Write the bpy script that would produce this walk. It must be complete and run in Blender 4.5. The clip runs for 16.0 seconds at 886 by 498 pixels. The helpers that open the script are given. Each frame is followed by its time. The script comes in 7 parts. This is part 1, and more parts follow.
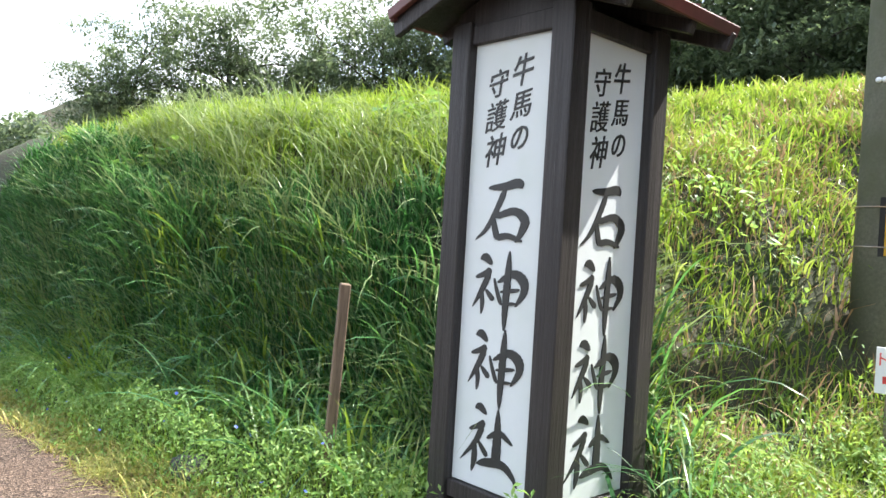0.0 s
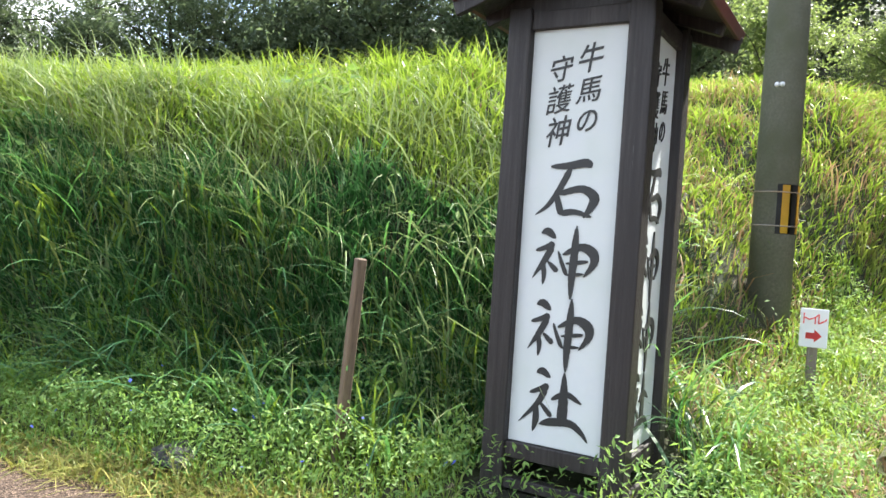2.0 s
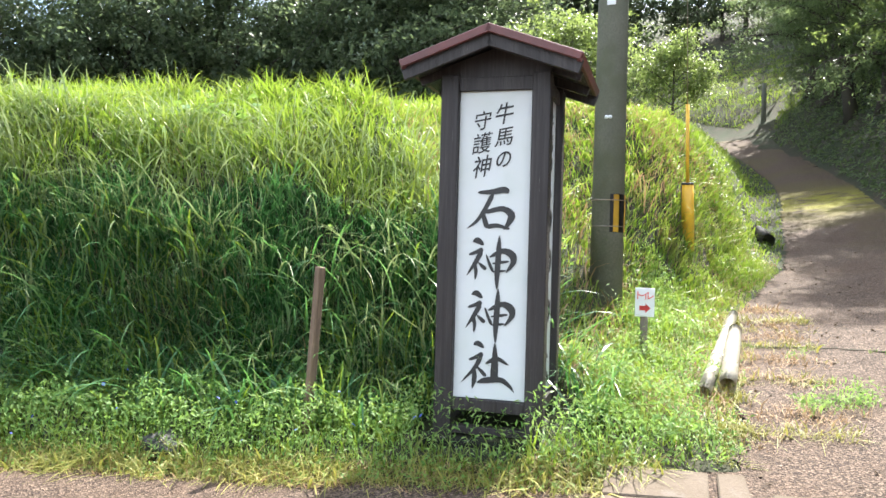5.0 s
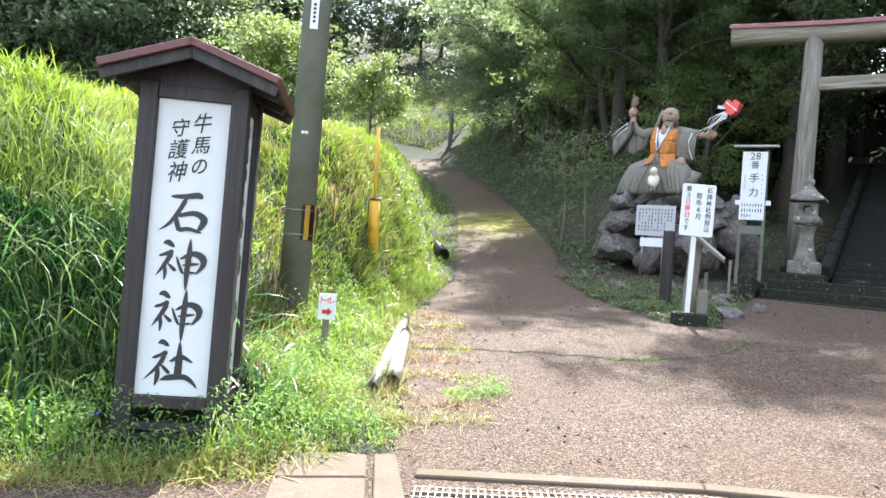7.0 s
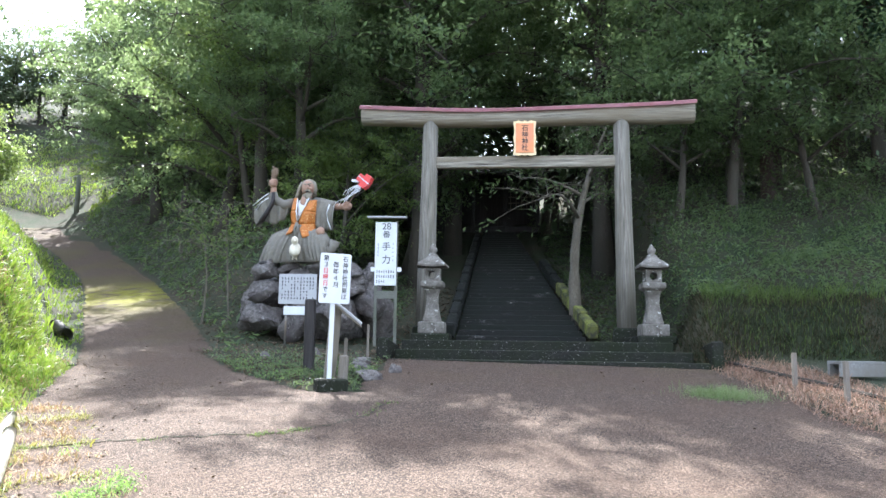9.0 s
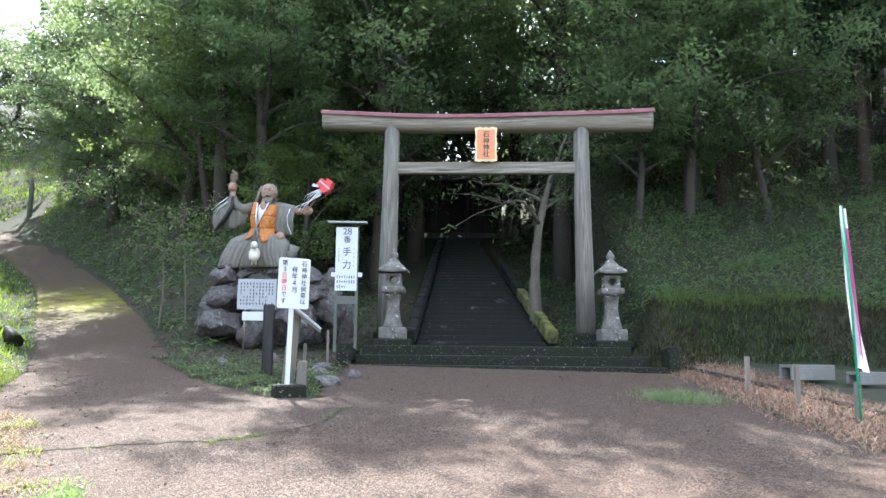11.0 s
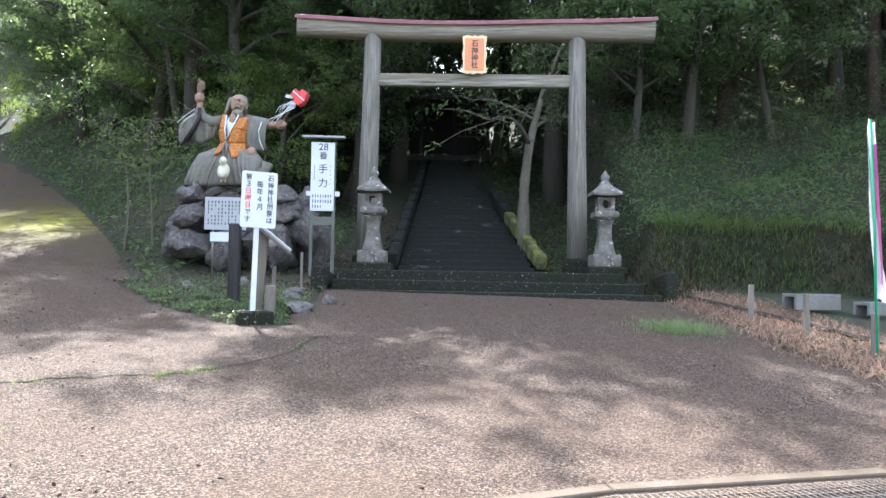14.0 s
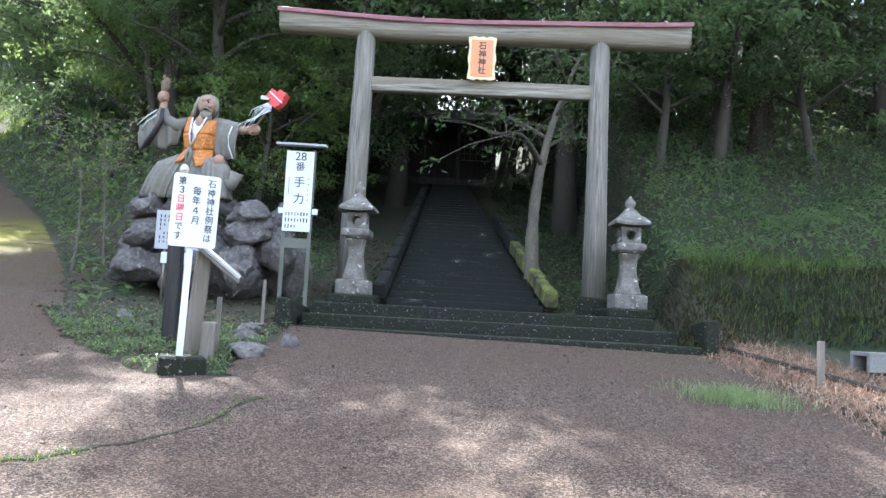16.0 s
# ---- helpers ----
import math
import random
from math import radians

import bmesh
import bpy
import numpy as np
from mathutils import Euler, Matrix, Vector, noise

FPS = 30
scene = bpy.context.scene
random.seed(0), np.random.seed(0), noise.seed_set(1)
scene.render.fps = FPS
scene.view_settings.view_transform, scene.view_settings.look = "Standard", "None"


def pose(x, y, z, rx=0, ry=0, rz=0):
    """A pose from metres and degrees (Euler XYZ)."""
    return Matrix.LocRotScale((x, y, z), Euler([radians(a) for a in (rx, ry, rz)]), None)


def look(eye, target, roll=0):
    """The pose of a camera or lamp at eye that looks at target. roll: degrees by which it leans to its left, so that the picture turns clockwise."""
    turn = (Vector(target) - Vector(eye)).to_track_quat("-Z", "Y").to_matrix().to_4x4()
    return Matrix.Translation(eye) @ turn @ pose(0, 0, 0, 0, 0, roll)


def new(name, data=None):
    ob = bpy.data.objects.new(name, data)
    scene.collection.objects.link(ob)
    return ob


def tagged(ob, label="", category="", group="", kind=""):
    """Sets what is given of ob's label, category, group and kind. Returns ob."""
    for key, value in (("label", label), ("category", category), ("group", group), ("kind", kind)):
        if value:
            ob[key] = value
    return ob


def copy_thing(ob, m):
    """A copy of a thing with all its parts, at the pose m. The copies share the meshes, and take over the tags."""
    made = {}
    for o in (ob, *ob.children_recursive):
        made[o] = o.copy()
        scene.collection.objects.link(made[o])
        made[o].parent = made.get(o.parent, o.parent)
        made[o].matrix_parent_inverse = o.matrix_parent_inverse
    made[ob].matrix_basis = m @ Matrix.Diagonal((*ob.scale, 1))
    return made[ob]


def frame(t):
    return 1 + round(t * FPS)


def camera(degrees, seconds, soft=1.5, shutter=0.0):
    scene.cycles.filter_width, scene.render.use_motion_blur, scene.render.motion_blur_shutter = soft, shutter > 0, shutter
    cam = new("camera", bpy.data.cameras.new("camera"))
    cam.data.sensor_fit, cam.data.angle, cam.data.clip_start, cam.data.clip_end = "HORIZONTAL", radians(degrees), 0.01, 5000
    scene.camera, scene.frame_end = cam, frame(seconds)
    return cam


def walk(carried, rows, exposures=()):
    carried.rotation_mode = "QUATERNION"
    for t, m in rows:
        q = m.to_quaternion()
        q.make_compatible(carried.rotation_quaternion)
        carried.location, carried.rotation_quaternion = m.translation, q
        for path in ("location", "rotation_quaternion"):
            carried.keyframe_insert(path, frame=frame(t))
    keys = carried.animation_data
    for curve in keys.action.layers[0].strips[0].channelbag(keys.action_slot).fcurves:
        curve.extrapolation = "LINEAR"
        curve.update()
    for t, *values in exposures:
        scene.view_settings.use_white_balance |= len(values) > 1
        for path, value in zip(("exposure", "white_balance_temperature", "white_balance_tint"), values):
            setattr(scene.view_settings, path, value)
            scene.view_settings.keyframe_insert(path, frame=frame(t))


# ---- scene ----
cam = camera(61.1, 16.0)
PATH = [
    (0, (-0.146, 0.036, 1.561), (-0.252, 2.033, 1.541), 3.4),
    (0.5, (-0.508, 0.099, 1.535), (-0.494, 2.098, 1.581), 5.0),
    (1, (-0.842, 0.107, 1.52), (-0.679, 2.1, 1.565), 5.0),
    (1.5, (-1.157, 0.002, 1.501), (-0.839, 1.976, 1.499), 4.1),
    (2, (-1.45, 0.038, 1.455), (-0.967, 1.978, 1.418), 3.7),
    (2.5, (-1.776, -0.063, 1.429), (-1.166, 1.841, 1.402), 3.6),
    (3, (-2.112, -0.066, 1.377), (-1.476, 1.83, 1.35), 3.2),
    (3.2, (-2.234, -0.07, 1.367), (-1.596, 1.825, 1.329), 3.6),
    (5.3, (-2.692, -0.849, 1.489), (-1.632, 0.847, 1.489), 2.0),
    (5.5, (-2.792, -0.886, 1.473), (-1.649, 0.756, 1.481), 2.8),
    (6, (-2.911, -1.012, 1.504), (-1.656, 0.545, 1.517), 3.5),
    (6.5, (-2.864, -1.107, 1.498), (-1.521, 0.376, 1.516), 4.0),
    (6.8, (-2.838, -1.151, 1.513), (-1.381, 0.22, 1.534), 4.6),
    (7, (-2.835, -1.166, 1.515), (-1.279, 0.09, 1.551), 4.6),
    (7.5, (-2.828, -1.207, 1.536), (-1.067, -0.264, 1.621), 4.2),
    (8, (-2.796, -1.206, 1.544), (-0.928, -0.507, 1.691), 3.0),
    (8.5, (-2.772, -1.225, 1.549), (-0.856, -0.693, 1.768), 1.5),
    (9, (-2.747, -1.236, 1.555), (-0.813, -0.798, 1.815), 0.8),
    (9.5, (-2.757, -1.257, 1.55), (-0.817, -0.848, 1.816), 0.5),
    (10, (-2.749, -1.259, 1.542), (-0.805, -0.869, 1.81), 0.4),
    (12.3, (-2.717, -1.324, 1.537), (-0.761, -1.018, 1.823), 0.9),
    (12.5, (-2.661, -1.326, 1.519), (-0.706, -1.006, 1.794), 0.9),
    (13, (-2.517, -1.342, 1.502), (-0.561, -0.986, 1.721), 0.6),
    (13.5, (-2.179, -1.225, 1.521), (-0.211, -0.889, 1.65), 1.5),
    (14, (-1.752, -1.17, 1.541), (0.223, -0.864, 1.622), 1.1),
    (14.5, (-1.245, -1.116, 1.553), (0.719, -0.749, 1.62), 0.6),
    (15, (-0.7, -1.046, 1.58), (1.265, -0.675, 1.604), 1.1),
    (15.5, (-0.131, -1.07, 1.624), (1.839, -0.728, 1.685), 1.5),
    (16, (0.423, -0.962, 1.686), (2.391, -0.647, 1.844), 3.1),
]
walk(cam, [(t, look(eye, target, roll)) for t, eye, target, roll in PATH],
     exposures=[(0, 1.8, 6450, 10), (5, 1.95, 6450, 10), (9, 2.25, 5900, 10), (13, 2.2, 5850, 10), (15, 2.25, 5800, 10), (16, 2.45, 5750, 10)])

# ---- world, sun ----
SUN_AZ, SUN_EL = 30.0, 50.5
world = bpy.data.worlds.new("world")
scene.world = world
world.use_nodes = True
wn = world.node_tree
sky = wn.nodes.new("ShaderNodeTexSky")
sky.sky_type, sky.sun_disc = "NISHITA", False
sky.sun_elevation, sky.sun_rotation = radians(SUN_EL), radians(90 - SUN_AZ)
sky.air_density, sky.dust_density = 1.0, 2.0
# broken white cloud over the blue
tc = wn.nodes.new("ShaderNodeTexCoord")
cl = wn.nodes.new("ShaderNodeTexNoise")
cl.inputs["Scale"].default_value, cl.inputs["Detail"].default_value, cl.inputs["Roughness"].default_value = 2.6, 7.0, 0.6
wn.links.new(tc.outputs["Generated"], cl.inputs["Vector"])
cr = wn.nodes.new("ShaderNodeValToRGB")
cr.color_ramp.elements[0].position, cr.color_ramp.elements[1].position = 0.40, 0.58
wn.links.new(cl.outputs["Fac"], cr.inputs[0])
cm = wn.nodes.new("ShaderNodeMix")
cm.data_type = "RGBA"
cm.inputs[7].default_value = (4.8, 5.0, 5.4, 1)
wn.links.new(cr.outputs[0], cm.inputs[0])
wn.links.new(sky.outputs[0], cm.inputs[6])
wn.links.new(cm.outputs[2], wn.nodes["Background"].inputs[0])
wn.nodes["Background"].inputs[1].default_value = 0.15
sun = new("sun", bpy.data.lights.new("sun", "SUN"))
sun.data.energy, sun.data.angle, sun.data.color = 5.0, radians(0.55), (1.0, 0.95, 0.87)
SUN_DIR = Vector((math.cos(radians(SUN_EL)) * math.cos(radians(SUN_AZ)), math.cos(radians(SUN_EL)) * math.sin(radians(SUN_AZ)), math.sin(radians(SUN_EL))))
sun.matrix_world = look((30, 10, 40), Vector((30, 10, 40)) - SUN_DIR)


# ---- materials ----
def material(name):
    m = bpy.data.materials.new(name)
    m.use_nodes = True
    nt = m.node_tree
    return m, nt, nt.nodes["Principled BSDF"]


def node(nt, kind, **inputs):
    n = nt.nodes.new(kind)
    for k, v in inputs.items():
        n.inputs[k.replace("_", " ")].default_value = v
    return n


def ramp(nt, source, stops):
    r = nt.nodes.new("ShaderNodeValToRGB")
    el = r.color_ramp.elements
    while len(el) < len(stops):
        el.new(0.5)
    for e, (p, c) in zip(el, stops):
        e.position, e.color = p, (*c, 1)
    nt.links.new(source, r.inputs[0])
    return r.outputs[0]


def mixed(nt, fac, a, b, blend="MIX"):
    m = nt.nodes.new("ShaderNodeMix")
    m.data_type, m.blend_type = "RGBA", blend
    for sock, v in ((m.inputs[0], fac), (m.inputs[6], a), (m.inputs[7], b)):
        if isinstance(v, bpy.types.NodeSocket):
            nt.links.new(v, sock)
        else:
            sock.default_value = v if isinstance(v, (int, float)) else (*v, 1)
    return m.outputs[2]


def coords(nt, scale=(1, 1, 1), space="Object"):
    tc = nt.nodes.new("ShaderNodeTexCoord")
    mp = nt.nodes.new("ShaderNodeMapping")
    mp.inputs["Scale"].default_value = scale
    nt.links.new(tc.outputs[space], mp.inputs[0])
    return mp.outputs[0]


def noise_tex(nt, vec, scale, detail=4, rough=0.6):
    n = node(nt, "ShaderNodeTexNoise", Scale=scale, Detail=detail, Roughness=rough)
    nt.links.new(vec, n.inputs["Vector"])
    return n.outputs["Fac"]


def bumped(nt, bsdf, height, strength, dist=0.01):
    b = node(nt, "ShaderNodeBump", Strength=strength, Distance=dist)
    nt.links.new(height, b.inputs["Height"])
    nt.links.new(b.outputs[0], bsdf.inputs["Normal"])


def rough_surface(name, c1, c2, c3, fine=30, coarse=1.5, roughness=0.9, bump=0.5, stretch=(1, 1, 1), dist=0.01, metal=0.0, spots=None, moss=None, gloss=0.5):
    """Two scales of variation, optional spots (lichen, painted glints), and moss or another colour on upward faces."""
    m, nt, b = material(name)
    v = coords(nt, stretch)
    f, c = noise_tex(nt, v, fine, 6, 0.65), noise_tex(nt, v, coarse, 3)
    col = mixed(nt, ramp(nt, c, [(0.35, (0, 0, 0)), (0.65, (1, 1, 1))]), ramp(nt, f, [(0.3, c1), (0.7, c2)]), c3)
    if spots:
        s = noise_tex(nt, v, spots[1], 5, 0.7)
        col = mixed(nt, ramp(nt, s, [(spots[2], (0, 0, 0)), (spots[2] + 0.08, (1, 1, 1))]), col, spots[0])
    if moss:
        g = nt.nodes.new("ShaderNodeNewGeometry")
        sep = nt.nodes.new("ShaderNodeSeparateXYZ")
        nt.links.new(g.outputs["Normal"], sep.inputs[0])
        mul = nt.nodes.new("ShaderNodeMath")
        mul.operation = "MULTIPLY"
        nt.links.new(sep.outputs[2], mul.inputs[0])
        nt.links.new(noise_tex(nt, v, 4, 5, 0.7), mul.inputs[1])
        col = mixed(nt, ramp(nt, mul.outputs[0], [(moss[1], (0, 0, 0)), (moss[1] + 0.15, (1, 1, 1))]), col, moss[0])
    nt.links.new(col, b.inputs["Base Color"])
    b.inputs["Roughness"].default_value, b.inputs["Metallic"].default_value = roughness, metal
    b.inputs["Specular IOR Level"].default_value = gloss
    if bump:
        bumped(nt, b, f, bump, dist)
    return m


def leafy(name, stops, gloss=0.45, through_light=0.4, through_tint=(0.30, 0.45, 0.05), dry=None):
    """Leaves and blades: each island its own tone; light passes through them."""
    m, nt, b = material(name)
    g = nt.nodes.new("ShaderNodeNewGeometry")
    col = ramp(nt, g.outputs["Random Per Island"], stops)
    big = noise_tex(nt, coords(nt), 0.5, 2)
    col = mixed(nt, ramp(nt, big, [(0.35, (0, 0, 0)), (0.65, (0.5, 0.5, 0.5))]), col, stops[0][1])
    if dry:
        col = mixed(nt, ramp(nt, noise_tex(nt, coords(nt), 1.1, 4, 0.65), [(0.5, (0, 0, 0)), (0.68, (0.6, 0.6, 0.6))]), col, dry)
    nt.links.new(col, b.inputs["Base Color"])
    b.inputs["Roughness"].default_value = gloss
    b.inputs["Specular IOR Level"].default_value = 0.35
    tr = nt.nodes.new("ShaderNodeBsdfTranslucent")
    nt.links.new(mixed(nt, 0.55, col, through_tint), tr.inputs[0])
    mx = node(nt, "ShaderNodeMixShader", Fac=through_light)
    nt.links.new(b.outputs[0], mx.inputs[1])
    nt.links.new(tr.outputs[0], mx.inputs[2])
    nt.links.new(mx.outputs[0], nt.nodes["Material Output"].inputs[0])
    return m


def asphalt_mat():
    m, nt, b = material("asphalt")
    v = coords(nt)
    vo = node(nt, "ShaderNodeTexVoronoi", Scale=88.0)
    nt.links.new(v, vo.inputs["Vector"])
    grain = ramp(nt, vo.outputs["Color"], [(0.12, (0.020, 0.0138, 0.0105)), (0.5, (0.076, 0.053, 0.040)), (0.92, (0.28, 0.205, 0.152))])
    patch = ramp(nt, noise_tex(nt, v, 0.7, 5, 0.65), [(0.4, (0, 0, 0)), (0.7, (0.5, 0.5, 0.5))])
    col = mixed(nt, patch, grain, (0.108, 0.067, 0.045))
    fine = noise_tex(nt, v, 16, 6, 0.8)
    col = mixed(nt, ramp(nt, fine, [(0.3, (0.5, 0.5, 0.5)), (0.6, (0, 0, 0))]), col, (0.030, 0.023, 0.020))
    # moss film along the damp path and by the steps
    mossy = noise_tex(nt, v, 0.42, 4, 0.6)
    sep = nt.nodes.new("ShaderNodeSeparateXYZ")
    nt.links.new(v, sep.inputs[0])
    reach = nt.nodes.new("ShaderNodeMapRange")
    reach.inputs[1].default_value, reach.inputs[2].default_value = 8.0, 13.0
    nt.links.new(sep.outputs[0], reach.inputs[0])
    mul = nt.nodes.new("ShaderNodeMath")
    mul.operation = "MULTIPLY"
    nt.links.new(reach.outputs[0], mul.inputs[0])
    nt.links.new(ramp(nt, mossy, [(0.45, (0, 0, 0)), (0.65, (0.4, 0.4, 0.4))]), mul.inputs[1])
    col = mixed(nt, mul.outputs[0], col, (0.11, 0.10, 0.022))
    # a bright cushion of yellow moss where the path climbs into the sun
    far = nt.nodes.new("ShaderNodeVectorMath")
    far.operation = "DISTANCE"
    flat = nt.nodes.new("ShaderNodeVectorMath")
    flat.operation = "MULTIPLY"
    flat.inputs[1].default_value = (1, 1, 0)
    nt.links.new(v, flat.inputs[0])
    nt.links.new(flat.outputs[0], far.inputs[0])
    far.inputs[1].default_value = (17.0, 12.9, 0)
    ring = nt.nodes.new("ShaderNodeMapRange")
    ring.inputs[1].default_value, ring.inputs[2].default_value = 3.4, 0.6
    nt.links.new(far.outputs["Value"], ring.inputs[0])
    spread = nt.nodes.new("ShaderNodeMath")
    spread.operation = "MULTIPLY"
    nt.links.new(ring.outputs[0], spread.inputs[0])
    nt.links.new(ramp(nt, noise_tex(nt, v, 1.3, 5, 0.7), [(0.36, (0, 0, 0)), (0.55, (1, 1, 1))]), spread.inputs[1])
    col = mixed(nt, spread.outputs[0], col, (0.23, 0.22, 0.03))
    nt.links.new(col, b.inputs["Base Color"])
    b.inputs["Roughness"].default_value, b.inputs["Specular IOR Level"].default_value = 0.85, 0.22
    bumped(nt, b, vo.outputs["Distance"], 0.9, 0.012)
    return m


M_ASPHALT = asphalt_mat()
M_SOIL = rough_surface("soil", (0.022, 0.020, 0.012), (0.062, 0.052, 0.030), (0.022, 0.036, 0.012), 14, 0.8, 1.0, 0.8, dist=0.03)
M_CONCRETE = rough_surface("concrete", (0.085, 0.062, 0.044), (0.15, 0.115, 0.084), (0.09, 0.066, 0.042), 40, 2, 0.9, 0.4, spots=((0.12, 0.10, 0.08), 5, 0.6))
M_BLOCK = rough_surface("grey_block_concrete", (0.16, 0.16, 0.155), (0.26, 0.26, 0.25), (0.17, 0.16, 0.14), 30, 3, 0.9, 0.4)
# pale spots: wear and tread highlights, both painted into the colour
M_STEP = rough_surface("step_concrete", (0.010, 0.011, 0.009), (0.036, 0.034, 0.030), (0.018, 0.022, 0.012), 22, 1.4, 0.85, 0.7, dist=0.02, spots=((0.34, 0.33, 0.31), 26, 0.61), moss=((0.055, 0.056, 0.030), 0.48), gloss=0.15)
# pale streaks along the treads are glints of light painted into the stone
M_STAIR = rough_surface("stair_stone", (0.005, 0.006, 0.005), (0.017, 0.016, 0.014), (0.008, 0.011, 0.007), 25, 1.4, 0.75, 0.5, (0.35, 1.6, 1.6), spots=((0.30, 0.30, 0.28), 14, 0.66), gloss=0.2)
M_GRANITE = rough_surface("granite", (0.13, 0.12, 0.105), (0.30, 0.28, 0.25), (0.10, 0.09, 0.075), 45, 5, 0.9, 0.6, spots=((0.55, 0.55, 0.51), 9, 0.59), gloss=0.25)
# the last colour is no moss: a paler grey on upward faces
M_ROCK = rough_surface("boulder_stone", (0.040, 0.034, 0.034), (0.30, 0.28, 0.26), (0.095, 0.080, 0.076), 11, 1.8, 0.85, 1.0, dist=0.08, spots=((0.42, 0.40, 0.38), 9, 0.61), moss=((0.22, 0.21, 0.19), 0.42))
M_POLE = rough_surface("pole_concrete", (0.10, 0.10, 0.088), (0.18, 0.18, 0.155), (0.09, 0.10, 0.068), 50, 1.5, 0.85, 0.25)
M_TORII = rough_surface("weathered_timber", (0.050, 0.046, 0.038), (0.36, 0.33, 0.28), (0.15, 0.14, 0.11), 4.5, 0.9, 0.85, 0.9, (6, 6, 0.35), 0.02)
M_BEAM = rough_surface("weathered_beam", (0.065, 0.058, 0.045), (0.40, 0.37, 0.30), (0.20, 0.17, 0.12), 4.5, 0.9, 0.85, 0.9, (0.35, 6, 6), 0.02)
M_DARKWOOD = rough_surface("dark_stained_wood", (0.005, 0.004, 0.004), (0.058, 0.050, 0.050), (0.012, 0.009, 0.009), 9, 2.0, 0.55, 1.0, (7, 7, 0.3), 0.008, spots=((0.12, 0.11, 0.11), 12, 0.66))
M_GREYWOOD = rough_surface("grey_weathered_wood", (0.12, 0.10, 0.085), (0.28, 0.25, 0.21), (0.15, 0.13, 0.10), 7, 1.5, 0.85, 0.9, (6, 6, 0.4), 0.012)
M_STAKE = rough_surface("brown_stake_wood", (0.075, 0.048, 0.032), (0.27, 0.19, 0.125), (0.13, 0.09, 0.06), 9, 2, 0.8, 0.7, (7, 7, 0.4), 0.006)
M_PANEL = rough_surface("white_panel_paint", (0.56, 0.60, 0.62), (0.64, 0.67, 0.68), (0.54, 0.59, 0.58), 6, 3, 0.55, 0.08, dist=0.003, spots=((0.62, 0.68, 0.55), 5, 0.72))
M_WHITE = rough_surface("white_paint", (0.64, 0.66, 0.68), (0.72, 0.73, 0.74), (0.60, 0.63, 0.66), 5, 2, 0.5, 0.05)
M_INK = rough_surface("black_ink", (0.012, 0.013, 0.014), (0.03, 0.032, 0.034), (0.02, 0.022, 0.022), 20, 4, 0.5, 0.1)
M_RED = rough_surface("red_paint", (0.72, 0.06, 0.06), (0.80, 0.10, 0.09), (0.60, 0.08, 0.08), 12, 3, 0.55, 0.1)
M_ROOF = rough_surface("dark_red_metal", (0.11, 0.028, 0.026), (0.17, 0.05, 0.045), (0.09, 0.035, 0.033), 14, 3, 0.45, 0.15)
M_CAPRED = rough_surface("faded_red_metal", (0.42, 0.16, 0.18), (0.52, 0.24, 0.26), (0.48, 0.24, 0.27), 8, 2, 0.45, 0.1)
M_YELLOW = rough_surface("yellow_plastic", (0.62, 0.36, 0.02), (0.72, 0.44, 0.03), (0.55, 0.31, 0.03), 10, 3, 0.5, 0.1)
M_BLACK = rough_surface("black_rubber", (0.012, 0.012, 0.012), (0.03, 0.03, 0.03), (0.02, 0.02, 0.02), 20, 4, 0.55, 0.2)
M_STEEL = rough_surface("galvanised_steel", (0.25, 0.25, 0.25), (0.38, 0.37, 0.36), (0.27, 0.2, 0.14), 30, 4, 0.45, 0.2, metal=0.8)
M_PIPE = rough_surface("pale_pipe_plastic", (0.50, 0.47, 0.40), (0.68, 0.65, 0.57), (0.40, 0.36, 0.27), 8, 3, 0.6, 0.15)
M_ROBE = rough_surface("grey_robe_paint", (0.13, 0.12, 0.10), (0.25, 0.235, 0.195), (0.165, 0.155, 0.13), 14, 2.5, 0.85, 0.7, dist=0.02)
M_SKIN = rough_surface("flesh_paint", (0.27, 0.16, 0.11), (0.40, 0.26, 0.19), (0.32, 0.20, 0.14), 14, 4, 0.7, 0.2)
M_HAIR = rough_surface("grey_hair_paint", (0.17, 0.15, 0.11), (0.36, 0.33, 0.26), (0.24, 0.21, 0.16), 30, 4, 0.8, 0.6, (4, 4, 0.6))
M_BROCADE = rough_surface("orange_brocade_paint", (0.26, 0.06, 0.012), (0.62, 0.25, 0.04), (0.44, 0.14, 0.02), 40, 14, 0.6, 0.4, spots=((0.70, 0.47, 0.20), 30, 0.57))
M_ORANGE = rough_surface("orange_plaque_paint", (0.72, 0.26, 0.10), (0.78, 0.32, 0.13), (0.70, 0.28, 0.14), 12, 4, 0.5, 0.15)
M_GOLD = rough_surface("gilt_edge", (0.72, 0.55, 0.28), (0.82, 0.68, 0.42), (0.75, 0.6, 0.35), 20, 5, 0.4, 0.2)
M_CREAM = rough_surface("cream_paint", (0.62, 0.58, 0.46), (0.72, 0.68, 0.56), (0.6, 0.55, 0.42), 20, 5, 0.7, 0.3)
M_NOTICE = rough_surface("aged_notice_board", (0.36, 0.37, 0.38), (0.46, 0.47, 0.48), (0.40, 0.40, 0.42), 10, 3, 0.6, 0.1)
M_GREENTUBE = rough_surface("green_plastic_tube", (0.02, 0.34, 0.16), (0.03, 0.42, 0.2), (0.03, 0.36, 0.18), 10, 3, 0.4, 0.05)
M_CLOTH = rough_surface("white_banner_cloth", (0.74, 0.72, 0.74), (0.8, 0.78, 0.8), (0.78, 0.7, 0.75), 10, 3, 0.8, 0.1)
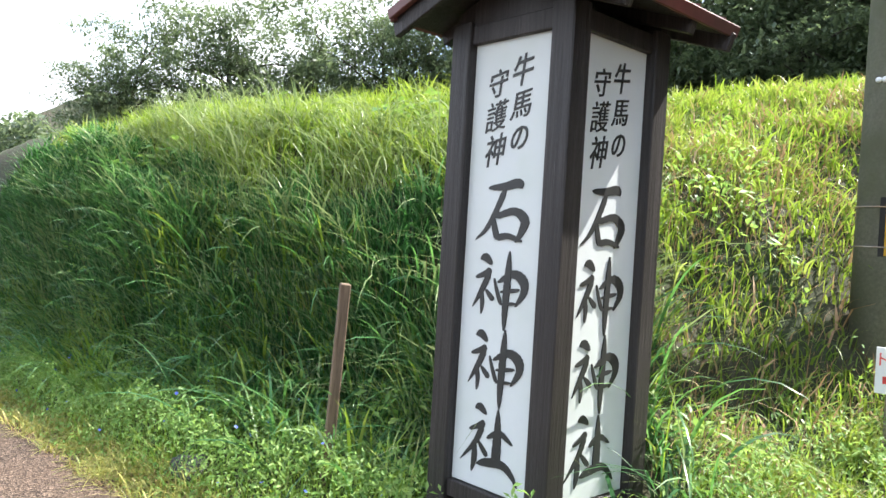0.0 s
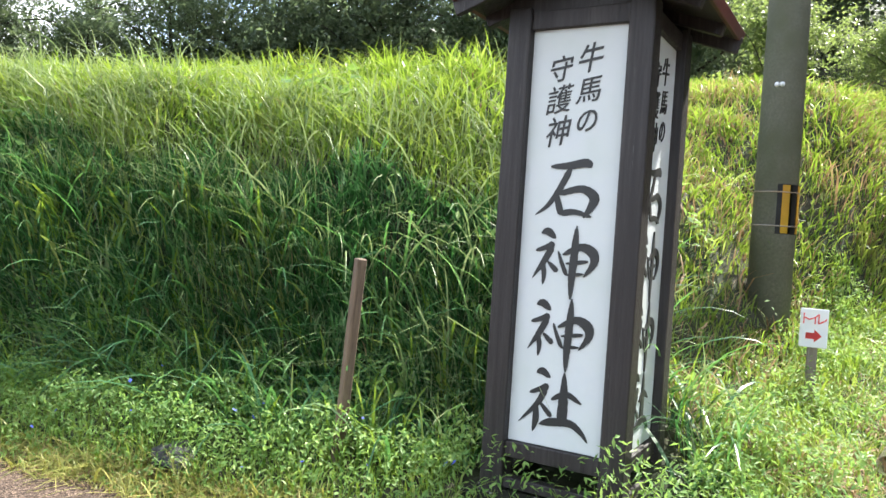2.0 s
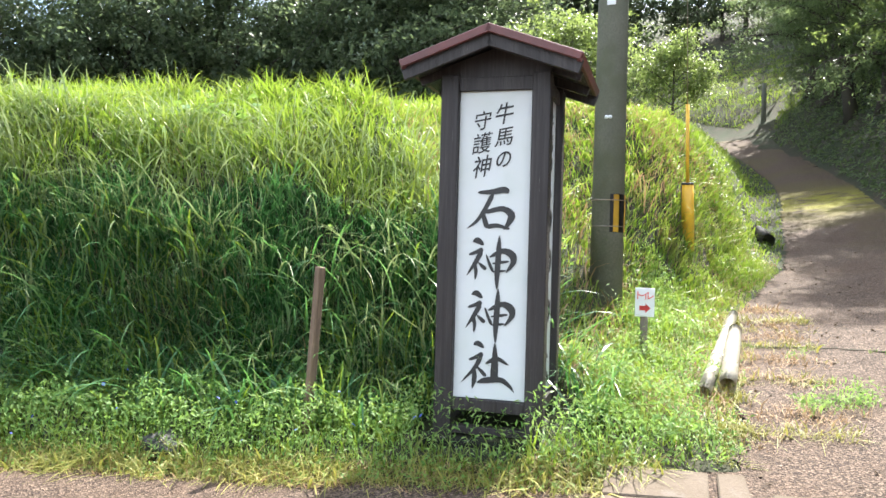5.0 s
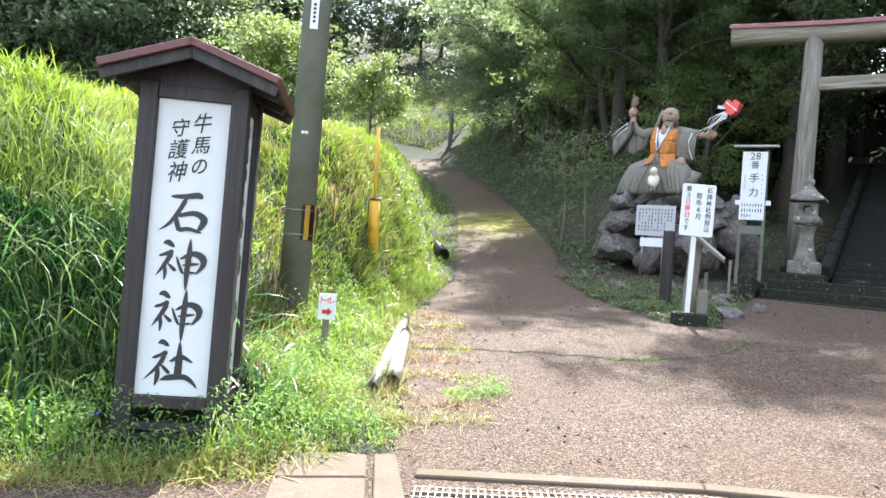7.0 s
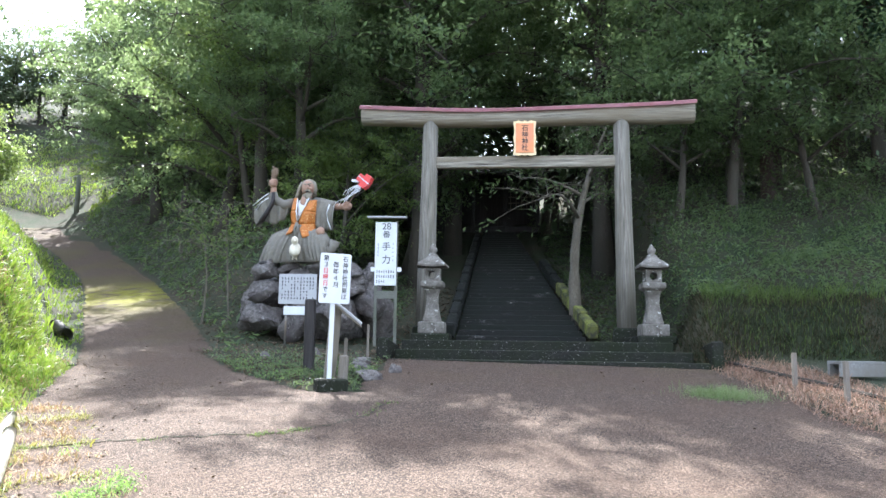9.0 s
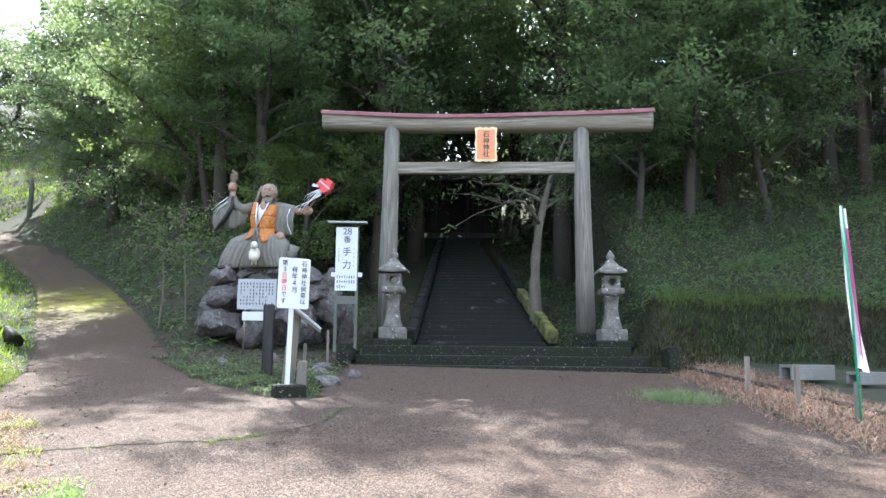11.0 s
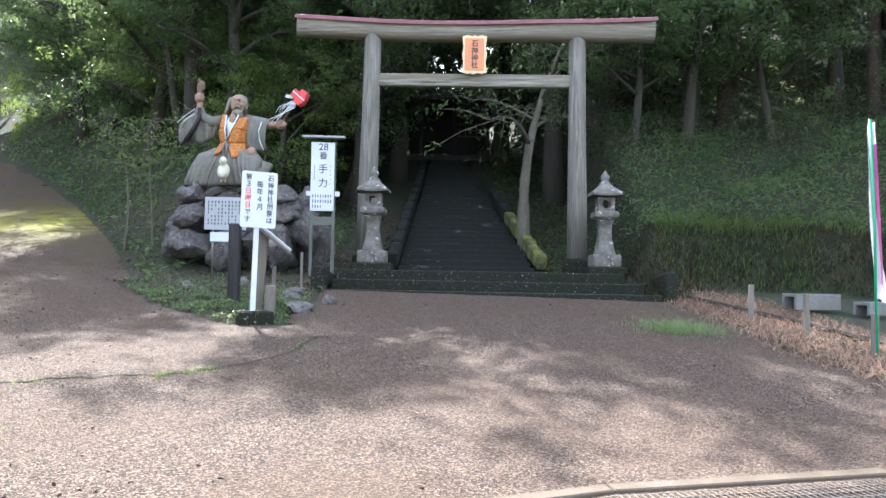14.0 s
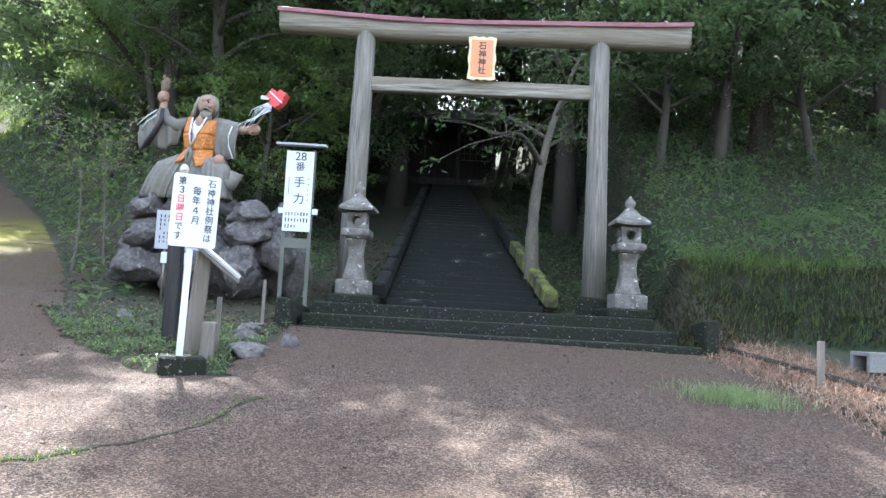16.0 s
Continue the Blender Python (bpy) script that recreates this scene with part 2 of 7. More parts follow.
M_PINK = rough_surface("magenta_print", (0.72, 0.12, 0.42), (0.78, 0.2, 0.5), (0.75, 0.25, 0.5), 10, 3, 0.8, 0.1)
M_BARK = rough_surface("bark", (0.030, 0.024, 0.018), (0.085, 0.070, 0.055), (0.05, 0.046, 0.034), 16, 2, 0.95, 0.9, (5, 5, 0.6), 0.02, spots=((0.17, 0.17, 0.15), 8, 0.68))
M_PALEBARK = rough_surface("pale_bark", (0.07, 0.06, 0.045), (0.26, 0.23, 0.18), (0.13, 0.115, 0.09), 14, 2, 0.95, 0.9, (4, 4, 0.8), 0.02)
M_CEDARBARK = rough_surface("cedar_bark", (0.05, 0.035, 0.028), (0.12, 0.085, 0.068), (0.075, 0.055, 0.045), 16, 2, 0.95, 0.9, (7, 7, 0.3), 0.02)
# bank-face grass: the dark blue-green of shade is put into the colour
M_SHADEGRASS = leafy("grass", [(0.0, (0.006, 0.024, 0.010)), (0.45, (0.017, 0.068, 0.026)), (0.72, (0.055, 0.165, 0.055)), (0.9, (0.25, 0.43, 0.18)), (1.0, (0.40, 0.42, 0.26))], 0.42, 0.34, (0.14, 0.42, 0.085))
M_ARC = leafy("arching_blades", [(0.0, (0.020, 0.08, 0.028)), (0.5, (0.050, 0.15, 0.048)), (0.85, (0.15, 0.31, 0.10)), (1.0, (0.36, 0.48, 0.22))], 0.32, 0.34, (0.20, 0.46, 0.09))
M_BLUE = leafy("blue_petals", [(0.0, (0.05, 0.08, 0.45)), (1.0, (0.14, 0.18, 0.62))], 0.5, 0.3, (0.1, 0.15, 0.6))
M_VINE = leafy("vine_leaves", [(0.0, (0.05, 0.13, 0.035)), (0.5, (0.11, 0.23, 0.06)), (1.0, (0.20, 0.34, 0.10))], 0.38, 0.45, (0.34, 0.52, 0.08))
M_DRYGREEN = leafy("yellowed_grass", [(0.0, (0.12, 0.15, 0.03)), (0.5, (0.30, 0.29, 0.07)), (1.0, (0.50, 0.44, 0.15))], 0.5, 0.3, (0.45, 0.42, 0.08))
# counterpart for sunlit grass: the sun's yellow-green is put into the colour
M_SUNGRASS = leafy("sunlit_toned_blades", [(0.0, (0.05, 0.12, 0.020)), (0.4, (0.13, 0.24, 0.035)), (0.75, (0.24, 0.36, 0.055)), (1.0, (0.44, 0.44, 0.20))], 0.45, 0.40, (0.36, 0.50, 0.04), (0.34, 0.30, 0.11))
M_HERB = leafy("herbs", [(0.0, (0.075, 0.185, 0.040)), (0.5, (0.20, 0.35, 0.085)), (1.0, (0.35, 0.47, 0.15))], 0.5, 0.45, (0.38, 0.56, 0.12))
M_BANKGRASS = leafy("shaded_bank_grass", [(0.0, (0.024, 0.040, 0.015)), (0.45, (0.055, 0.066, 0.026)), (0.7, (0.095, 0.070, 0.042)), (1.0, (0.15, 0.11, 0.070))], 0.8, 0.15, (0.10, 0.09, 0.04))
M_TUFT = leafy("pale_tuft_grass", [(0.0, (0.13, 0.20, 0.07)), (0.5, (0.22, 0.29, 0.12)), (1.0, (0.34, 0.38, 0.20))], 0.5, 0.3, (0.3, 0.4, 0.15))
M_STRAW = leafy("straw", [(0.0, (0.22, 0.13, 0.07)), (0.5, (0.38, 0.25, 0.14)), (1.0, (0.52, 0.38, 0.22))], 0.7, 0.2, (0.5, 0.35, 0.18))
M_REDSTRAW = leafy("reddish_straw", [(0.0, (0.20, 0.115, 0.08)), (0.5, (0.38, 0.235, 0.165)), (1.0, (0.55, 0.38, 0.27))], 0.75, 0.15, (0.4, 0.25, 0.16))
M_LITTER = leafy("leaf_litter", [(0.0, (0.06, 0.04, 0.025)), (0.5, (0.13, 0.09, 0.06)), (1.0, (0.22, 0.17, 0.11))], 0.8, 0.1, (0.2, 0.15, 0.08))
M_LEAF = leafy("broad_leaves", [(0.0, (0.034, 0.064, 0.036)), (0.5, (0.070, 0.115, 0.058)), (1.0, (0.15, 0.205, 0.10))], 0.30, 0.55, (0.34, 0.44, 0.16))
M_LEAFLIGHT = leafy("light_leaves", [(0.0, (0.050, 0.090, 0.028)), (0.5, (0.095, 0.150, 0.048)), (1.0, (0.18, 0.225, 0.085))], 0.34, 0.5, (0.36, 0.46, 0.12))
M_CEDAR = leafy("cedar_needles", [(0.0, (0.026, 0.056, 0.040)), (0.5, (0.052, 0.098, 0.060)), (1.0, (0.10, 0.155, 0.080))], 0.6, 0.25, (0.12, 0.22, 0.04))
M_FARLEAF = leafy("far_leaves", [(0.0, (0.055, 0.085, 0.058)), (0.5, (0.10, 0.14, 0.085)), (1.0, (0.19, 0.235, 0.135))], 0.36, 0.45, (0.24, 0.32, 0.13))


# ---- builders ----
def mesh_of(name, verts, faces, mats, smooth=False, index=None):
    """A mesh from arrays. faces: arrays of triangles or quads."""
    me = bpy.data.meshes.new(name)
    verts = np.asarray(verts, dtype=np.float32)
    faces = [np.asarray(f, dtype=np.int32) for f in (faces if isinstance(faces, (list, tuple)) else [faces]) if len(f)]
    loops = np.concatenate([f.ravel() for f in faces])
    totals = np.concatenate([np.full(len(f), f.shape[1], dtype=np.int32) for f in faces])
    starts = np.concatenate([[0], np.cumsum(totals)[:-1]]).astype(np.int32)
    me.vertices.add(len(verts))
    me.vertices.foreach_set("co", verts.ravel())
    me.loops.add(len(loops))
    me.loops.foreach_set("vertex_index", loops)
    me.polygons.add(len(totals))
    me.polygons.foreach_set("loop_start", starts)
    for m in mats if isinstance(mats, (list, tuple)) else [mats]:
        me.materials.append(m)
    if index is not None:
        me.polygons.foreach_set("material_index", np.asarray(index, dtype=np.int32))
    me.polygons.foreach_set("use_smooth", np.full(len(totals), smooth))
    me.update(calc_edges=True)
    return me


def part(name, bm, mat, parent=None, label="", smooth=False):
    me = bpy.data.meshes.new(name)
    bm.normal_update()
    bm.to_mesh(me)
    bm.free()
    for m in mat if isinstance(mat, (list, tuple)) else [mat]:
        me.materials.append(m)
    if smooth:
        me.polygons.foreach_set("use_smooth", [True] * len(me.polygons))
    ob = new(name, me)
    ob.parent = parent
    return tagged(ob, label)


def thing(name, m, label, category, group=""):
    ob = new(name)
    ob.empty_display_size = 0.1
    ob.matrix_world = m
    return tagged(ob, label, category, group)


def box(bm, size, at=(0, 0, 0), turn=(0, 0, 0), bevel=0.0, mat=0):
    r = bmesh.ops.create_cube(bm, size=1, matrix=pose(*at, *turn) @ Matrix.Diagonal((*size, 1)))
    fs = list({f for v in r["verts"] for f in v.link_faces})
    if bevel:
        es = list({e for f in fs for e in f.edges})
        out = bmesh.ops.bevel(bm, geom=es, offset=bevel, segments=1, affect="EDGES", profile=0.5)
        fs = [f for f in fs if f.is_valid] + out["faces"]
    for f in fs:
        f.material_index = mat
    return bm


def tube(bm, pts, radii, sides=10, mat=0, cap=True):
    """A round limb through pts."""
    rings = []
    n = len(pts)
    pts = [Vector(p) for p in pts]
    for i, p in enumerate(pts):
        d = (pts[min(i + 1, n - 1)] - pts[max(i - 1, 0)]).normalized()
        q = d.to_track_quat("Z", "Y")
        r = radii[i] if isinstance(radii, (list, tuple)) else radii
        rings.append([bm.verts.new(p + q @ Vector((r * math.cos(a), r * math.sin(a), 0))) for a in (2 * math.pi * k / sides for k in range(sides))])
    for a, b in zip(rings, rings[1:]):
        for k in range(sides):
            f = bm.faces.new((a[k], a[(k + 1) % sides], b[(k + 1) % sides], b[k]))
            f.material_index, f.smooth = mat, True
    if cap:
        for ring, flip in ((rings[0], True), (rings[-1], False)):
            f = bm.faces.new(ring[::-1] if flip else ring)
            f.material_index = mat
    return bm


def blob(bm, at, radii, turn=(0, 0, 0), mat=0, level=3, lump=0.0, seed=0.0):
    r = bmesh.ops.create_icosphere(bm, subdivisions=level, radius=1)
    m = pose(*at, *turn) @ Matrix.Diagonal((*radii, 1))
    for v in r["verts"]:
        if lump:
            v.co *= 1 + lump * noise.noise(v.co * 2.2 + Vector((seed, seed * 2, 0)))
        v.co = m @ v.co
    for f in {f for v in r["verts"] for f in v.link_faces}:
        f.material_index, f.smooth = mat, True
    return bm


def lathe(bm, profile, sides=16, mat=0, turn=0.0):
    """A turned shape from (radius, height) pairs."""
    rings = [[bm.verts.new((r * math.cos(a), r * math.sin(a), z)) for a in (turn + 2 * math.pi * k / sides for k in range(sides))] for r, z in profile]
    for a, b in zip(rings, rings[1:]):
        for k in range(sides):
            bm.faces.new((a[k], a[(k + 1) % sides], b[(k + 1) % sides], b[k])).material_index = mat
    bm.faces.new(rings[0][::-1]).material_index = mat
    bm.faces.new(rings[-1]).material_index = mat
    return bm


def glyphs(text, size, bold=0.0, stretch=1.0, depth=0.004):
    """One character or word as a bmesh, centred, lying in the xz plane and facing -y."""
    cu = bpy.data.curves.new("glyph", "FONT")
    cu.body, cu.size, cu.offset, cu.extrude = text, size, bold * size, depth / 2
    cu.resolution_u = 3
    ob = bpy.data.objects.new("glyph", cu)
    scene.collection.objects.link(ob)
    me = bpy.data.meshes.new_from_object(ob.evaluated_get(bpy.context.evaluated_depsgraph_get()))
    bpy.data.objects.remove(ob)
    bm = bmesh.new()
    bm.from_mesh(me)
    bpy.data.meshes.remove(me)
    xs = [v.co.x for v in bm.verts]
    ys = [v.co.y for v in bm.verts]
    cx, cy = (min(xs) + max(xs)) / 2, (min(ys) + max(ys)) / 2
    for v in bm.verts:
        v.co = Vector((v.co.x - cx, -v.co.z, (v.co.y - cy) * stretch))
    return bm


def write(parent, items, mat, y, name="character"):
    """items: (text, x, z, size, bold, stretch), each a flat character on the face y of its board."""
    for text, x, z, size, bold, stretch in items:
        bm = glyphs(text, size, bold, stretch)
        bmesh.ops.translate(bm, verts=bm.verts, vec=(x, y, z))
        part(name, bm, mat, parent)


# ---- the lie of the land ----
BANK_EDGE = [(-45, 47.5), (-4.2, 6.35), (-1.7, 3.95), (0.0, 2.45), (0.95, 2.2), (1.9, 3.0), (4.2, 5.05), (8.2, 7.45), (11.3, 9.75), (15.0, 12.7), (18.2, 15.3), (21.2, 18.0), (24.8, 21.9), (29.7, 27.5), (31.9, 30.3), (31.0, 34), (26, 39), (10, 48), (-20, 60)]
HILL_EDGE = [(-18, 66), (12, 53), (29, 43), (33.4, 36.0), (34.7, 30.4), (31.0, 25.7), (26.5, 20.6), (23.2, 17.1), (20.3, 14.2), (17.2, 11.5), (14.4, 9.1), (11.7, 7.0), (10.2, 6.0), (10.4, 5.0), (10.7, 2.8), (11.3, -2.9), (12.4, -3.6), (12.7, -6), (12.0, -10), (10.5, -16), (6, -45)]
ISLAND = [(6.95, 2.8), (7.2, 2.15), (8.0, 2.4), (9.2, 2.5), (10.4, 2.7), (10.8, 5), (10.3, 6.5), (8.1, 4.45)]
RN, RU = np.array([0.72, 0.694]), np.array([0.694, -0.72])  # across and along the road
TO, TA, TB = np.array([13.82, 0.65]), np.array([0.124, -0.992]), np.array([0.992, 0.124])  # the gate: middle, to its right, behind it


def signed(x, y, line):
    """Distance to a polyline, positive on its left."""
    best, sign = np.full(x.shape, 1e9), np.ones(x.shape)
    for (ax, ay), (bx, by) in zip(line, line[1:]):
        dx, dy = bx - ax, by - ay
        t = np.clip(((x - ax) * dx + (y - ay) * dy) / (dx * dx + dy * dy), 0, 1)
        ex, ey = x - ax - t * dx, y - ay - t * dy
        d = np.hypot(ex, ey)
        side = np.sign(dx * (y - ay) - dy * (x - ax))
        closer = d < best - 1e-6
        best, sign = np.where(closer, d, best), np.where(closer, side, sign)
    return best * sign


def inside(x, y, poly):
    hit = np.zeros(x.shape, dtype=bool)
    for (ax, ay), (bx, by) in zip(poly, poly[1:] + poly[:1]):
        cross = ((ay > y) != (by > y)) & (x < (bx - ax) * (y - ay) / (by - ay + 1e-12) + ax)
        hit ^= cross
    return hit


def step01(v, a, b):
    t = np.clip((v - a) / (b - a), 0, 1)
    return t * t * (3 - 2 * t)


def wave(x, y, size, seed=0.0):
    """Cheap smooth unevenness, about -1 to 1."""
    return (np.sin(x / size + seed) * np.cos(y / size * 1.13 + 2 * seed) + 0.6 * np.sin(x / size * 2.3 + y / size * 1.7 + 3 * seed)) / 1.6


def base_z(x, y):
    s = RN[0] * x + RN[1] * y
    r = np.clip(RU[0] * x + RU[1] * y, -12, 12)
    plane = 0.10 + 0.11 * np.clip(x, -30, 80) + 0.03 * np.clip(y, -40, 60) + np.interp(x, [12, 21.5, 30, 33, 38, 60], [0, 1.12, 2.6, 3.27, 3.5, 4.2])
    road = 0.235 + 0.05 * r - 0.05 * np.clip(1.4 - s, 0, 6)
    return np.where(s > 1.4, plane, np.maximum(road, -0.4)) * 1.0


def land_z(x, y):
    x, y = np.asarray(x, dtype=float), np.asarray(y, dtype=float)
    z = base_z(x, y)
    d = signed(x, y, BANK_EDGE)
    along = RU[0] * x + RU[1] * y
    left = step01(14 - x - y, 0, 12)
    # past the sign the bank climbs sooner, straight from the drive
    steep = np.interp(x, [1.2, 2.2, 3.0, 4.8, 8.0, 12.0, 20.0], [0.0, 0.16, 0.3, 1.1, 1.1, 0.6, 0.4])
    deff = d * (1 + 0.10 * np.clip(-4.0 - along, 0, 8) * left) + np.clip(d, 0, 2.5) * steep
    bank = np.interp(deff, [0, 0.5, 1.0, 1.42, 1.85, 2.2, 2.8, 3.5, 4.4, 7, 14, 40, 90], [0, 0.03, 0.10, 0.32, 0.92, 1.38, 1.85, 2.27, 2.55, 2.92, 3.9, 8, 14])
    bank = bank * (1 - 0.10 * step01(x, 8, 20)) * (1 + 0.045 * np.clip(-4.0 - along, 0, 16) * left) + np.clip(d, 0, 1.5) * 0.10 * wave(x, y, 0.8, 1.0) + 0.05 * np.clip(d, 0, 1) * wave(x, y, 0.25, 2.0)
    h = signed(x, y, HILL_EDGE)
    xl = (x - TO[0]) * TA[0] + (y - TO[1]) * TA[1]
    yl = (x - TO[0]) * TB[0] + (y - TO[1]) * TB[1]
    side = np.interp(h, [0, 0.5, 3, 8, 30, 80], [0, 0.15, 2.3, 4.6, 13, 26])
    dip = 0.45 * step01(yl, 0.5, 1.1) * (step01(xl, -1.95, -1.7) - step01(xl, 1.5 - 0.115 * (yl - 1), 1.75 - 0.115 * (yl - 1)))
    flat = np.interp(yl, [-3.2, -2.6, -1.4, 0.6, 18, 60], [1.15, 1.3, 1.60, 1.62, 7.0, 18]) - z - dip
    right = np.interp(h, [0, 0.15, 0.8, 1.5, 8, 30, 80], [0, 0.22, 0.88, 1.05, 3.3, 11, 24])
    wl, wr = 1 - step01(xl, -7.0, -5.2), step01(xl, 2.9, 3.5)
    hill = side * wl + right * wr + np.where(xl > -2.6, flat, np.maximum(flat, 0)) * (1 - wl - wr)
    hill = hill + np.clip(h, 0, 1) * 0.08 * wave(x, y, 0.7, 3.0) * (wl + wr)
    return z + np.where(d > 0, bank, 0) + np.where((h > 0) & (d <= 0), hill, 0)


def land(x, y):
    return float(land_z(np.array([x]), np.array([y]))[0])


def grid_mesh(xs, ys, keep=None, lift=0.0):
    gx, gy = np.meshgrid(xs, ys, indexing="ij")
    z = land_z(gx, gy) + lift
    idx = np.arange(gx.size).reshape(gx.shape)
    q = np.stack([idx[:-1, :-1], idx[1:, :-1], idx[1:, 1:], idx[:-1, 1:]], -1).reshape(-1, 4)
    if keep is not None:
        ok = keep(gx, gy).ravel()
        q = q[ok[q].all(1)]
    v = np.stack([gx.ravel(), gy.ravel(), z.ravel()], -1)
    used = np.unique(q)
    back = np.zeros(len(v), dtype=np.int32)
    back[used] = np.arange(len(used))
    return v[used], back[q]


def spaced(lo, hi, fine, far):
    """Coordinates, close together between lo and hi and ever wider apart towards far."""
    mid = list(np.arange(lo, hi + 1e-6, fine))
    step, up, down = fine, [], []
    a, b = hi, lo
    while a < far:
        step *= 1.22
        a, b = a + step, b - step
        up.append(a)
        down.append(b)
    return np.array(down[::-1] + mid + up)


gv, gq = grid_mesh(spaced(-9, 22, 0.2, 900), spaced(-10, 18, 0.2, 900), lift=-0.03)
ground = new("ground", mesh_of("ground", gv, gq, M_SOIL, True))
tagged(ground, "brown earth with moss and leaf litter under the plants", "ground", kind="structure")


def paved_depth(x, y):
    """How far inside the paving; negative off it."""
    ragged = 0.07 * wave(x, y, 0.21, 1.0) + 0.05 * wave(x, y, 0.09, 4.0)
    d, h = signed(x, y, BANK_EDGE), signed(x, y, HILL_EDGE)
    straw = signed(x, y, [(11.2, -3.0), (9.35, -3.5), (7.26, -3.85), (5.9, -4.4), (4, -6.5), (-5, -16)])
    isle = np.where(inside(x, y, ISLAND), -1, 1) * np.abs(signed(x, y, ISLAND + ISLAND[:1]))
    far_left = np.where(x < -4, 1.0, ragged - straw)
    return np.minimum.reduce([ragged - d, ragged - 0.05 - h, isle + ragged, far_left, y + 14])


def paved(x, y):
    return paved_depth(x, y) > 0


def to_edge(v, q, reach):
    """Pulls the outermost vertices of a paving grid onto its true edge."""
    count = np.bincount(q.ravel(), minlength=len(v))
    rim = np.where(count < 4)[0]
    x, y = v[rim, 0], v[rim, 1]
    for _ in range(2):
        f, e = paved_depth(x, y), 0.01
        gx, gy = (paved_depth(x + e, y) - f) / e, (paved_depth(x, y + e) - f) / e
        n = np.maximum(gx * gx + gy * gy, 0.3)
        x, y = x - np.clip(f * gx / n, -reach, reach), y - np.clip(f * gy / n, -reach, reach)
    v[rim, 0], v[rim, 1] = x, y
    v[rim, 2] = land_z(x, y) - 0.012
    return v


near = (np.arange(-9, 16, 0.09), np.arange(-9, 13, 0.09))
av, aq = grid_mesh(*near, keep=paved)
av = to_edge(av, aq, 0.09)
pv, pq = grid_mesh(np.arange(15.8, 44, 0.2), np.arange(8, 48, 0.2), keep=lambda x, y: paved(x, y) & (signed(x, y, HILL_EDGE) < 0))
pv = to_edge(pv, pq, 0.2)
fv, fq = grid_mesh(np.arange(-60, -8.8, 0.5), np.arange(-14, 60, 0.5), keep=paved)
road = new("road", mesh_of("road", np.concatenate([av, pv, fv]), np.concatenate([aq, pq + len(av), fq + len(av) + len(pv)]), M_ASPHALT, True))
tagged(road, "worn reddish-grey asphalt drive and road with mossy patches", "road", kind="structure")

# ---- the lantern-shaped sign tower by the road ----
# brush strokes of the large characters: (across, up, width) along each stroke, in millimetres
BRUSH_STONE = [
    [(-68, 98, 19), (25, 103, 34), (102, 116, 40), (130, 98, 25)],
    [(31, 92, 31), (-21, -10, 28), (-74, -85, 20), (-133, -130, 5)],
    [(-32, -31, 22), (-19, -78, 31), (-3, -125, 31)],
    [(-23, -29, 25), (88, -3, 34), (150, -39, 47), (137, -88, 34), (104, -134, 12)],
    [(-6, -119, 31), (61, -109, 26), (141, -129, 16)],
]
BRUSH_GOD = [
    [(-116, 118, 12), (-84, 126, 37), (-45, 97, 19)],
    [(-139, 35, 16), (-88, 53, 25), (-49, 72, 34)],
    [(-56, 61, 31), (-95, -13, 28), (-150, -96, 5)],
    [(-107, -9, 22), (-92, -66, 23), (-95, -122, 9)],
    [(-76, -13, 9), (-53, -34, 22), (-26, -57, 25)],
    [(-27, 38, 9), (-8, -13, 17), (19, -70, 20)],
    [(-4, 22, 16), (79, 62, 34), (137, 40, 47), (147, -8, 34), (103, -73, 9)],
    [(14, -18, 16), (119, -1, 19)],
    [(17, -70, 17), (102, -60, 14)],
    [(56, 159, 9), (53, 61, 34), (46, -86, 31), (46, -181, 11)],
]
BRUSH_SHRINE = [
    [(-94, 132, 12), (-65, 142, 34), (-25, 116, 16)],
    [(-123, 34, 16), (-73, 56, 25), (-32, 79, 34)],
    [(-42, 67, 31), (-83, -14, 26), (-171, -112, 5)],
    [(-87, -18, 22), (-85, -86, 31), (-97, -147, 9)],
    [(-68, -5, 9), (-41, -32, 22), (-9, -63, 22)],
    [(-13, 17, 19), (58, 51, 28), (133, 17, 12)],
    [(43, 149, 12), (46, 44, 40), (43, -90, 53)],
    [(-66, -106, 12), (-9, -88, 37), (84, -80, 34), (139, -112, 23), (173, -152, 5)],
]


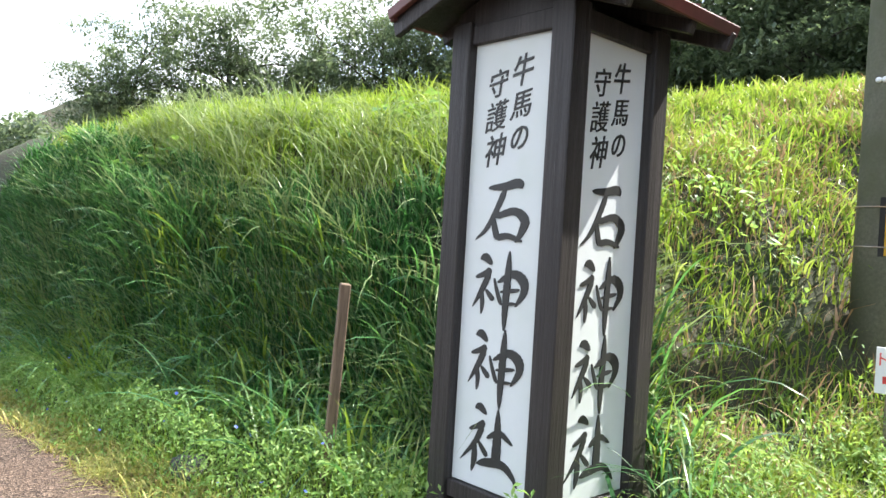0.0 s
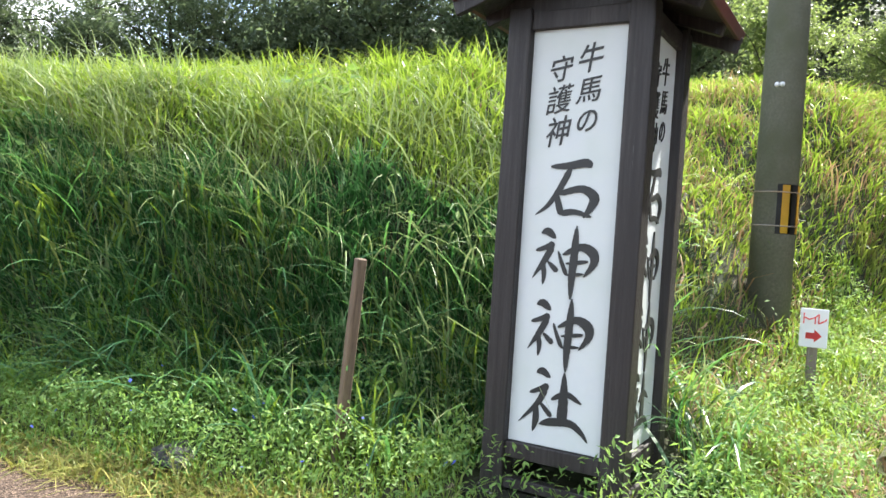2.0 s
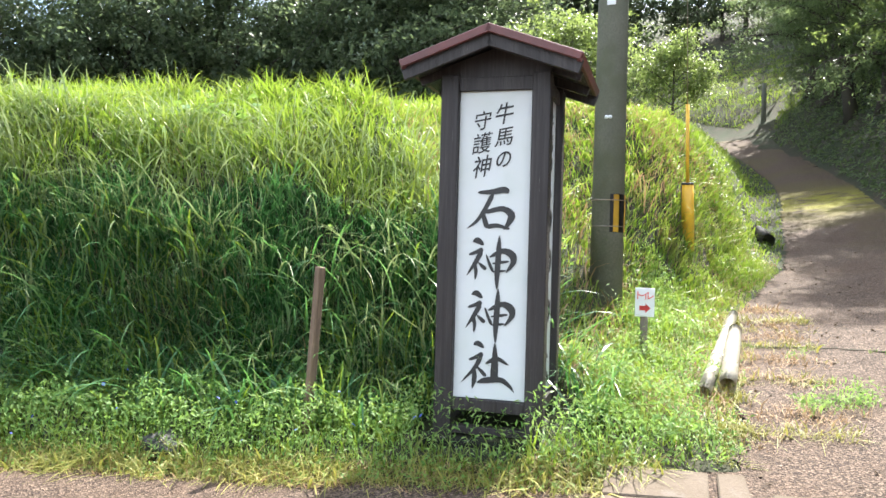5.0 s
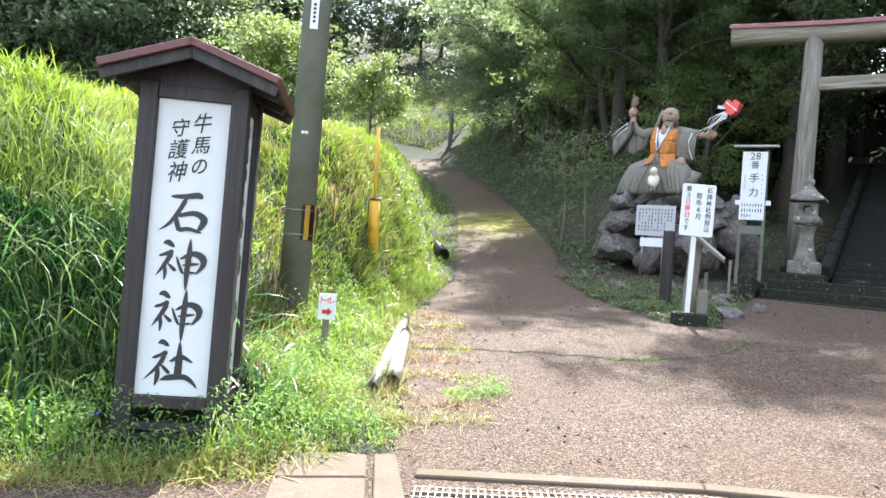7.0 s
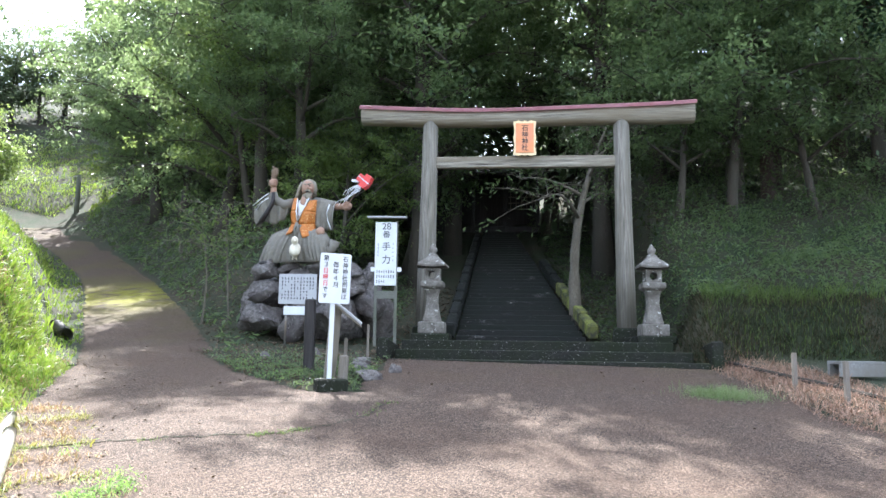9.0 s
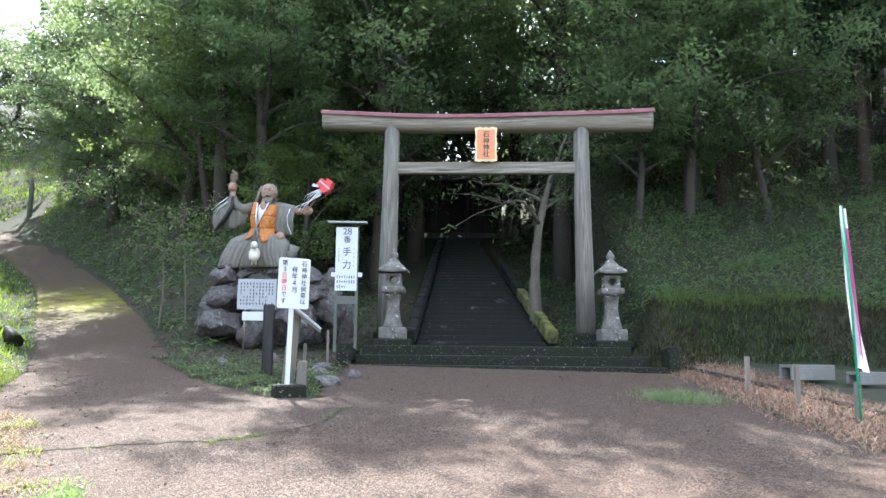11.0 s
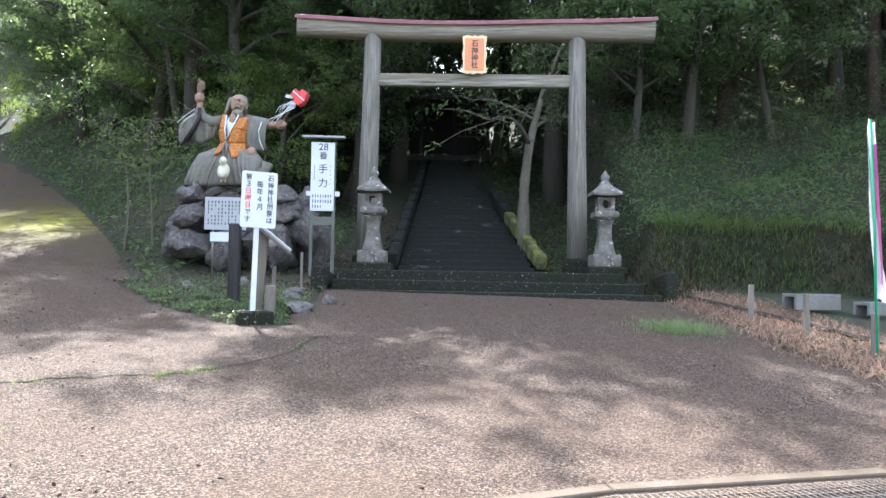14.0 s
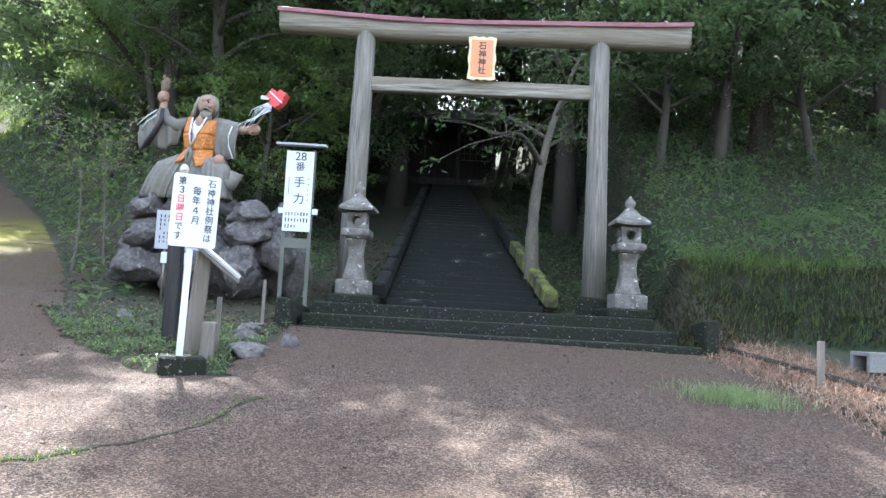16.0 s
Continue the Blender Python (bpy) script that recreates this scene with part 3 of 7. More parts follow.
def brushed(strokes):
    """Ink strokes as raised ribbons that swell and thin along a smooth line, facing -y."""
    bm = bmesh.new()
    for layer, stroke in enumerate(strokes):
        p = [np.array(q, dtype=float) / 1000 for q in stroke]
        p = [2 * p[0] - p[1]] + p + [2 * p[-1] - p[-2]]
        line = []
        for k in range(1, len(p) - 2):
            for j in range(8):
                t = j / 8
                line.append(0.5 * (2 * p[k] + (p[k + 1] - p[k - 1]) * t + (2 * p[k - 1] - 5 * p[k] + 4 * p[k + 1] - p[k + 2]) * t * t + (3 * p[k] - p[k - 1] - 3 * p[k + 1] + p[k + 2]) * t ** 3))
        line.append(p[-2])
        y = -0.0025 - 0.0003 * layer
        rows = []
        n = len(line)
        for k, q in enumerate(line):
            d = line[min(k + 1, n - 1)] - line[max(k - 1, 0)]
            u = np.array([-d[1], d[0]]) / max(math.hypot(d[0], d[1]), 1e-6)
            ends = min(1.0, 0.45 + 0.3 * k, 0.45 + 0.3 * (n - 1 - k))
            w = max(q[2], 0.003) * 0.5 * ends * (1 + 0.07 * math.sin(2.7 * k + layer))
            rows.append([bm.verts.new((q[0] + a * u[0] * w, yy, q[1] + a * u[1] * w)) for a, yy in ((-1, 0.002), (-1, y), (1, y), (1, 0.002))])
        for r0, r1 in zip(rows, rows[1:]):
            for a in range(3):
                bm.faces.new((r0[a], r0[a + 1], r1[a + 1], r1[a]))
        for r in (rows[0], rows[-1]):
            bm.faces.new(r)
    bmesh.ops.recalc_face_normals(bm, faces=bm.faces)
    return bm


def sign_tower():
    turn = math.degrees(math.atan2(-0.33, 0.335))
    c = Vector((0.152, 3.478, 0.20))
    th = thing("sign_tower", pose(c.x, c.y, c.z, 0, 0, turn), "dark wooden sign tower with white lettered panels and red roof", "sign")
    z0, top, half, post = 0.30, 2.25, 0.292, 0.115
    part("plinth", box(bmesh.new(), (0.84, 0.84, 0.40), (0, 0, -0.14), bevel=0.02), M_STEP, th, "dark mossy concrete plinth")
    bottom = 0.16
    for sx in (-1, 1):
        for sy in (-1, 1):
            bm = box(bmesh.new(), (post, post, top + 0.12), (sx * half, sy * half, (top + 0.12) / 2 - 0.02), bevel=0.006)
            part("post", bm, M_DARKWOOD, th)
    for a in range(4):
        m = pose(0, 0, 0, 0, 0, 90 * a)
        bm = box(bmesh.new(), (2 * half - post, 0.03, top - z0), (0, -half + 0.005, (top + z0) / 2), bevel=0.003)
        bmesh.ops.transform(bm, matrix=m, verts=bm.verts)
        panel = part("panel", bm, M_PANEL, th, "white painted panel with black brush lettering" if a < 2 else "")
        for z, h, nm in ((z0 - 0.04, 0.075, "lower_rail"), (bottom - 0.06, 0.05, "foot_rail"), (top + 0.04, 0.085, "upper_rail")):
            bm = box(bmesh.new(), (2 * half - post + 0.002, 0.07, h), (0, -half - 0.002, z), bevel=0.004)
            bmesh.ops.transform(bm, matrix=m, verts=bm.verts)
            part(nm, bm, M_DARKWOOD, th)
        if a < 2:
            H = top - z0
            def zz(f):
                return top - f * H
            small = [("牛", 0.058, zz(0.074), 0.130, 0.006, 1.12), ("馬", 0.058, zz(0.150), 0.130, 0.004, 1.0), ("の", 0.058, zz(0.222), 0.118, 0.008, 1.1),
                     ("守", -0.083, zz(0.096), 0.125, 0.005, 1.05), ("護", -0.083, zz(0.169), 0.135, 0.001, 1.05), ("神", -0.080, zz(0.245), 0.130, 0.005, 1.15)]
            for text, x, z, size, bold, stretch in small:
                bm = glyphs(text, size, bold, stretch)
                for v in bm.verts:  # brushed strokes lean
                    v.co.x, v.co.z = v.co.x * 0.95 + 0.14 * v.co.z, v.co.z + 0.16 * v.co.x
                bmesh.ops.transform(bm, matrix=m @ pose(x, -half - 0.0125, z), verts=bm.verts)
                part("character", bm, M_INK, panel)
            for strokes, x, z in ((BRUSH_STONE, -0.035, zz(0.380)), (BRUSH_GOD, -0.012, zz(0.550)), (BRUSH_GOD, -0.012, zz(0.722)), (BRUSH_SHRINE, -0.012, zz(0.893))):
                bm = brushed(strokes)
                bmesh.ops.transform(bm, matrix=m @ pose(x, -half - 0.0115, z), verts=bm.verts)
                part("character", bm, M_INK, panel)
    # gable infill, roof planes and barge boards
    ez, rz, ow, ol = top + 0.13, top + 0.32, 0.54, 0.55
    for sy in (-1, 1):
        bm = bmesh.new()
        pts = [(-half - 0.05, ez - 0.06), (half + 0.05, ez - 0.06), (half + 0.05, ez + 0.02), (0, rz - 0.05), (-half - 0.05, ez + 0.02)]
        f = bm.faces.new([bm.verts.new((x, sy * (half + 0.03), z)) for x, z in pts])
        ext = bmesh.ops.extrude_face_region(bm, geom=[f])
        bmesh.ops.translate(bm, verts=[v for v in ext["geom"] if isinstance(v, bmesh.types.BMVert)], vec=(0, -sy * 0.05, 0))
        bmesh.ops.recalc_face_normals(bm, faces=bm.faces)
        part("gable", bm, M_DARKWOOD, th)
    slope = math.degrees(math.atan2(rz - ez, ow))
    run = math.hypot(rz - ez, ow) + 0.02
    for sx in (-1, 1):
        mid = (sx * ow / 2, 0, (rz + ez) / 2)
        part("roof_board", box(bmesh.new(), (run - 0.03, 2 * ol - 0.04, 0.03), (mid[0], 0, mid[2] - 0.012), (0, sx * slope, 0), 0.004), M_DARKWOOD, th)
        bm = box(bmesh.new(), (run, 2 * ol, 0.018), (mid[0], 0, mid[2] + 0.018), (0, sx * slope, 0), 0.004)
        for k in range(5):
            box(bm, (run, 0.014, 0.02), (mid[0], -ol + 0.1 + k * 0.225, mid[2] + 0.034), (0, sx * slope, 0))
        part("roof_sheet", bm, M_ROOF, th, "dark red ribbed metal roof sheet")
        bm = box(bmesh.new(), (0.03, 2 * ol + 0.02, 0.055), (sx * (ow + 0.005), 0, ez + 0.0), (0, sx * slope, 0), 0.004)
        part("eave_trim", bm, M_ROOF, th)
        for sy in (-1, 1):
            part("barge_board", box(bmesh.new(), (run, 0.035, 0.085), (mid[0], sy * (ol - 0.03), mid[2] - 0.052), (0, sx * slope, 0), 0.004), M_DARKWOOD, th)
            part("verge_trim", box(bmesh.new(), (run + 0.01, 0.03, 0.05), (mid[0], sy * (ol + 0.008), mid[2] + 0.006), (0, sx * slope, 0), 0.004), M_ROOF, th)
            part("rafter", box(bmesh.new(), (run - 0.06, 0.05, 0.06), (mid[0], sy * half * 0.8, mid[2] - 0.055), (0, sx * slope, 0), 0.004), M_DARKWOOD, th)
    return th


sign_tower()

# ---- roadside: stake, utility pole, arrow sign, guy guard, pipes, slabs, grating ----
x, y = -0.95, 4.18
stake = thing("stake", pose(x, y, land(x, y) - 0.1, 3, 2, 20), "brown square wooden stake standing in the verge", "stake")
top_z = 1.30 - land(x, y) + 0.1
part("shaft", box(bmesh.new(), (0.058, 0.052, top_z), (0, 0, top_z / 2), bevel=0.006), M_STAKE, stake)


def utility_pole():
    x, y = 2.47, 5.13
    z = land(x, y) - 0.25
    p = thing("utility_pole", pose(x, y, z), "grey concrete utility pole with a black and yellow guard band", "utility pole")
    bm = tube(bmesh.new(), [(0, 0, 0), (0, 0, 4), (0, 0, 9.5)], [0.165, 0.145, 0.115], 28)
    part("shaft", bm, M_POLE, p, smooth=False)
    zb = 1.82 - z
    def arc(a0, a1, r, h0, h1):
        bm = bmesh.new()
        n = 10
        vs = [[bm.verts.new((r * math.cos(radians(a0 + (a1 - a0) * k / n)), r * math.sin(radians(a0 + (a1 - a0) * k / n)), h)) for h in (h0, h1)] for k in range(n + 1)]
        for p0, p1 in zip(vs, vs[1:]):
            bm.faces.new((p0[0], p1[0], p1[1], p0[1]))
        bmesh.ops.solidify(bm, geom=bm.faces[:], thickness=-0.004)
        return bm

    band = part("guard_band", arc(236, 372, 0.164, zb - 0.19, zb + 0.19), M_BLACK, p, "black rubber guard sheet with yellow stripes")
    for a in (248, 296, 344):
        part("stripe", arc(a, a + 20, 0.169, zb - 0.185, zb + 0.185), M_YELLOW, band)
    for h in (-0.13, 0.13):
        part("band_wire", tube(bmesh.new(), [(0, 0, zb + h - 0.004), (0, 0, zb + h + 0.004)], 0.171, 28), M_STEEL, p)
    a = radians(222)
    for zc, hh, mt, nm in ((4.04 - z, 0.32, M_WHITE, "number_plate"),):
        bm = box(bmesh.new(), (0.012, 0.085, hh), (0.148, 0, zc), bevel=0.002)
        bmesh.ops.rotate(bm, verts=bm.verts, cent=(0, 0, 0), matrix=Matrix.Rotation(a, 3, "Z"))
        pl = part(nm, bm, mt, p, "white plate with a column of small dark marks")
        for k in range(5):
            bm = box(bmesh.new(), (0.004, 0.03, 0.028), (0.1555, 0, zc + 0.10 - 0.045 * k))
            bmesh.ops.rotate(bm, verts=bm.verts, cent=(0, 0, 0), matrix=Matrix.Rotation(a, 3, "Z"))
            part("mark", bm, M_INK, pl)
    for k in (-1, 1):
        bm = blob(bmesh.new(), (0.158 * math.cos(a + 0.12 * k), 0.158 * math.sin(a + 0.12 * k), 2.77 - z), (0.02, 0.02, 0.02), level=2)
        part("bolt", bm, M_WHITE, p)
    part("cross_arm", box(bmesh.new(), (1.3, 0.09, 0.09), (0, -0.15, 8.9), (0, 0, 35), 0.006), M_STEEL, p)
    return p


utility_pole()
x, y = 2.07, 4.15
ts = thing("arrow_sign", pose(x, y, land(x, y) - 0.1, 0, 0, -38), "small white arrow sign with red lettering on a stake", "sign")
zt = 1.135 - land(x, y) + 0.1
part("stake", box(bmesh.new(), (0.062, 0.03, zt - 0.05), (0, 0.018, (zt - 0.05) / 2), bevel=0.004), M_GREYWOOD, ts)
pl = part("plate", box(bmesh.new(), (0.165, 0.012, 0.25), (0, -0.004, zt - 0.125), bevel=0.003), M_WHITE, ts)
write(pl, [("ト", -0.045, zt - 0.065, 0.075, 0.004, 1.1), ("イ", 0.0, zt - 0.065, 0.075, 0.004, 1.1), ("レ", 0.048, zt - 0.065, 0.075, 0.004, 1.1)], M_RED, -0.0115)
bm = bmesh.new()
bm.faces.new([bm.verts.new((x0, -0.0115, zt - 0.175 + z0)) for x0, z0 in ((-0.045, -0.02), (0.005, -0.02), (0.005, -0.042), (0.05, 0), (0.005, 0.042), (0.005, 0.02), (-0.045, 0.02))])
bmesh.ops.solidify(bm, geom=bm.faces[:], thickness=0.003)
part("arrow", bm, M_RED, pl)

gx, gy = 5.04, 6.51
guy = thing("guy_guard", pose(gx, gy, land(gx, gy) - 0.15), "yellow plastic guy-wire guard leaning out of the grass", "guy guard")
lean = (Vector((2.47, 5.13, 0)) - Vector((gx, gy, 0))).normalized() * 0.10
up = lambda h: (lean.x * h, lean.y * h, h)
part("sleeve", tube(bmesh.new(), [up(0), up(0.6), up(0.88)], [0.088, 0.082, 0.076], 16), M_YELLOW, guy, "yellow plastic half-pipe sleeve")
part("sleeve_cap", tube(bmesh.new(), [up(0.875), up(0.905)], [0.081, 0.074], 16), M_BLACK, guy, "black rim of the sleeve")
part("slit", tube(bmesh.new(), [(lean.x * h - 0.058, lean.y * h + 0.048, h) for h in (0.05, 0.5, 0.88)], 0.014, 6), M_BLACK, guy)
part("rod", tube(bmesh.new(), [up(0.88), up(1.92)], 0.024, 8), M_YELLOW, guy)
part("wire", tube(bmesh.new(), [up(1.8), up(7.2)], 0.006, 5), M_STEEL, guy)


def lying_pipe(a, b, r, label, mat=M_PIPE, joints=()):
    """A hollow pipe that follows the ground between two places, with clamped joints."""
    run = [Vector((a[0] + (b[0] - a[0]) * k / 6, a[1] + (b[1] - a[1]) * k / 6, 0)) for k in range(7)]
    for p in run:
        p.z = land(p.x, p.y) + r * 0.9
    for k in range(1, 6):
        run[k].z = max(run[k].z, (run[k - 1].z + run[k + 1].z) / 2)
    o = run[0].copy()
    p = thing("pipe", Matrix.Translation(o), label, "pipe", "pipes by the drive")
    bm = tube(bmesh.new(), [q - o for q in run], r, 14, cap=False)
    bmesh.ops.solidify(bm, geom=bm.faces[:], thickness=r * 0.15)
    part("tube", bm, mat, p)
    for u in joints:
        k = min(int(u * 6), 5)
        c, d = run[k].lerp(run[k + 1], u * 6 - k) - o, (run[k + 1] - run[k]).normalized()
        part("joint", tube(bmesh.new(), [c - d * 0.03, c + d * 0.03], r * 1.12, 14), mat, p)


lying_pipe((1.66, 3.10), (4.25, 5.06), 0.052, "long weathered cream plastic pipe lying along the bank's foot", joints=(0.35, 0.72))
lying_pipe((1.93, 3.12), (3.55, 4.44), 0.066, "short cut cream plastic pipe lying beside a longer one")
lying_pipe((11.6, 10.75), (10.75, 9.75), 0.13, "black corrugated drain pipe sticking out of the bank", M_BLACK)


def slab(pts, thick, mat, name, label):
    bm = bmesh.new()
    f = bm.faces.new([bm.verts.new((x, y, land(x, y) + 0.022)) for x, y in pts])
    ext = bmesh.ops.extrude_face_region(bm, geom=[f])
    bmesh.ops.translate(bm, verts=[v for v in ext["geom"] if isinstance(v, bmesh.types.BMVert)], vec=(0, 0, -thick))
    bmesh.ops.recalc_face_normals(bm, faces=bm.faces)
    bmesh.ops.bevel(bm, geom=bm.edges[:], offset=0.008, segments=1, affect="EDGES", profile=0.5)
    ob = part(name, bm, mat)
    return tagged(ob, label, "drain cover", "drain covers")


U = RU / np.hypot(*RU)
N = RN / np.hypot(*RN)
e0 = np.array([0.05, 2.33])
for k, (l, w) in enumerate(((0.52, 0.40), (0.52, 0.34))):
    a = e0 + U * (0.0) + N * (0.38 * k - 0.42)
    b = a + N * (0.36)
    slab([tuple(a + U * 0.02), tuple(a + U * 0.56), tuple(b + U * 0.56), tuple(b + U * 0.02)], 0.08, M_CONCRETE, "drain_cover", "tan concrete drain cover slab with chipped edges")
a = e0 + U * 0.585 - N * 0.42
b = a + N * 0.74
slab([tuple(a + U * 0.02), tuple(a + U * 0.2), tuple(b + U * 0.16), tuple(b + U * 0.02)], 0.08, M_CONCRETE, "drain_cover", "broken tan concrete drain cover slab")
DRAIN = [np.array(p) for p in ((0.62, 1.70), (1.63, 0.32), (2.62, -1.5), (3.22, -3.2), (3.6, -4.8))]
k = -1
for p0, p1 in zip(DRAIN, DRAIN[1:]):
    run = np.hypot(*(p1 - p0))
    u = (p1 - p0) / run
    nrm = np.array([-u[1], u[0]])
    slab([tuple(p0 + nrm * 0.01), tuple(p1 + nrm * 0.01), tuple(p1 + nrm * 0.12), tuple(p0 + nrm * 0.12)], 0.08, M_CONCRETE, "drain_kerb", "narrow concrete edging along a drain grating")
    k += 1
    o = p0 - nrm * 0.40
    z = land(*(o + u * run / 2 + nrm * 0.2)) + 0.02
    rise = land(*(o + u * run)) - land(*o)
    o3 = Vector((o[0], o[1], land(*o) + 0.022))
    gr = thing("drain_grating", Matrix.Translation(o3) @ pose(0, 0, 0, 0, 0, math.degrees(math.atan2(u[1], u[0]))) @ pose(0, 0, 0, 0, -math.degrees(math.atan2(rise, run)), 0) @ Matrix.Diagonal((run / 0.97, 1, 1, 1)), "steel bar grating over the roadside drain", "drain grating", "drain gratings")
    n_bars = 42
    if k == 0:
        bar = box(bmesh.new(), (0.004, 0.38, 0.03), (0.01, 0.19, -0.012))
        bar_ob = part("bar", bar, M_STEEL, gr)
        cross_ob = part("cross_bar", box(bmesh.new(), (0.97, 0.006, 0.03), (0.485, 0.005, -0.010)), M_STEEL, gr)
    for j in range(n_bars):
        if k or j:
            ob = new("bar", bar_ob.data)
            ob.parent, ob.location = gr, (0.0228 * j, 0, 0)
    for j in range(5):
        if k or j:
            ob = new("cross_bar", cross_ob.data)
            ob.parent, ob.location = gr, (0, 0.0925 * j, 0)

# ---- the gate: steps, torii, lanterns ----
GATE = pose(TO[0], TO[1], 0, 0, 0, math.degrees(math.atan2(TA[1], TA[0])))
steps = thing("entrance_steps", GATE, "three wide dark mossy concrete steps with worn edges and painted highlights", "steps")
for k, (z, yf, xl, xr) in enumerate(((1.34, -3.07, -2.5, 3.2), (1.52, -2.62, -2.45, 3.0), (1.70, -2.15, -2.4, 2.75))):
    back = 0.2 if k == 2 else -1.4
    bm = box(bmesh.new(), (xr - xl, back - yf, 0.6), ((xl + xr) / 2, (yf + back) / 2, z - 0.3))
    bmesh.ops.bevel(bm, geom=bm.edges[:], offset=0.025, segments=2, affect="EDGES", profile=0.5)
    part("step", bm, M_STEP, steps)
for x in (3.32, -2.62):
    bm = box(bmesh.new(), (0.2, 1.5, 0.75), (x, -2.35, 1.28), (-6, 0, 0), 0.03)
    part("side_block", bm, M_STEP, steps, "moss-covered concrete side block")
terrace = part("terrace", box(bmesh.new(), (6.0, 1.4, 0.5), (0.1, 0.75, 1.45), bevel=0.02), M_STEP)
terrace.matrix_world = GATE @ pose(0, 0, -0.01)
tagged(terrace, "dark mossy paved terrace under the gate", "terrace", kind="structure")


def torii():
    th = thing("torii_gate", GATE, "weathered unpainted timber torii gate with a faded red capping", "torii gate")
    for sx in (-1, 1):
        bm = bmesh.new()
        x = 2.2 * sx
        tube(bm, [(x, 0, 1.95), (x - 0.01 * sx, 0, 3.3), (x - 0.03 * sx, 0, 5), (x - 0.05 * sx, 0, 6.72)], [0.215, 0.20, 0.185, 0.175], 22)
        for v in bm.verts:
            v.co.x += 0.012 * noise.noise(v.co * 1.5)
            v.co.y += 0.012 * noise.noise(v.co * 1.7 + Vector((5, 0, 0)))
        part("pillar", bm, M_TORII, th, smooth=True)
        bm = lathe(bmesh.new(), [(0.30, 0), (0.31, 0.1), (0.29, 0.3), (0.26, 0.34)], 20)
        bmesh.ops.translate(bm, verts=bm.verts, vec=(x, 0, 1.68))
        part("footing", bm, M_STEP, th)
    # top beam: a long log, thicker and slightly raised at its ends
    bm = bmesh.new()
    n = 24
    rings = []
    for i in range(n + 1):
        u = -1 + 2 * i / n
        x = -3.75 + 7.50 * i / n
        lift = 0.10 * u * u + 0.012 * math.sin(5 * u)
        hh, ww = 0.19 + 0.035 * u * u + 0.03 * (u > 0) * u, 0.20
        ring = []
        for k in range(16):
            a = 2 * math.pi * k / 16
            ca, sa = math.cos(a), math.sin(a)
            ring.append(bm.verts.new((x, ww * math.copysign(abs(ca) ** 0.75, ca) + 0.01 * math.sin(9 * u), 6.76 + lift + hh * math.copysign(abs(sa) ** 0.75, sa))))
        rings.append(ring)
    for a, b in zip(rings, rings[1:]):
        for k in range(16):
            bm.faces.new((a[k], b[k], b[(k + 1) % 16], a[(k + 1) % 16])).smooth = True
    bm.faces.new(rings[0]); bm.faces.new(rings[-1][::-1])
    part("top_beam", bm, M_BEAM, th, "pale split log top beam")
    bm = bmesh.new()
    rings = []
    for i in range(n + 1):
        u = -1 + 2 * i / n
        x = -3.78 + 7.56 * i / n
        zc = 6.76 + 0.10 * u * u + 0.012 * math.sin(5 * u) + 0.10 + (0.03 * u if u > 0 else 0)
        prof = [(-0.245, 0.0), (-0.235, 0.07), (-0.12, 0.125), (0, 0.145), (0.12, 0.125), (0.235, 0.07), (0.245, 0.0)]
        rings.append([bm.verts.new((x, py, zc + pz)) for py, pz in prof])
    for a, b in zip(rings, rings[1:]):
        for k in range(6):
            bm.faces.new((a[k], b[k], b[k + 1], a[k + 1]))
    bmesh.ops.solidify(bm, geom=bm.faces[:], thickness=0.008)
    cap = part("cap_sheet", bm, M_CAPRED, th, "faded pinkish-red sheet metal capping")
    for k in range(7):
        x = -3.3 + 1.1 * k
        u = (x + 3.78) / 7.56 * 2 - 1
        zc = 6.76 + 0.10 * u * u + 0.10 + (0.03 * u if u > 0 else 0)
        bm = bmesh.new()
        tube(bm, [(x, py * 1.01, zc + pz + 0.008) for py, pz in ((-0.245, 0.0), (-0.235, 0.07), (-0.12, 0.125), (0, 0.145), (0.12, 0.125), (0.235, 0.07), (0.245, 0.0))], 0.012, 5)
        part("seam", bm, M_CAPRED, cap)
    bm = box(bmesh.new(), (4.05, 0.17, 0.27), (0, 0, 5.73))
    bmesh.ops.bevel(bm, geom=bm.edges[:], offset=0.03, segments=2, affect="EDGES", profile=0.5)
    part("tie_beam", bm, M_BEAM, th, "grey weathered tie beam")
    # name plaque with a scalloped gilt edge
    zc = 6.24
    bm = bmesh.new()
    ring = []
    for k in range(48):
        a = 2 * math.pi * k / 48
        ca, sa = math.cos(a), math.sin(a)
        s = 1 / max(abs(ca), abs(sa))
        ring.append(bm.verts.new((0.245 * ca * s * (1 + 0.045 * math.cos(8 * a)), -0.20, zc + 0.395 * sa * s * (1 + 0.035 * math.cos(12 * a)))))
    f = bm.faces.new(ring)
    ext = bmesh.ops.extrude_face_region(bm, geom=[f])
    bmesh.ops.translate(bm, verts=[v for v in ext["geom"] if isinstance(v, bmesh.types.BMVert)], vec=(0, 0.04, 0))
    bmesh.ops.recalc_face_normals(bm, faces=bm.faces)
    pl = part("name_plaque", bm, M_GOLD, th, "orange name plaque with a scalloped gilt edge")
    part("plaque_field", box(bmesh.new(), (0.40, 0.012, 0.68), (0, -0.206, zc), bevel=0.004), M_ORANGE, pl)
    write(pl, [(c, 0, zc + 0.225 - 0.15 * k, 0.15, 0.012, 1.0) for k, c in enumerate("石神神社")], M_INK, -0.216)
    return th


torii()


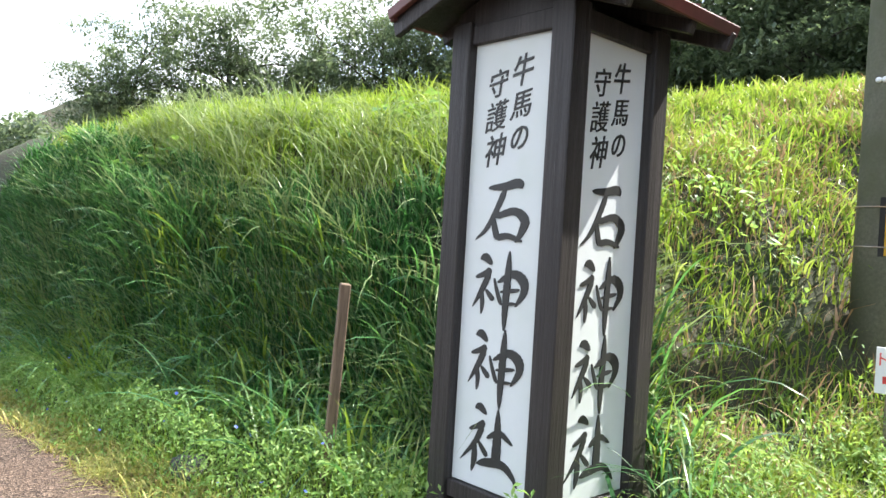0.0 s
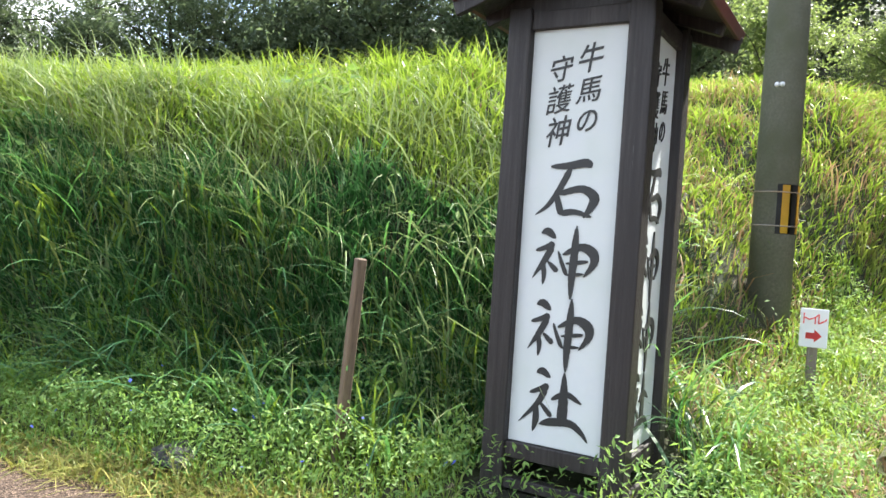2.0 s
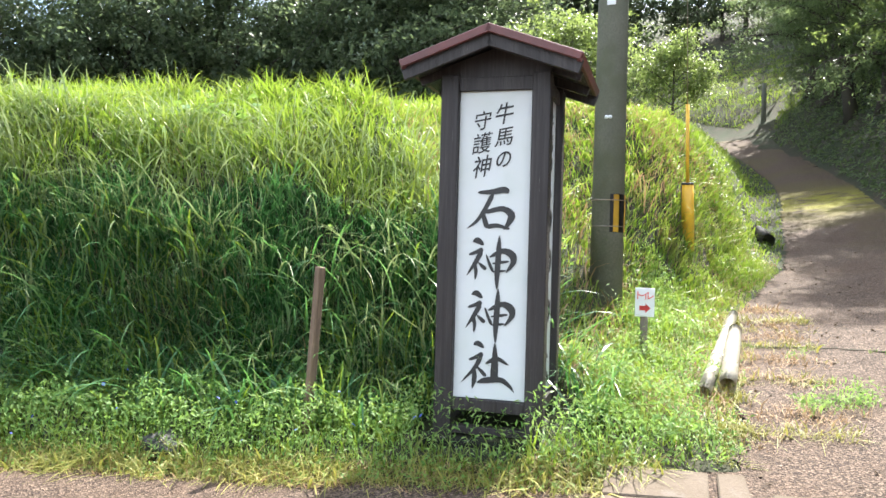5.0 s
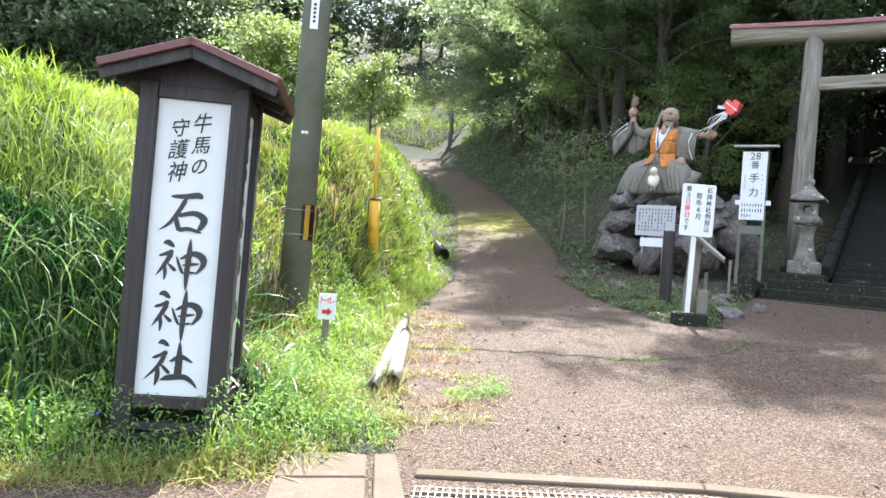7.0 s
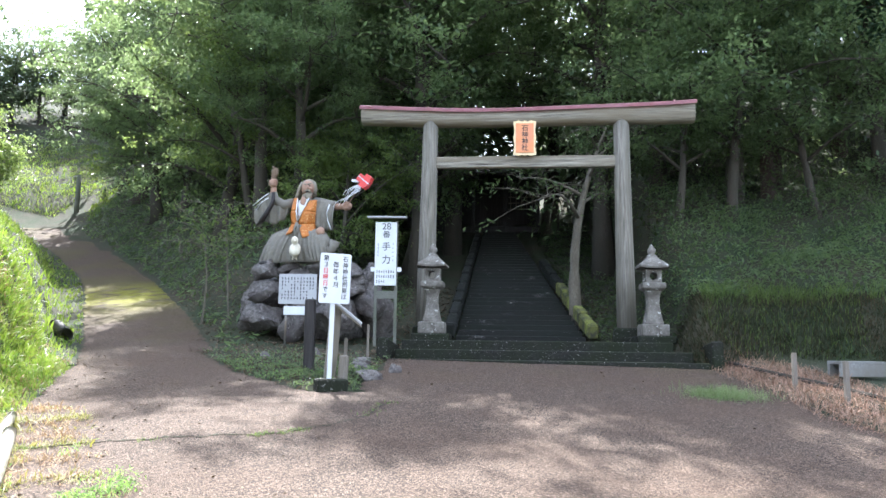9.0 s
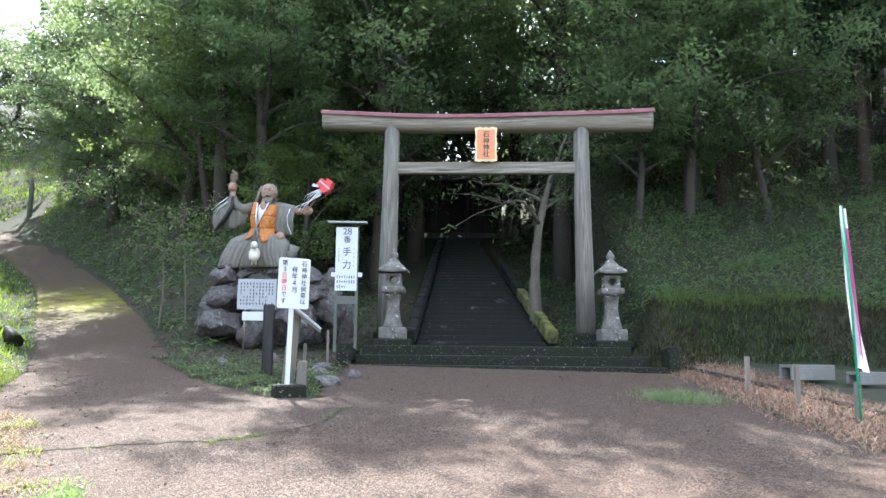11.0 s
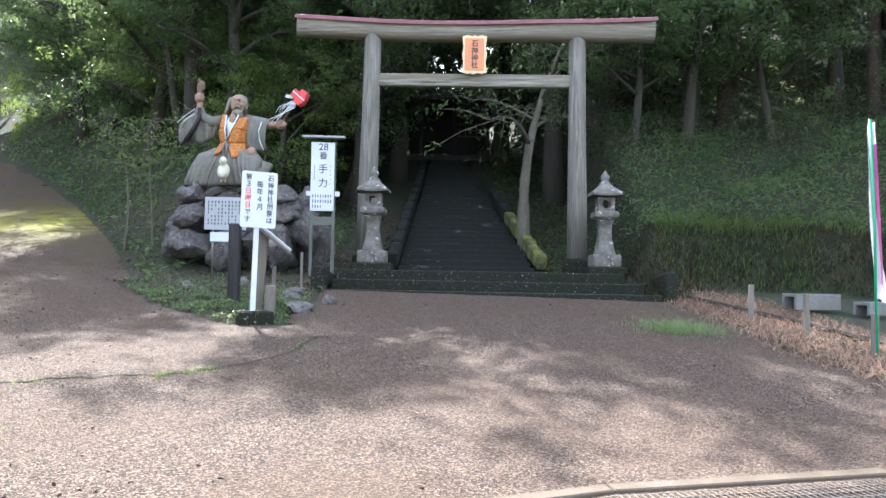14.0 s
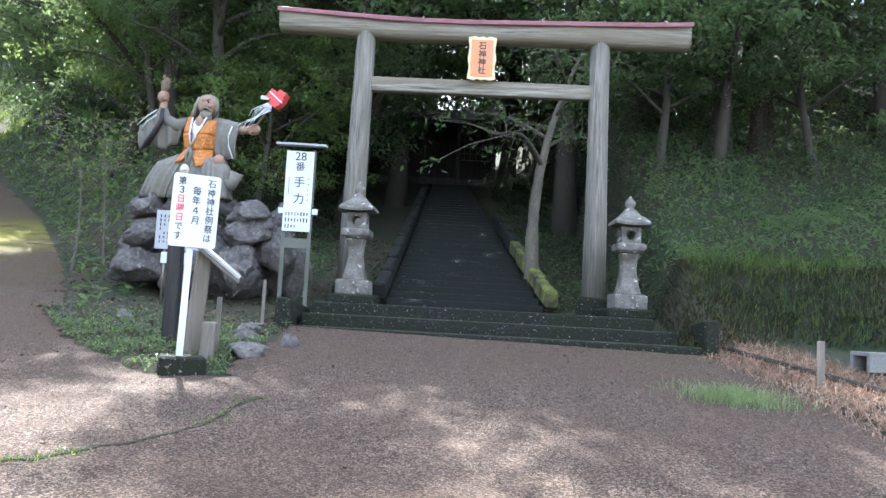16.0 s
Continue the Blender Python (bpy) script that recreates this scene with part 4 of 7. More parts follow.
def stone_lantern():
    th = thing("stone_lantern", Matrix(), "lichen-spotted grey stone lantern on a stepped plinth", "stone lantern", "lanterns by the gate")
    q = math.pi / 4

    def square(name, prof, sides=4, turn=q, bevel=0.012):
        bm = lathe(bmesh.new(), [(r * (1.414 if sides == 4 else 1), z) for r, z in prof], sides, turn=turn)
        if bevel:
            bmesh.ops.bevel(bm, geom=bm.edges[:], offset=bevel, segments=1, affect="EDGES", profile=0.5)
        return part(name, bm, M_GRANITE, th)

    bm = box(bmesh.new(), (0.78, 0.78, 0.16), (0, 0, 0.06), bevel=0.03)
    part("plinth", bm, M_STEP, th, "dark mossy plinth")
    square("base", [(0.27, 0.14), (0.27, 0.36), (0.24, 0.38)])
    square("shaft", [(0.19, 0.37), (0.15, 0.55), (0.115, 0.78), (0.125, 0.95), (0.16, 1.06)], bevel=0.02)
    square("platform", [(0.17, 1.05), (0.235, 1.10), (0.235, 1.20), (0.2, 1.22)])
    fb = part("fire_box", box(bmesh.new(), (0.33, 0.33, 0.05), (0, 0, 1.235), bevel=0.008), M_GRANITE, th)
    part("lintel", box(bmesh.new(), (0.33, 0.33, 0.05), (0, 0, 1.46), bevel=0.008), M_GRANITE, fb)
    for sx in (-1, 1):
        for sy in (-1, 1):
            part("corner_post", box(bmesh.new(), (0.075, 0.075, 0.28), (sx * 0.125, sy * 0.125, 1.35), bevel=0.008), M_GRANITE, fb)
    for a in range(4):  # round openings in the fire box
        bm = bmesh.new()
        n = 20
        inner = [(0.078 * math.cos(2 * math.pi * k / n), 0.078 * math.sin(2 * math.pi * k / n)) for k in range(n)]
        outer = []
        for k in range(n):
            ca, sa = math.cos(2 * math.pi * k / n), math.sin(2 * math.pi * k / n)
            s = 0.125 / max(abs(ca), abs(sa))
            outer.append((ca * s, sa * s))
        rows = [[bm.verts.new((px, yy, 1.35 + pz)) for px, pz in ring] for ring, yy in ((outer, -0.15), (inner, -0.15), (inner, -0.09))]
        for r0, r1 in zip(rows, rows[1:]):
            for k in range(n):
                bm.faces.new((r0[k], r0[(k + 1) % n], r1[(k + 1) % n], r1[k]))
        bmesh.ops.rotate(bm, verts=bm.verts, cent=(0, 0, 0), matrix=Matrix.Rotation(a * math.pi / 2, 3, "Z"))
        part("window_face", bm, M_GRANITE, fb)
    bm = bmesh.new()
    rows = []
    for f, z in ((1.0, 1.50), (1.0, 1.54), (0.72, 1.62), (0.45, 1.70), (0.32, 1.76)):
        row = []
        for k in range(24):
            a = 2 * math.pi * k / 24
            ca, sa = math.cos(a), math.sin(a)
            s = 1 / max(abs(ca), abs(sa)) ** 0.6
            corner = (s - 1) * 2.2
            row.append(bm.verts.new((0.33 * f * ca * s, 0.33 * f * sa * s, z + 0.06 * corner * f * (f > 0.6))))
        rows.append(row)
    for r0, r1 in zip(rows, rows[1:]):
        for k in range(24):
            bm.faces.new((r0[k], r0[(k + 1) % 24], r1[(k + 1) % 24], r1[k]))
    bm.faces.new(rows[0][::-1]); bm.faces.new(rows[-1])
    part("cap", bm, M_GRANITE, th, "flared stone cap whitened by lichen")
    part("finial", lathe(bmesh.new(), [(0.10, 1.74), (0.11, 1.78), (0.06, 1.81), (0.09, 1.86), (0.085, 1.91), (0.04, 1.97), (0.008, 2.02)], 16), M_GRANITE, th, smooth=True)
    return th


lan = stone_lantern()
lan.matrix_world = GATE @ pose(-1.92, -1.15, 1.70)
copy_thing(lan, GATE @ pose(2.58, -1.02, 1.70, 0, 0, 2))

# rainwater film on parts of the treads
wt = M_STAIR.node_tree
wt.nodes["Principled BSDF"].inputs["Specular IOR Level"].default_value = 0.5
wt.links.new(ramp(wt, noise_tex(wt, coords(wt, (0.5, 1.6, 1.6)), 2.4, 5, 0.7), [(0.60, (0.9, 0.9, 0.9)), (0.67, (0.16, 0.16, 0.16))]), wt.nodes["Principled BSDF"].inputs["Roughness"])
# moss on the rail, its sunlit brightness put into the colour
M_SUNMOSS = rough_surface("sunlit_toned_moss_stone", (0.05, 0.06, 0.02), (0.36, 0.38, 0.07), (0.045, 0.043, 0.034), 7, 2.2, 0.95, 0.7, dist=0.03)
# long flight behind the gate, its mossy side rail, and the hall at its head
stair = thing("stairway", GATE @ pose(0.05, 0, 0), "long dark stone stairway climbing under the trees", "stairs")
for k in range(34):
    y = 1.05 + 0.44 * k
    right = 1.42 - 0.115 * (y - 1.0)
    bm = box(bmesh.new(), (right + 1.6, 0.55, 0.3), ((right - 1.6) / 2 - 0.05, y + 0.2, 1.55 + 0.142 * (k + 1)), (0.4 * math.sin(5 * k), 0.25 * math.sin(3 * k), 0.4 * math.sin(7 * k)), 0.012)
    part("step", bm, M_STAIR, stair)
for sx, lab in ((1, "sun-toned and shade-toned moss-covered stair rail"), (-1, "shade-toned dark mossy stair rail")):
    rail = thing("stair_rail", GATE, lab + " of stone", "stair rail", "stair rails")
    for k in range(7 if sx > 0 else 12):
        y = 1.0 + 1.1 * k
        x = 1.52 - 0.115 * (y - 1.0) if sx > 0 else -1.75
        bm = box(bmesh.new(), (0.24, 1.22, 0.34), (x, y + 0.55, 1.93 + 0.322 * (y + 0.55 - 1.0)), (15.0, 0, 6.5 if sx > 0 else 0), 0.04)
        # lower right stones coloured as sunlit, the rest dark as in shade
        part("rail_stone", bm, M_SUNMOSS if sx > 0 and k < 4 else M_STAIR, rail)


def shrine_hall():
    th = thing("shrine_hall", GATE @ pose(-2.2, 17.6, 6.9), "dim wooden shrine hall at the head of the stairs", "shrine hall")
    part("floor", box(bmesh.new(), (6.4, 3.4, 0.3), (0, 1.8, 0.1), bevel=0.02), M_DARKWOOD, th)
    part("back_wall", box(bmesh.new(), (6.0, 0.12, 2.4), (0, 3.3, 1.4)), M_DARKWOOD, th)
    for x in (-3.0, -1.5, 0.0, 1.5, 3.0):
        part("post", box(bmesh.new(), (0.16, 0.16, 2.4), (x, 0.25, 1.4), bevel=0.01), M_DARKWOOD, th)
    for sx in (-1, 1):
        bm = bmesh.new()
        for k in range(5):
            box(bm, (0.03, 0.03, 0.9), (sx * 2.25 - 0.5 + 0.25 * k, 0.25, 1.5))
        for k in range(4):
            box(bm, (1.25, 0.028, 0.03), (sx * 2.25, 0.25, 1.08 + 0.28 * k))
        part("lattice", bm, M_GREYWOOD, th)
    bm = box(bmesh.new(), (7.4, 2.9, 0.14), (0, 0.6, 3.05), (22, 0, 0), 0.02)
    box(bm, (7.4, 2.9, 0.14), (0, 3.2, 3.05), (-22, 0, 0), 0.02)
    part("roof", bm, M_DARKWOOD, th)


shrine_hall()

# ---- the statue on its rocks ----
def boulder(at, radii, turn, seed):
    bm = bmesh.new()
    bmesh.ops.create_icosphere(bm, subdivisions=4, radius=1)
    o = Vector((seed * 3.1, seed * 1.7, seed))
    cuts = [Vector((noise.noise(o + Vector((k * 2.3, 0, 0))), noise.noise(o + Vector((0, k * 2.3, 0))), noise.noise(o + Vector((0, 0, k * 2.3))))).normalized() for k in range(12)]
    for v in bm.verts:
        p = v.co.copy()
        for c in cuts:  # flat broken faces
            over = p.dot(c) - 0.60
            if over > 0:
                p -= c * over * 0.9
        crack = max(0.0, 0.10 - abs(noise.noise(p * 1.9 + o * 2))) * 1.1
        v.co = p * (1.08 - crack + 0.20 * noise.noise(p * 1.6 + o) + 0.12 * noise.noise(p * 4 + o) + 0.07 * noise.noise(p * 9 + o) + 0.04 * noise.noise(p * 17 + o))
    bmesh.ops.transform(bm, matrix=pose(0, 0, 0, *turn) @ Matrix.Diagonal((*radii, 1)), verts=bm.verts)
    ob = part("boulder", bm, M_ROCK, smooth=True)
    ob.location = at
    return tagged(ob, "large rough grey boulder of the statue's mound", "boulder", "boulders of the mound")


ROCKS = [(12.25, 6.25, 2.15, 0.5, 0.52, 0.42), (12.35, 5.35, 2.1, 0.42, 0.40, 0.50), (12.2, 4.35, 2.15, 0.5, 0.60, 0.46), (12.35, 6.10, 2.72, 0.45, 0.42, 0.27), (12.4, 6.2, 3.18, 0.42, 0.40, 0.27),
         (12.4, 4.35, 2.80, 0.48, 0.50, 0.32), (12.5, 4.35, 3.18, 0.45, 0.42, 0.22), (12.55, 3.75, 2.5, 0.42, 0.32, 0.55), (13.2, 3.9, 2.2, 0.6, 0.5, 0.7), (13.3, 5.2, 2.35, 0.9, 1.2, 1.0),
         (12.6, 5.3, 2.85, 0.45, 0.42, 0.45), (13.1, 6.6, 2.4, 0.7, 0.5, 0.8), (12.9, 3.95, 3.0, 0.42, 0.32, 0.42), (12.6, 5.75, 3.25, 0.3, 0.25, 0.17), (12.55, 4.95, 3.25, 0.3, 0.3, 0.2)]
for i, (x, y, z, a, b, c) in enumerate(ROCKS):
    boulder((x, y, z), (a, b, c), (7 * i % 23, 11 * i % 19, 37 * i), i + 1.0)


def drape(bm, top, low, mat, folds=7, depth=0.03, rows=9, cols=28, swell=0.05):
    """Hanging cloth between an upper and a lower line, in soft folds, a closed thin sheet."""
    def along(line, u):
        t = u * (len(line) - 1)
        k = min(int(t), len(line) - 2)
        return Vector(line[k]).lerp(Vector(line[k + 1]), t - k)

    sheets = []
    for back in (0.0, 0.035):
        grid = []
        for i in range(rows + 1):
            v = i / rows
            row = []
            for k in range(cols + 1):
                u = k / cols
                p = along(top, u).lerp(along(low, u), v)
                fold = depth * (0.25 + 0.75 * v) * math.sin(folds * 2 * math.pi * u + 1.3 * math.sin(3 * v))
                row.append(bm.verts.new((p.x, p.y - fold - swell * math.sin(math.pi * v) + back, p.z + 0.25 * fold * v)))
            grid.append(row)
        sheets.append(grid)
    front, rear = sheets
    faces = []
    for i in range(rows):
        for k in range(cols):
            faces.append((front[i][k], front[i][k + 1], front[i + 1][k + 1], front[i + 1][k]))
            faces.append((rear[i][k + 1], rear[i][k], rear[i + 1][k], rear[i + 1][k + 1]))
    for k in range(cols):
        faces.append((front[0][k + 1], front[0][k], rear[0][k], rear[0][k + 1]))
        faces.append((front[rows][k], front[rows][k + 1], rear[rows][k + 1], rear[rows][k]))
    for i in range(rows):
        faces.append((front[i][0], front[i + 1][0], rear[i + 1][0], rear[i][0]))
        faces.append((front[i + 1][cols], front[i][cols], rear[i][cols], rear[i + 1][cols]))
    for f in faces:
        face = bm.faces.new(f)
        face.material_index, face.smooth = mat, True


def statue():
    """Seated old man in robes, arms spread; facing the drive."""
    bm = bmesh.new()
    # local: x along the arms, -y to the drive, z up from the seat
    R, S, H, B, W, K, D, C = 0, 1, 2, 3, 4, 5, 6, 7
    # wide pleated trousers: lap, two legs, the cloth between the knees
    blob(bm, (0.0, 0.14, 0.26), (0.46, 0.36, 0.36), mat=R, lump=0.06)
    tube(bm, [(-0.10, 0.06, 0.46), (-0.36, -0.16, 0.48), (-0.54, -0.26, 0.42), (-0.64, -0.30, 0.14), (-0.72, -0.32, -0.08)], [0.24, 0.21, 0.17, 0.16, 0.19], 16, R)
    tube(bm, [(0.15, 0.06, 0.44), (0.40, -0.18, 0.44), (0.56, -0.28, 0.34), (0.60, -0.31, 0.08), (0.60, -0.32, -0.12)], [0.24, 0.21, 0.17, 0.17, 0.20], 16, R)
    for a, b in (([(-0.66, -0.34, 0.52), (-0.42, -0.34, 0.56), (-0.16, -0.30, 0.62)], [(-0.88, -0.46, -0.12), (-0.66, -0.52, -0.14), (-0.40, -0.44, -0.12)]), ([(-0.22, -0.28, 0.64), (0.0, -0.32, 0.74), (0.20, -0.28, 0.64)], [(-0.40, -0.40, -0.12), (0.02, -0.36, -0.10), (0.42, -0.40, -0.12)]), ([(0.18, -0.30, 0.60), (0.42, -0.36, 0.54), (0.64, -0.36, 0.46)], [(0.38, -0.44, -0.12), (0.58, -0.52, -0.14), (0.78, -0.46, -0.12)])):
        drape(bm, a, b, R, 4, 0.028, 10, 24)
    blob(bm, (-0.70, -0.52, -0.14), (0.11, 0.16, 0.06), mat=D)
    # torso, white under-robe, brocade vest with flared skirts
    tube(bm, [(0, 0.05, 0.40), (0, 0.02, 0.70), (0, 0.03, 1.0), (0, 0.06, 1.24), (0, 0.06, 1.36)], [0.30, 0.25, 0.32, 0.30, 0.15], 20, R)
    blob(bm, (0.0, -0.15, 1.08), (0.15, 0.15, 0.27), mat=W)
    blob(bm, (0.03, -0.24, 1.24), (0.07, 0.06, 0.12), mat=S)
    for shape in ([(-0.44, 0.05, 1.36), (-0.34, -0.14, 1.37), (-0.22, -0.20, 1.35)], [(-0.44, -0.10, 1.02), (-0.33, -0.28, 1.04), (-0.17, -0.33, 1.04)], [(-0.39, -0.12, 0.78), (-0.28, -0.28, 0.76), (-0.145, -0.31, 0.74)], [(-0.52, -0.22, 0.50), (-0.40, -0.37, 0.49), (-0.24, -0.40, 0.54)]), ([(0.08, -0.20, 1.28), (0.20, -0.14, 1.30), (0.31, 0.05, 1.28)], [(-0.02, -0.33, 1.02), (0.13, -0.28, 1.02), (0.25, -0.10, 1.0)], [(-0.13, -0.31, 0.74), (0.06, -0.28, 0.75), (0.19, -0.12, 0.77)], [(0.04, -0.42, 0.42), (0.14, -0.40, 0.44), (0.25, -0.26, 0.52)]):
        for a, b in zip(shape, shape[1:]):
            drape(bm, [(x + 0.09, y, z) for x, y, z in a], [(x + 0.09, y, z) for x, y, z in b], B, 2, 0.006, 5, 14, 0.0)
    for x0, x1 in ((-0.11, -0.075), (0.16, 0.06)):
        tube(bm, [(x0, -0.23, 1.33), (x1, -0.35, 1.02), (-0.045, -0.345, 0.80)], 0.014, 7, W)
    tube(bm, [(-0.04, -0.36, 0.76), (-0.07, -0.42, 0.62), (-0.05, -0.44, 0.44)], [0.035, 0.022, 0.018], 7, R)
    tube(bm, [(-0.03, -0.36, 0.76), (0.02, -0.42, 0.60), (0.0, -0.44, 0.46)], [0.030, 0.020, 0.016], 7, R)
    # raised arm: forearm, fist round a carved staff, the sleeve blown back in two tails
    tube(bm, [(-0.34, 0.04, 1.28), (-0.58, -0.02, 1.24), (-0.76, -0.08, 1.36), (-0.80, -0.1, 1.52)], [0.13, 0.12, 0.105, 0.085], 12, R)
    tube(bm, [(-0.8, -0.1, 1.45), (-0.80, -0.1, 1.66)], [0.075, 0.065], 10, S)
    blob(bm, (-0.80, -0.12, 1.74), (0.095, 0.10, 0.115), mat=S, lump=0.2)
    for k in range(4):
        blob(bm, (-0.80 + 0.075, -0.19 + 0.01 * k, 1.68 + 0.038 * k), (0.05, 0.045, 0.022), mat=S, level=2)
    tube(bm, [(-0.83, -0.12, 1.56), (-0.80, -0.12, 1.85), (-0.77, -0.12, 2.00), (-0.75, -0.12, 2.09)], [0.045, 0.055, 0.085, 0.05], 10, K)
    for k in range(7):
        blob(bm, (-0.77 + 0.055 * math.cos(k * 1.8), -0.12 + 0.055 * math.sin(k * 1.8), 1.93 + 0.025 * k), (0.03, 0.03, 0.05), mat=K, level=2)
    drape(bm, [(-0.42, 0.02, 1.36), (-0.62, -0.06, 1.36), (-0.86, -0.10, 1.52), (-1.10, -0.04, 1.38), (-1.34, 0.04, 1.26)], [(-0.44, 0.02, 1.06), (-0.58, -0.04, 0.88), (-0.80, -0.08, 0.80), (-1.0, -0.04, 0.88), (-1.27, 0.02, 0.76)], R, 4, 0.045, 10, 32)
    tube(bm, [(-0.74, -0.20, 1.50), (-0.72, -0.24, 1.28), (-0.86, -0.22, 1.06), (-1.02, -0.16, 0.90), (-1.24, -0.06, 0.76)], [0.04, 0.05, 0.055, 0.06, 0.015], 8, D)
    for dz in (0.0, 0.10):
        tube(bm, [(-0.88, -0.16, 1.50 - dz), (-1.10, -0.12, 1.39 - dz), (-1.36 + dz, -0.02, 1.26 - dz)], 0.011, 6, W)
    tube(bm, [(-0.98, -0.12, 0.90), (-1.29, -0.03, 0.75)], 0.010, 6, W)
    # outstretched arm with its square hanging sleeve
    tube(bm, [(0.20, 0.04, 1.26), (0.50, -0.06, 1.20), (0.82, -0.16, 1.13)], [0.14, 0.12, 0.10], 12, R)
    tube(bm, [(0.76, -0.15, 1.12), (1.04, -0.24, 1.10)], [0.078, 0.06], 10, S)
    blob(bm, (1.10, -0.27, 1.10), (0.115, 0.09, 0.10), mat=S, lump=0.2)
    for k in range(4):
        blob(bm, (1.13, -0.34, 1.05 + 0.038 * k), (0.06, 0.04, 0.022), mat=S, level=2)
    drape(bm, [(0.24, -0.06, 1.34), (0.46, -0.16, 1.29), (0.66, -0.22, 1.24), (0.80, -0.24, 1.18)], [(0.18, -0.10, 0.74), (0.38, -0.16, 0.64), (0.58, -0.20, 0.60), (0.76, -0.22, 0.60)], R, 4, 0.035, 10, 28)
    tube(bm, [(0.70, -0.29, 1.16), (0.64, -0.30, 0.98), (0.66, -0.29, 0.80), (0.74, -0.27, 0.60)], 0.012, 6, W)
    # mallet wand: red crossed blocks, a white band, paper streamers
    tube(bm, [(1.06, -0.28, 1.02), (1.46, -0.34, 1.58)], 0.018, 8, K)
    box(bm, (0.30, 0.16, 0.16), (1.52, -0.34, 1.62), (0, 40, 0), 0.0, C)
    box(bm, (0.15, 0.17, 0.30), (1.56, -0.33, 1.60), (0, 40, 0), 0.0, C)
    box(bm, (0.32, 0.012, 0.022), (1.54, -0.422, 1.62), (0, 40, 0), 0.0, W)
    box(bm, (0.16, 0.03, 0.06), (1.32, -0.36, 1.63), (0, 10, 0), 0.0, W)
    for k in range(9):
        x1, z1 = 1.06 + 0.07 * k - 0.012 * k * k, 1.36 - 0.035 * k + 0.02 * (k % 3)
        tube(bm, [(1.46, -0.38, 1.56), (1.30 + 0.02 * k, -0.41, 1.49 - 0.012 * k), (x1 + 0.06, -0.42, z1 + 0.05), (x1, -0.42, z1 - 0.06)], [0.009, 0.008, 0.007, 0.005], 4, W)
    # head: grey hair swept back, brows, moustache and beard
    tube(bm, [(-0.04, 0.03, 1.28), (0.02, -0.02, 1.46)], [0.13, 0.11], 12, S)
    blob(bm, (0.05, -0.07, 1.58), (0.14, 0.17, 0.19), mat=S, lump=0.06)
    blob(bm, (0.13, -0.22, 1.57), (0.026, 0.045, 0.05), mat=S, level=2)
    for sx in (-1, 1):
        tube(bm, [(0.10 + sx * 0.02, -0.235, 1.640), (0.09 + sx * 0.10, -0.19, 1.672)], [0.020, 0.012], 6, H)
        blob(bm, (0.09 + sx * 0.055, -0.21, 1.612), (0.028, 0.014, 0.016), mat=D, level=2)
        blob(bm, (0.09 + sx * 0.075, -0.19, 1.55), (0.05, 0.04, 0.04), mat=S, level=2)
        tube(bm, [(0.12, -0.235, 1.515), (0.10 + sx * 0.07, -0.21, 1.49), (0.09 + sx * 0.10, -0.17, 1.45)], [0.022, 0.018, 0.008], 6, H)
    blob(bm, (0.11, -0.205, 1.485), (0.05, 0.04, 0.02), mat=D, level=2)
    for k in range(9):
        a = (k - 4) / 4
        tube(bm, [(0.09 + 0.09 * a, -0.19 + 0.05 * abs(a), 1.46), (0.08 + 0.07 * a, -0.21 + 0.05 * abs(a), 1.38), (0.07 + 0.03 * a, -0.20, 1.32)], [0.03, 0.024, 0.006], 6, H)
    blob(bm, (0.02, 0.03, 1.66), (0.165, 0.18, 0.155), mat=H, lump=0.10, seed=5)
    for k in range(20):
        a = radians(-205 + 11.5 * k)
        x, y = 0.01 + 0.165 * math.cos(a), 0.03 - 0.16 * math.sin(a)
        if y < -0.05 and x > -0.03:
            continue
        out = 1.15 + 0.25 * (k % 3) / 2
        tube(bm, [(x * 0.85, y * 0.9, 1.75), (x * 1.12 - 0.02, y, 1.60), (x * out - 0.06, y + 0.01, 1.46), (x * out - 0.10 - 0.02 * (k % 2), y + 0.02, 1.36 + 0.02 * (k % 4))], [0.03, 0.042, 0.036, 0.010], 7, H)
    # the small carved figure by his knee
    blob(bm, (0.50, -0.30, 0.55), (0.10, 0.10, 0.11), mat=S, lump=0.2, seed=2)
    tube(bm, [(0.49, -0.30, 0.5), (0.46, -0.34, 0.26), (0.60, -0.38, 0.10)], [0.08, 0.10, 0.09], 10, S)
    tube(bm, [(0.56, -0.34, 0.20), (0.80, -0.34, 0.12), (0.88, -0.34, 0.34)], [0.1, 0.1, 0.12], 10, R)
    tube(bm, [(0.52, -0.4, 0.10), (0.52, -0.4, -0.04)], 0.02, 6, W)
    ob = part("statue", bm, [M_ROBE, M_SKIN, M_HAIR, M_BROCADE, M_WHITE, M_STAKE, M_DARKWOOD, M_RED])
    ob.matrix_world = pose(12.75, 5.42, 3.46, 0, 0, -90 - 4)
    return tagged(ob, "painted seated statue in grey robes and orange vest on boulders", "statue")


statue()
bm = bmesh.new()
blob(bm, (0, 0, 0.2), (0.12, 0.22, 0.13), (35, 0, 0), lump=0.08)
blob(bm, (0, -0.14, 0.38), (0.075, 0.09, 0.09), lump=0.05)
tube(bm, [(0, 0.12, 0.14), (0, 0.34, 0.02)], [0.08, 0.03], 8)
tube(bm, [(0, -0.22, 0.37), (0, -0.28, 0.35)], [0.025, 0.005], 6)
for sx in (-1, 1):
    tube(bm, [(sx * 0.04, 0, 0.1), (sx * 0.04, -0.02, -0.02)], 0.015, 6)
bird = part("bird_figure", bm, M_CREAM)
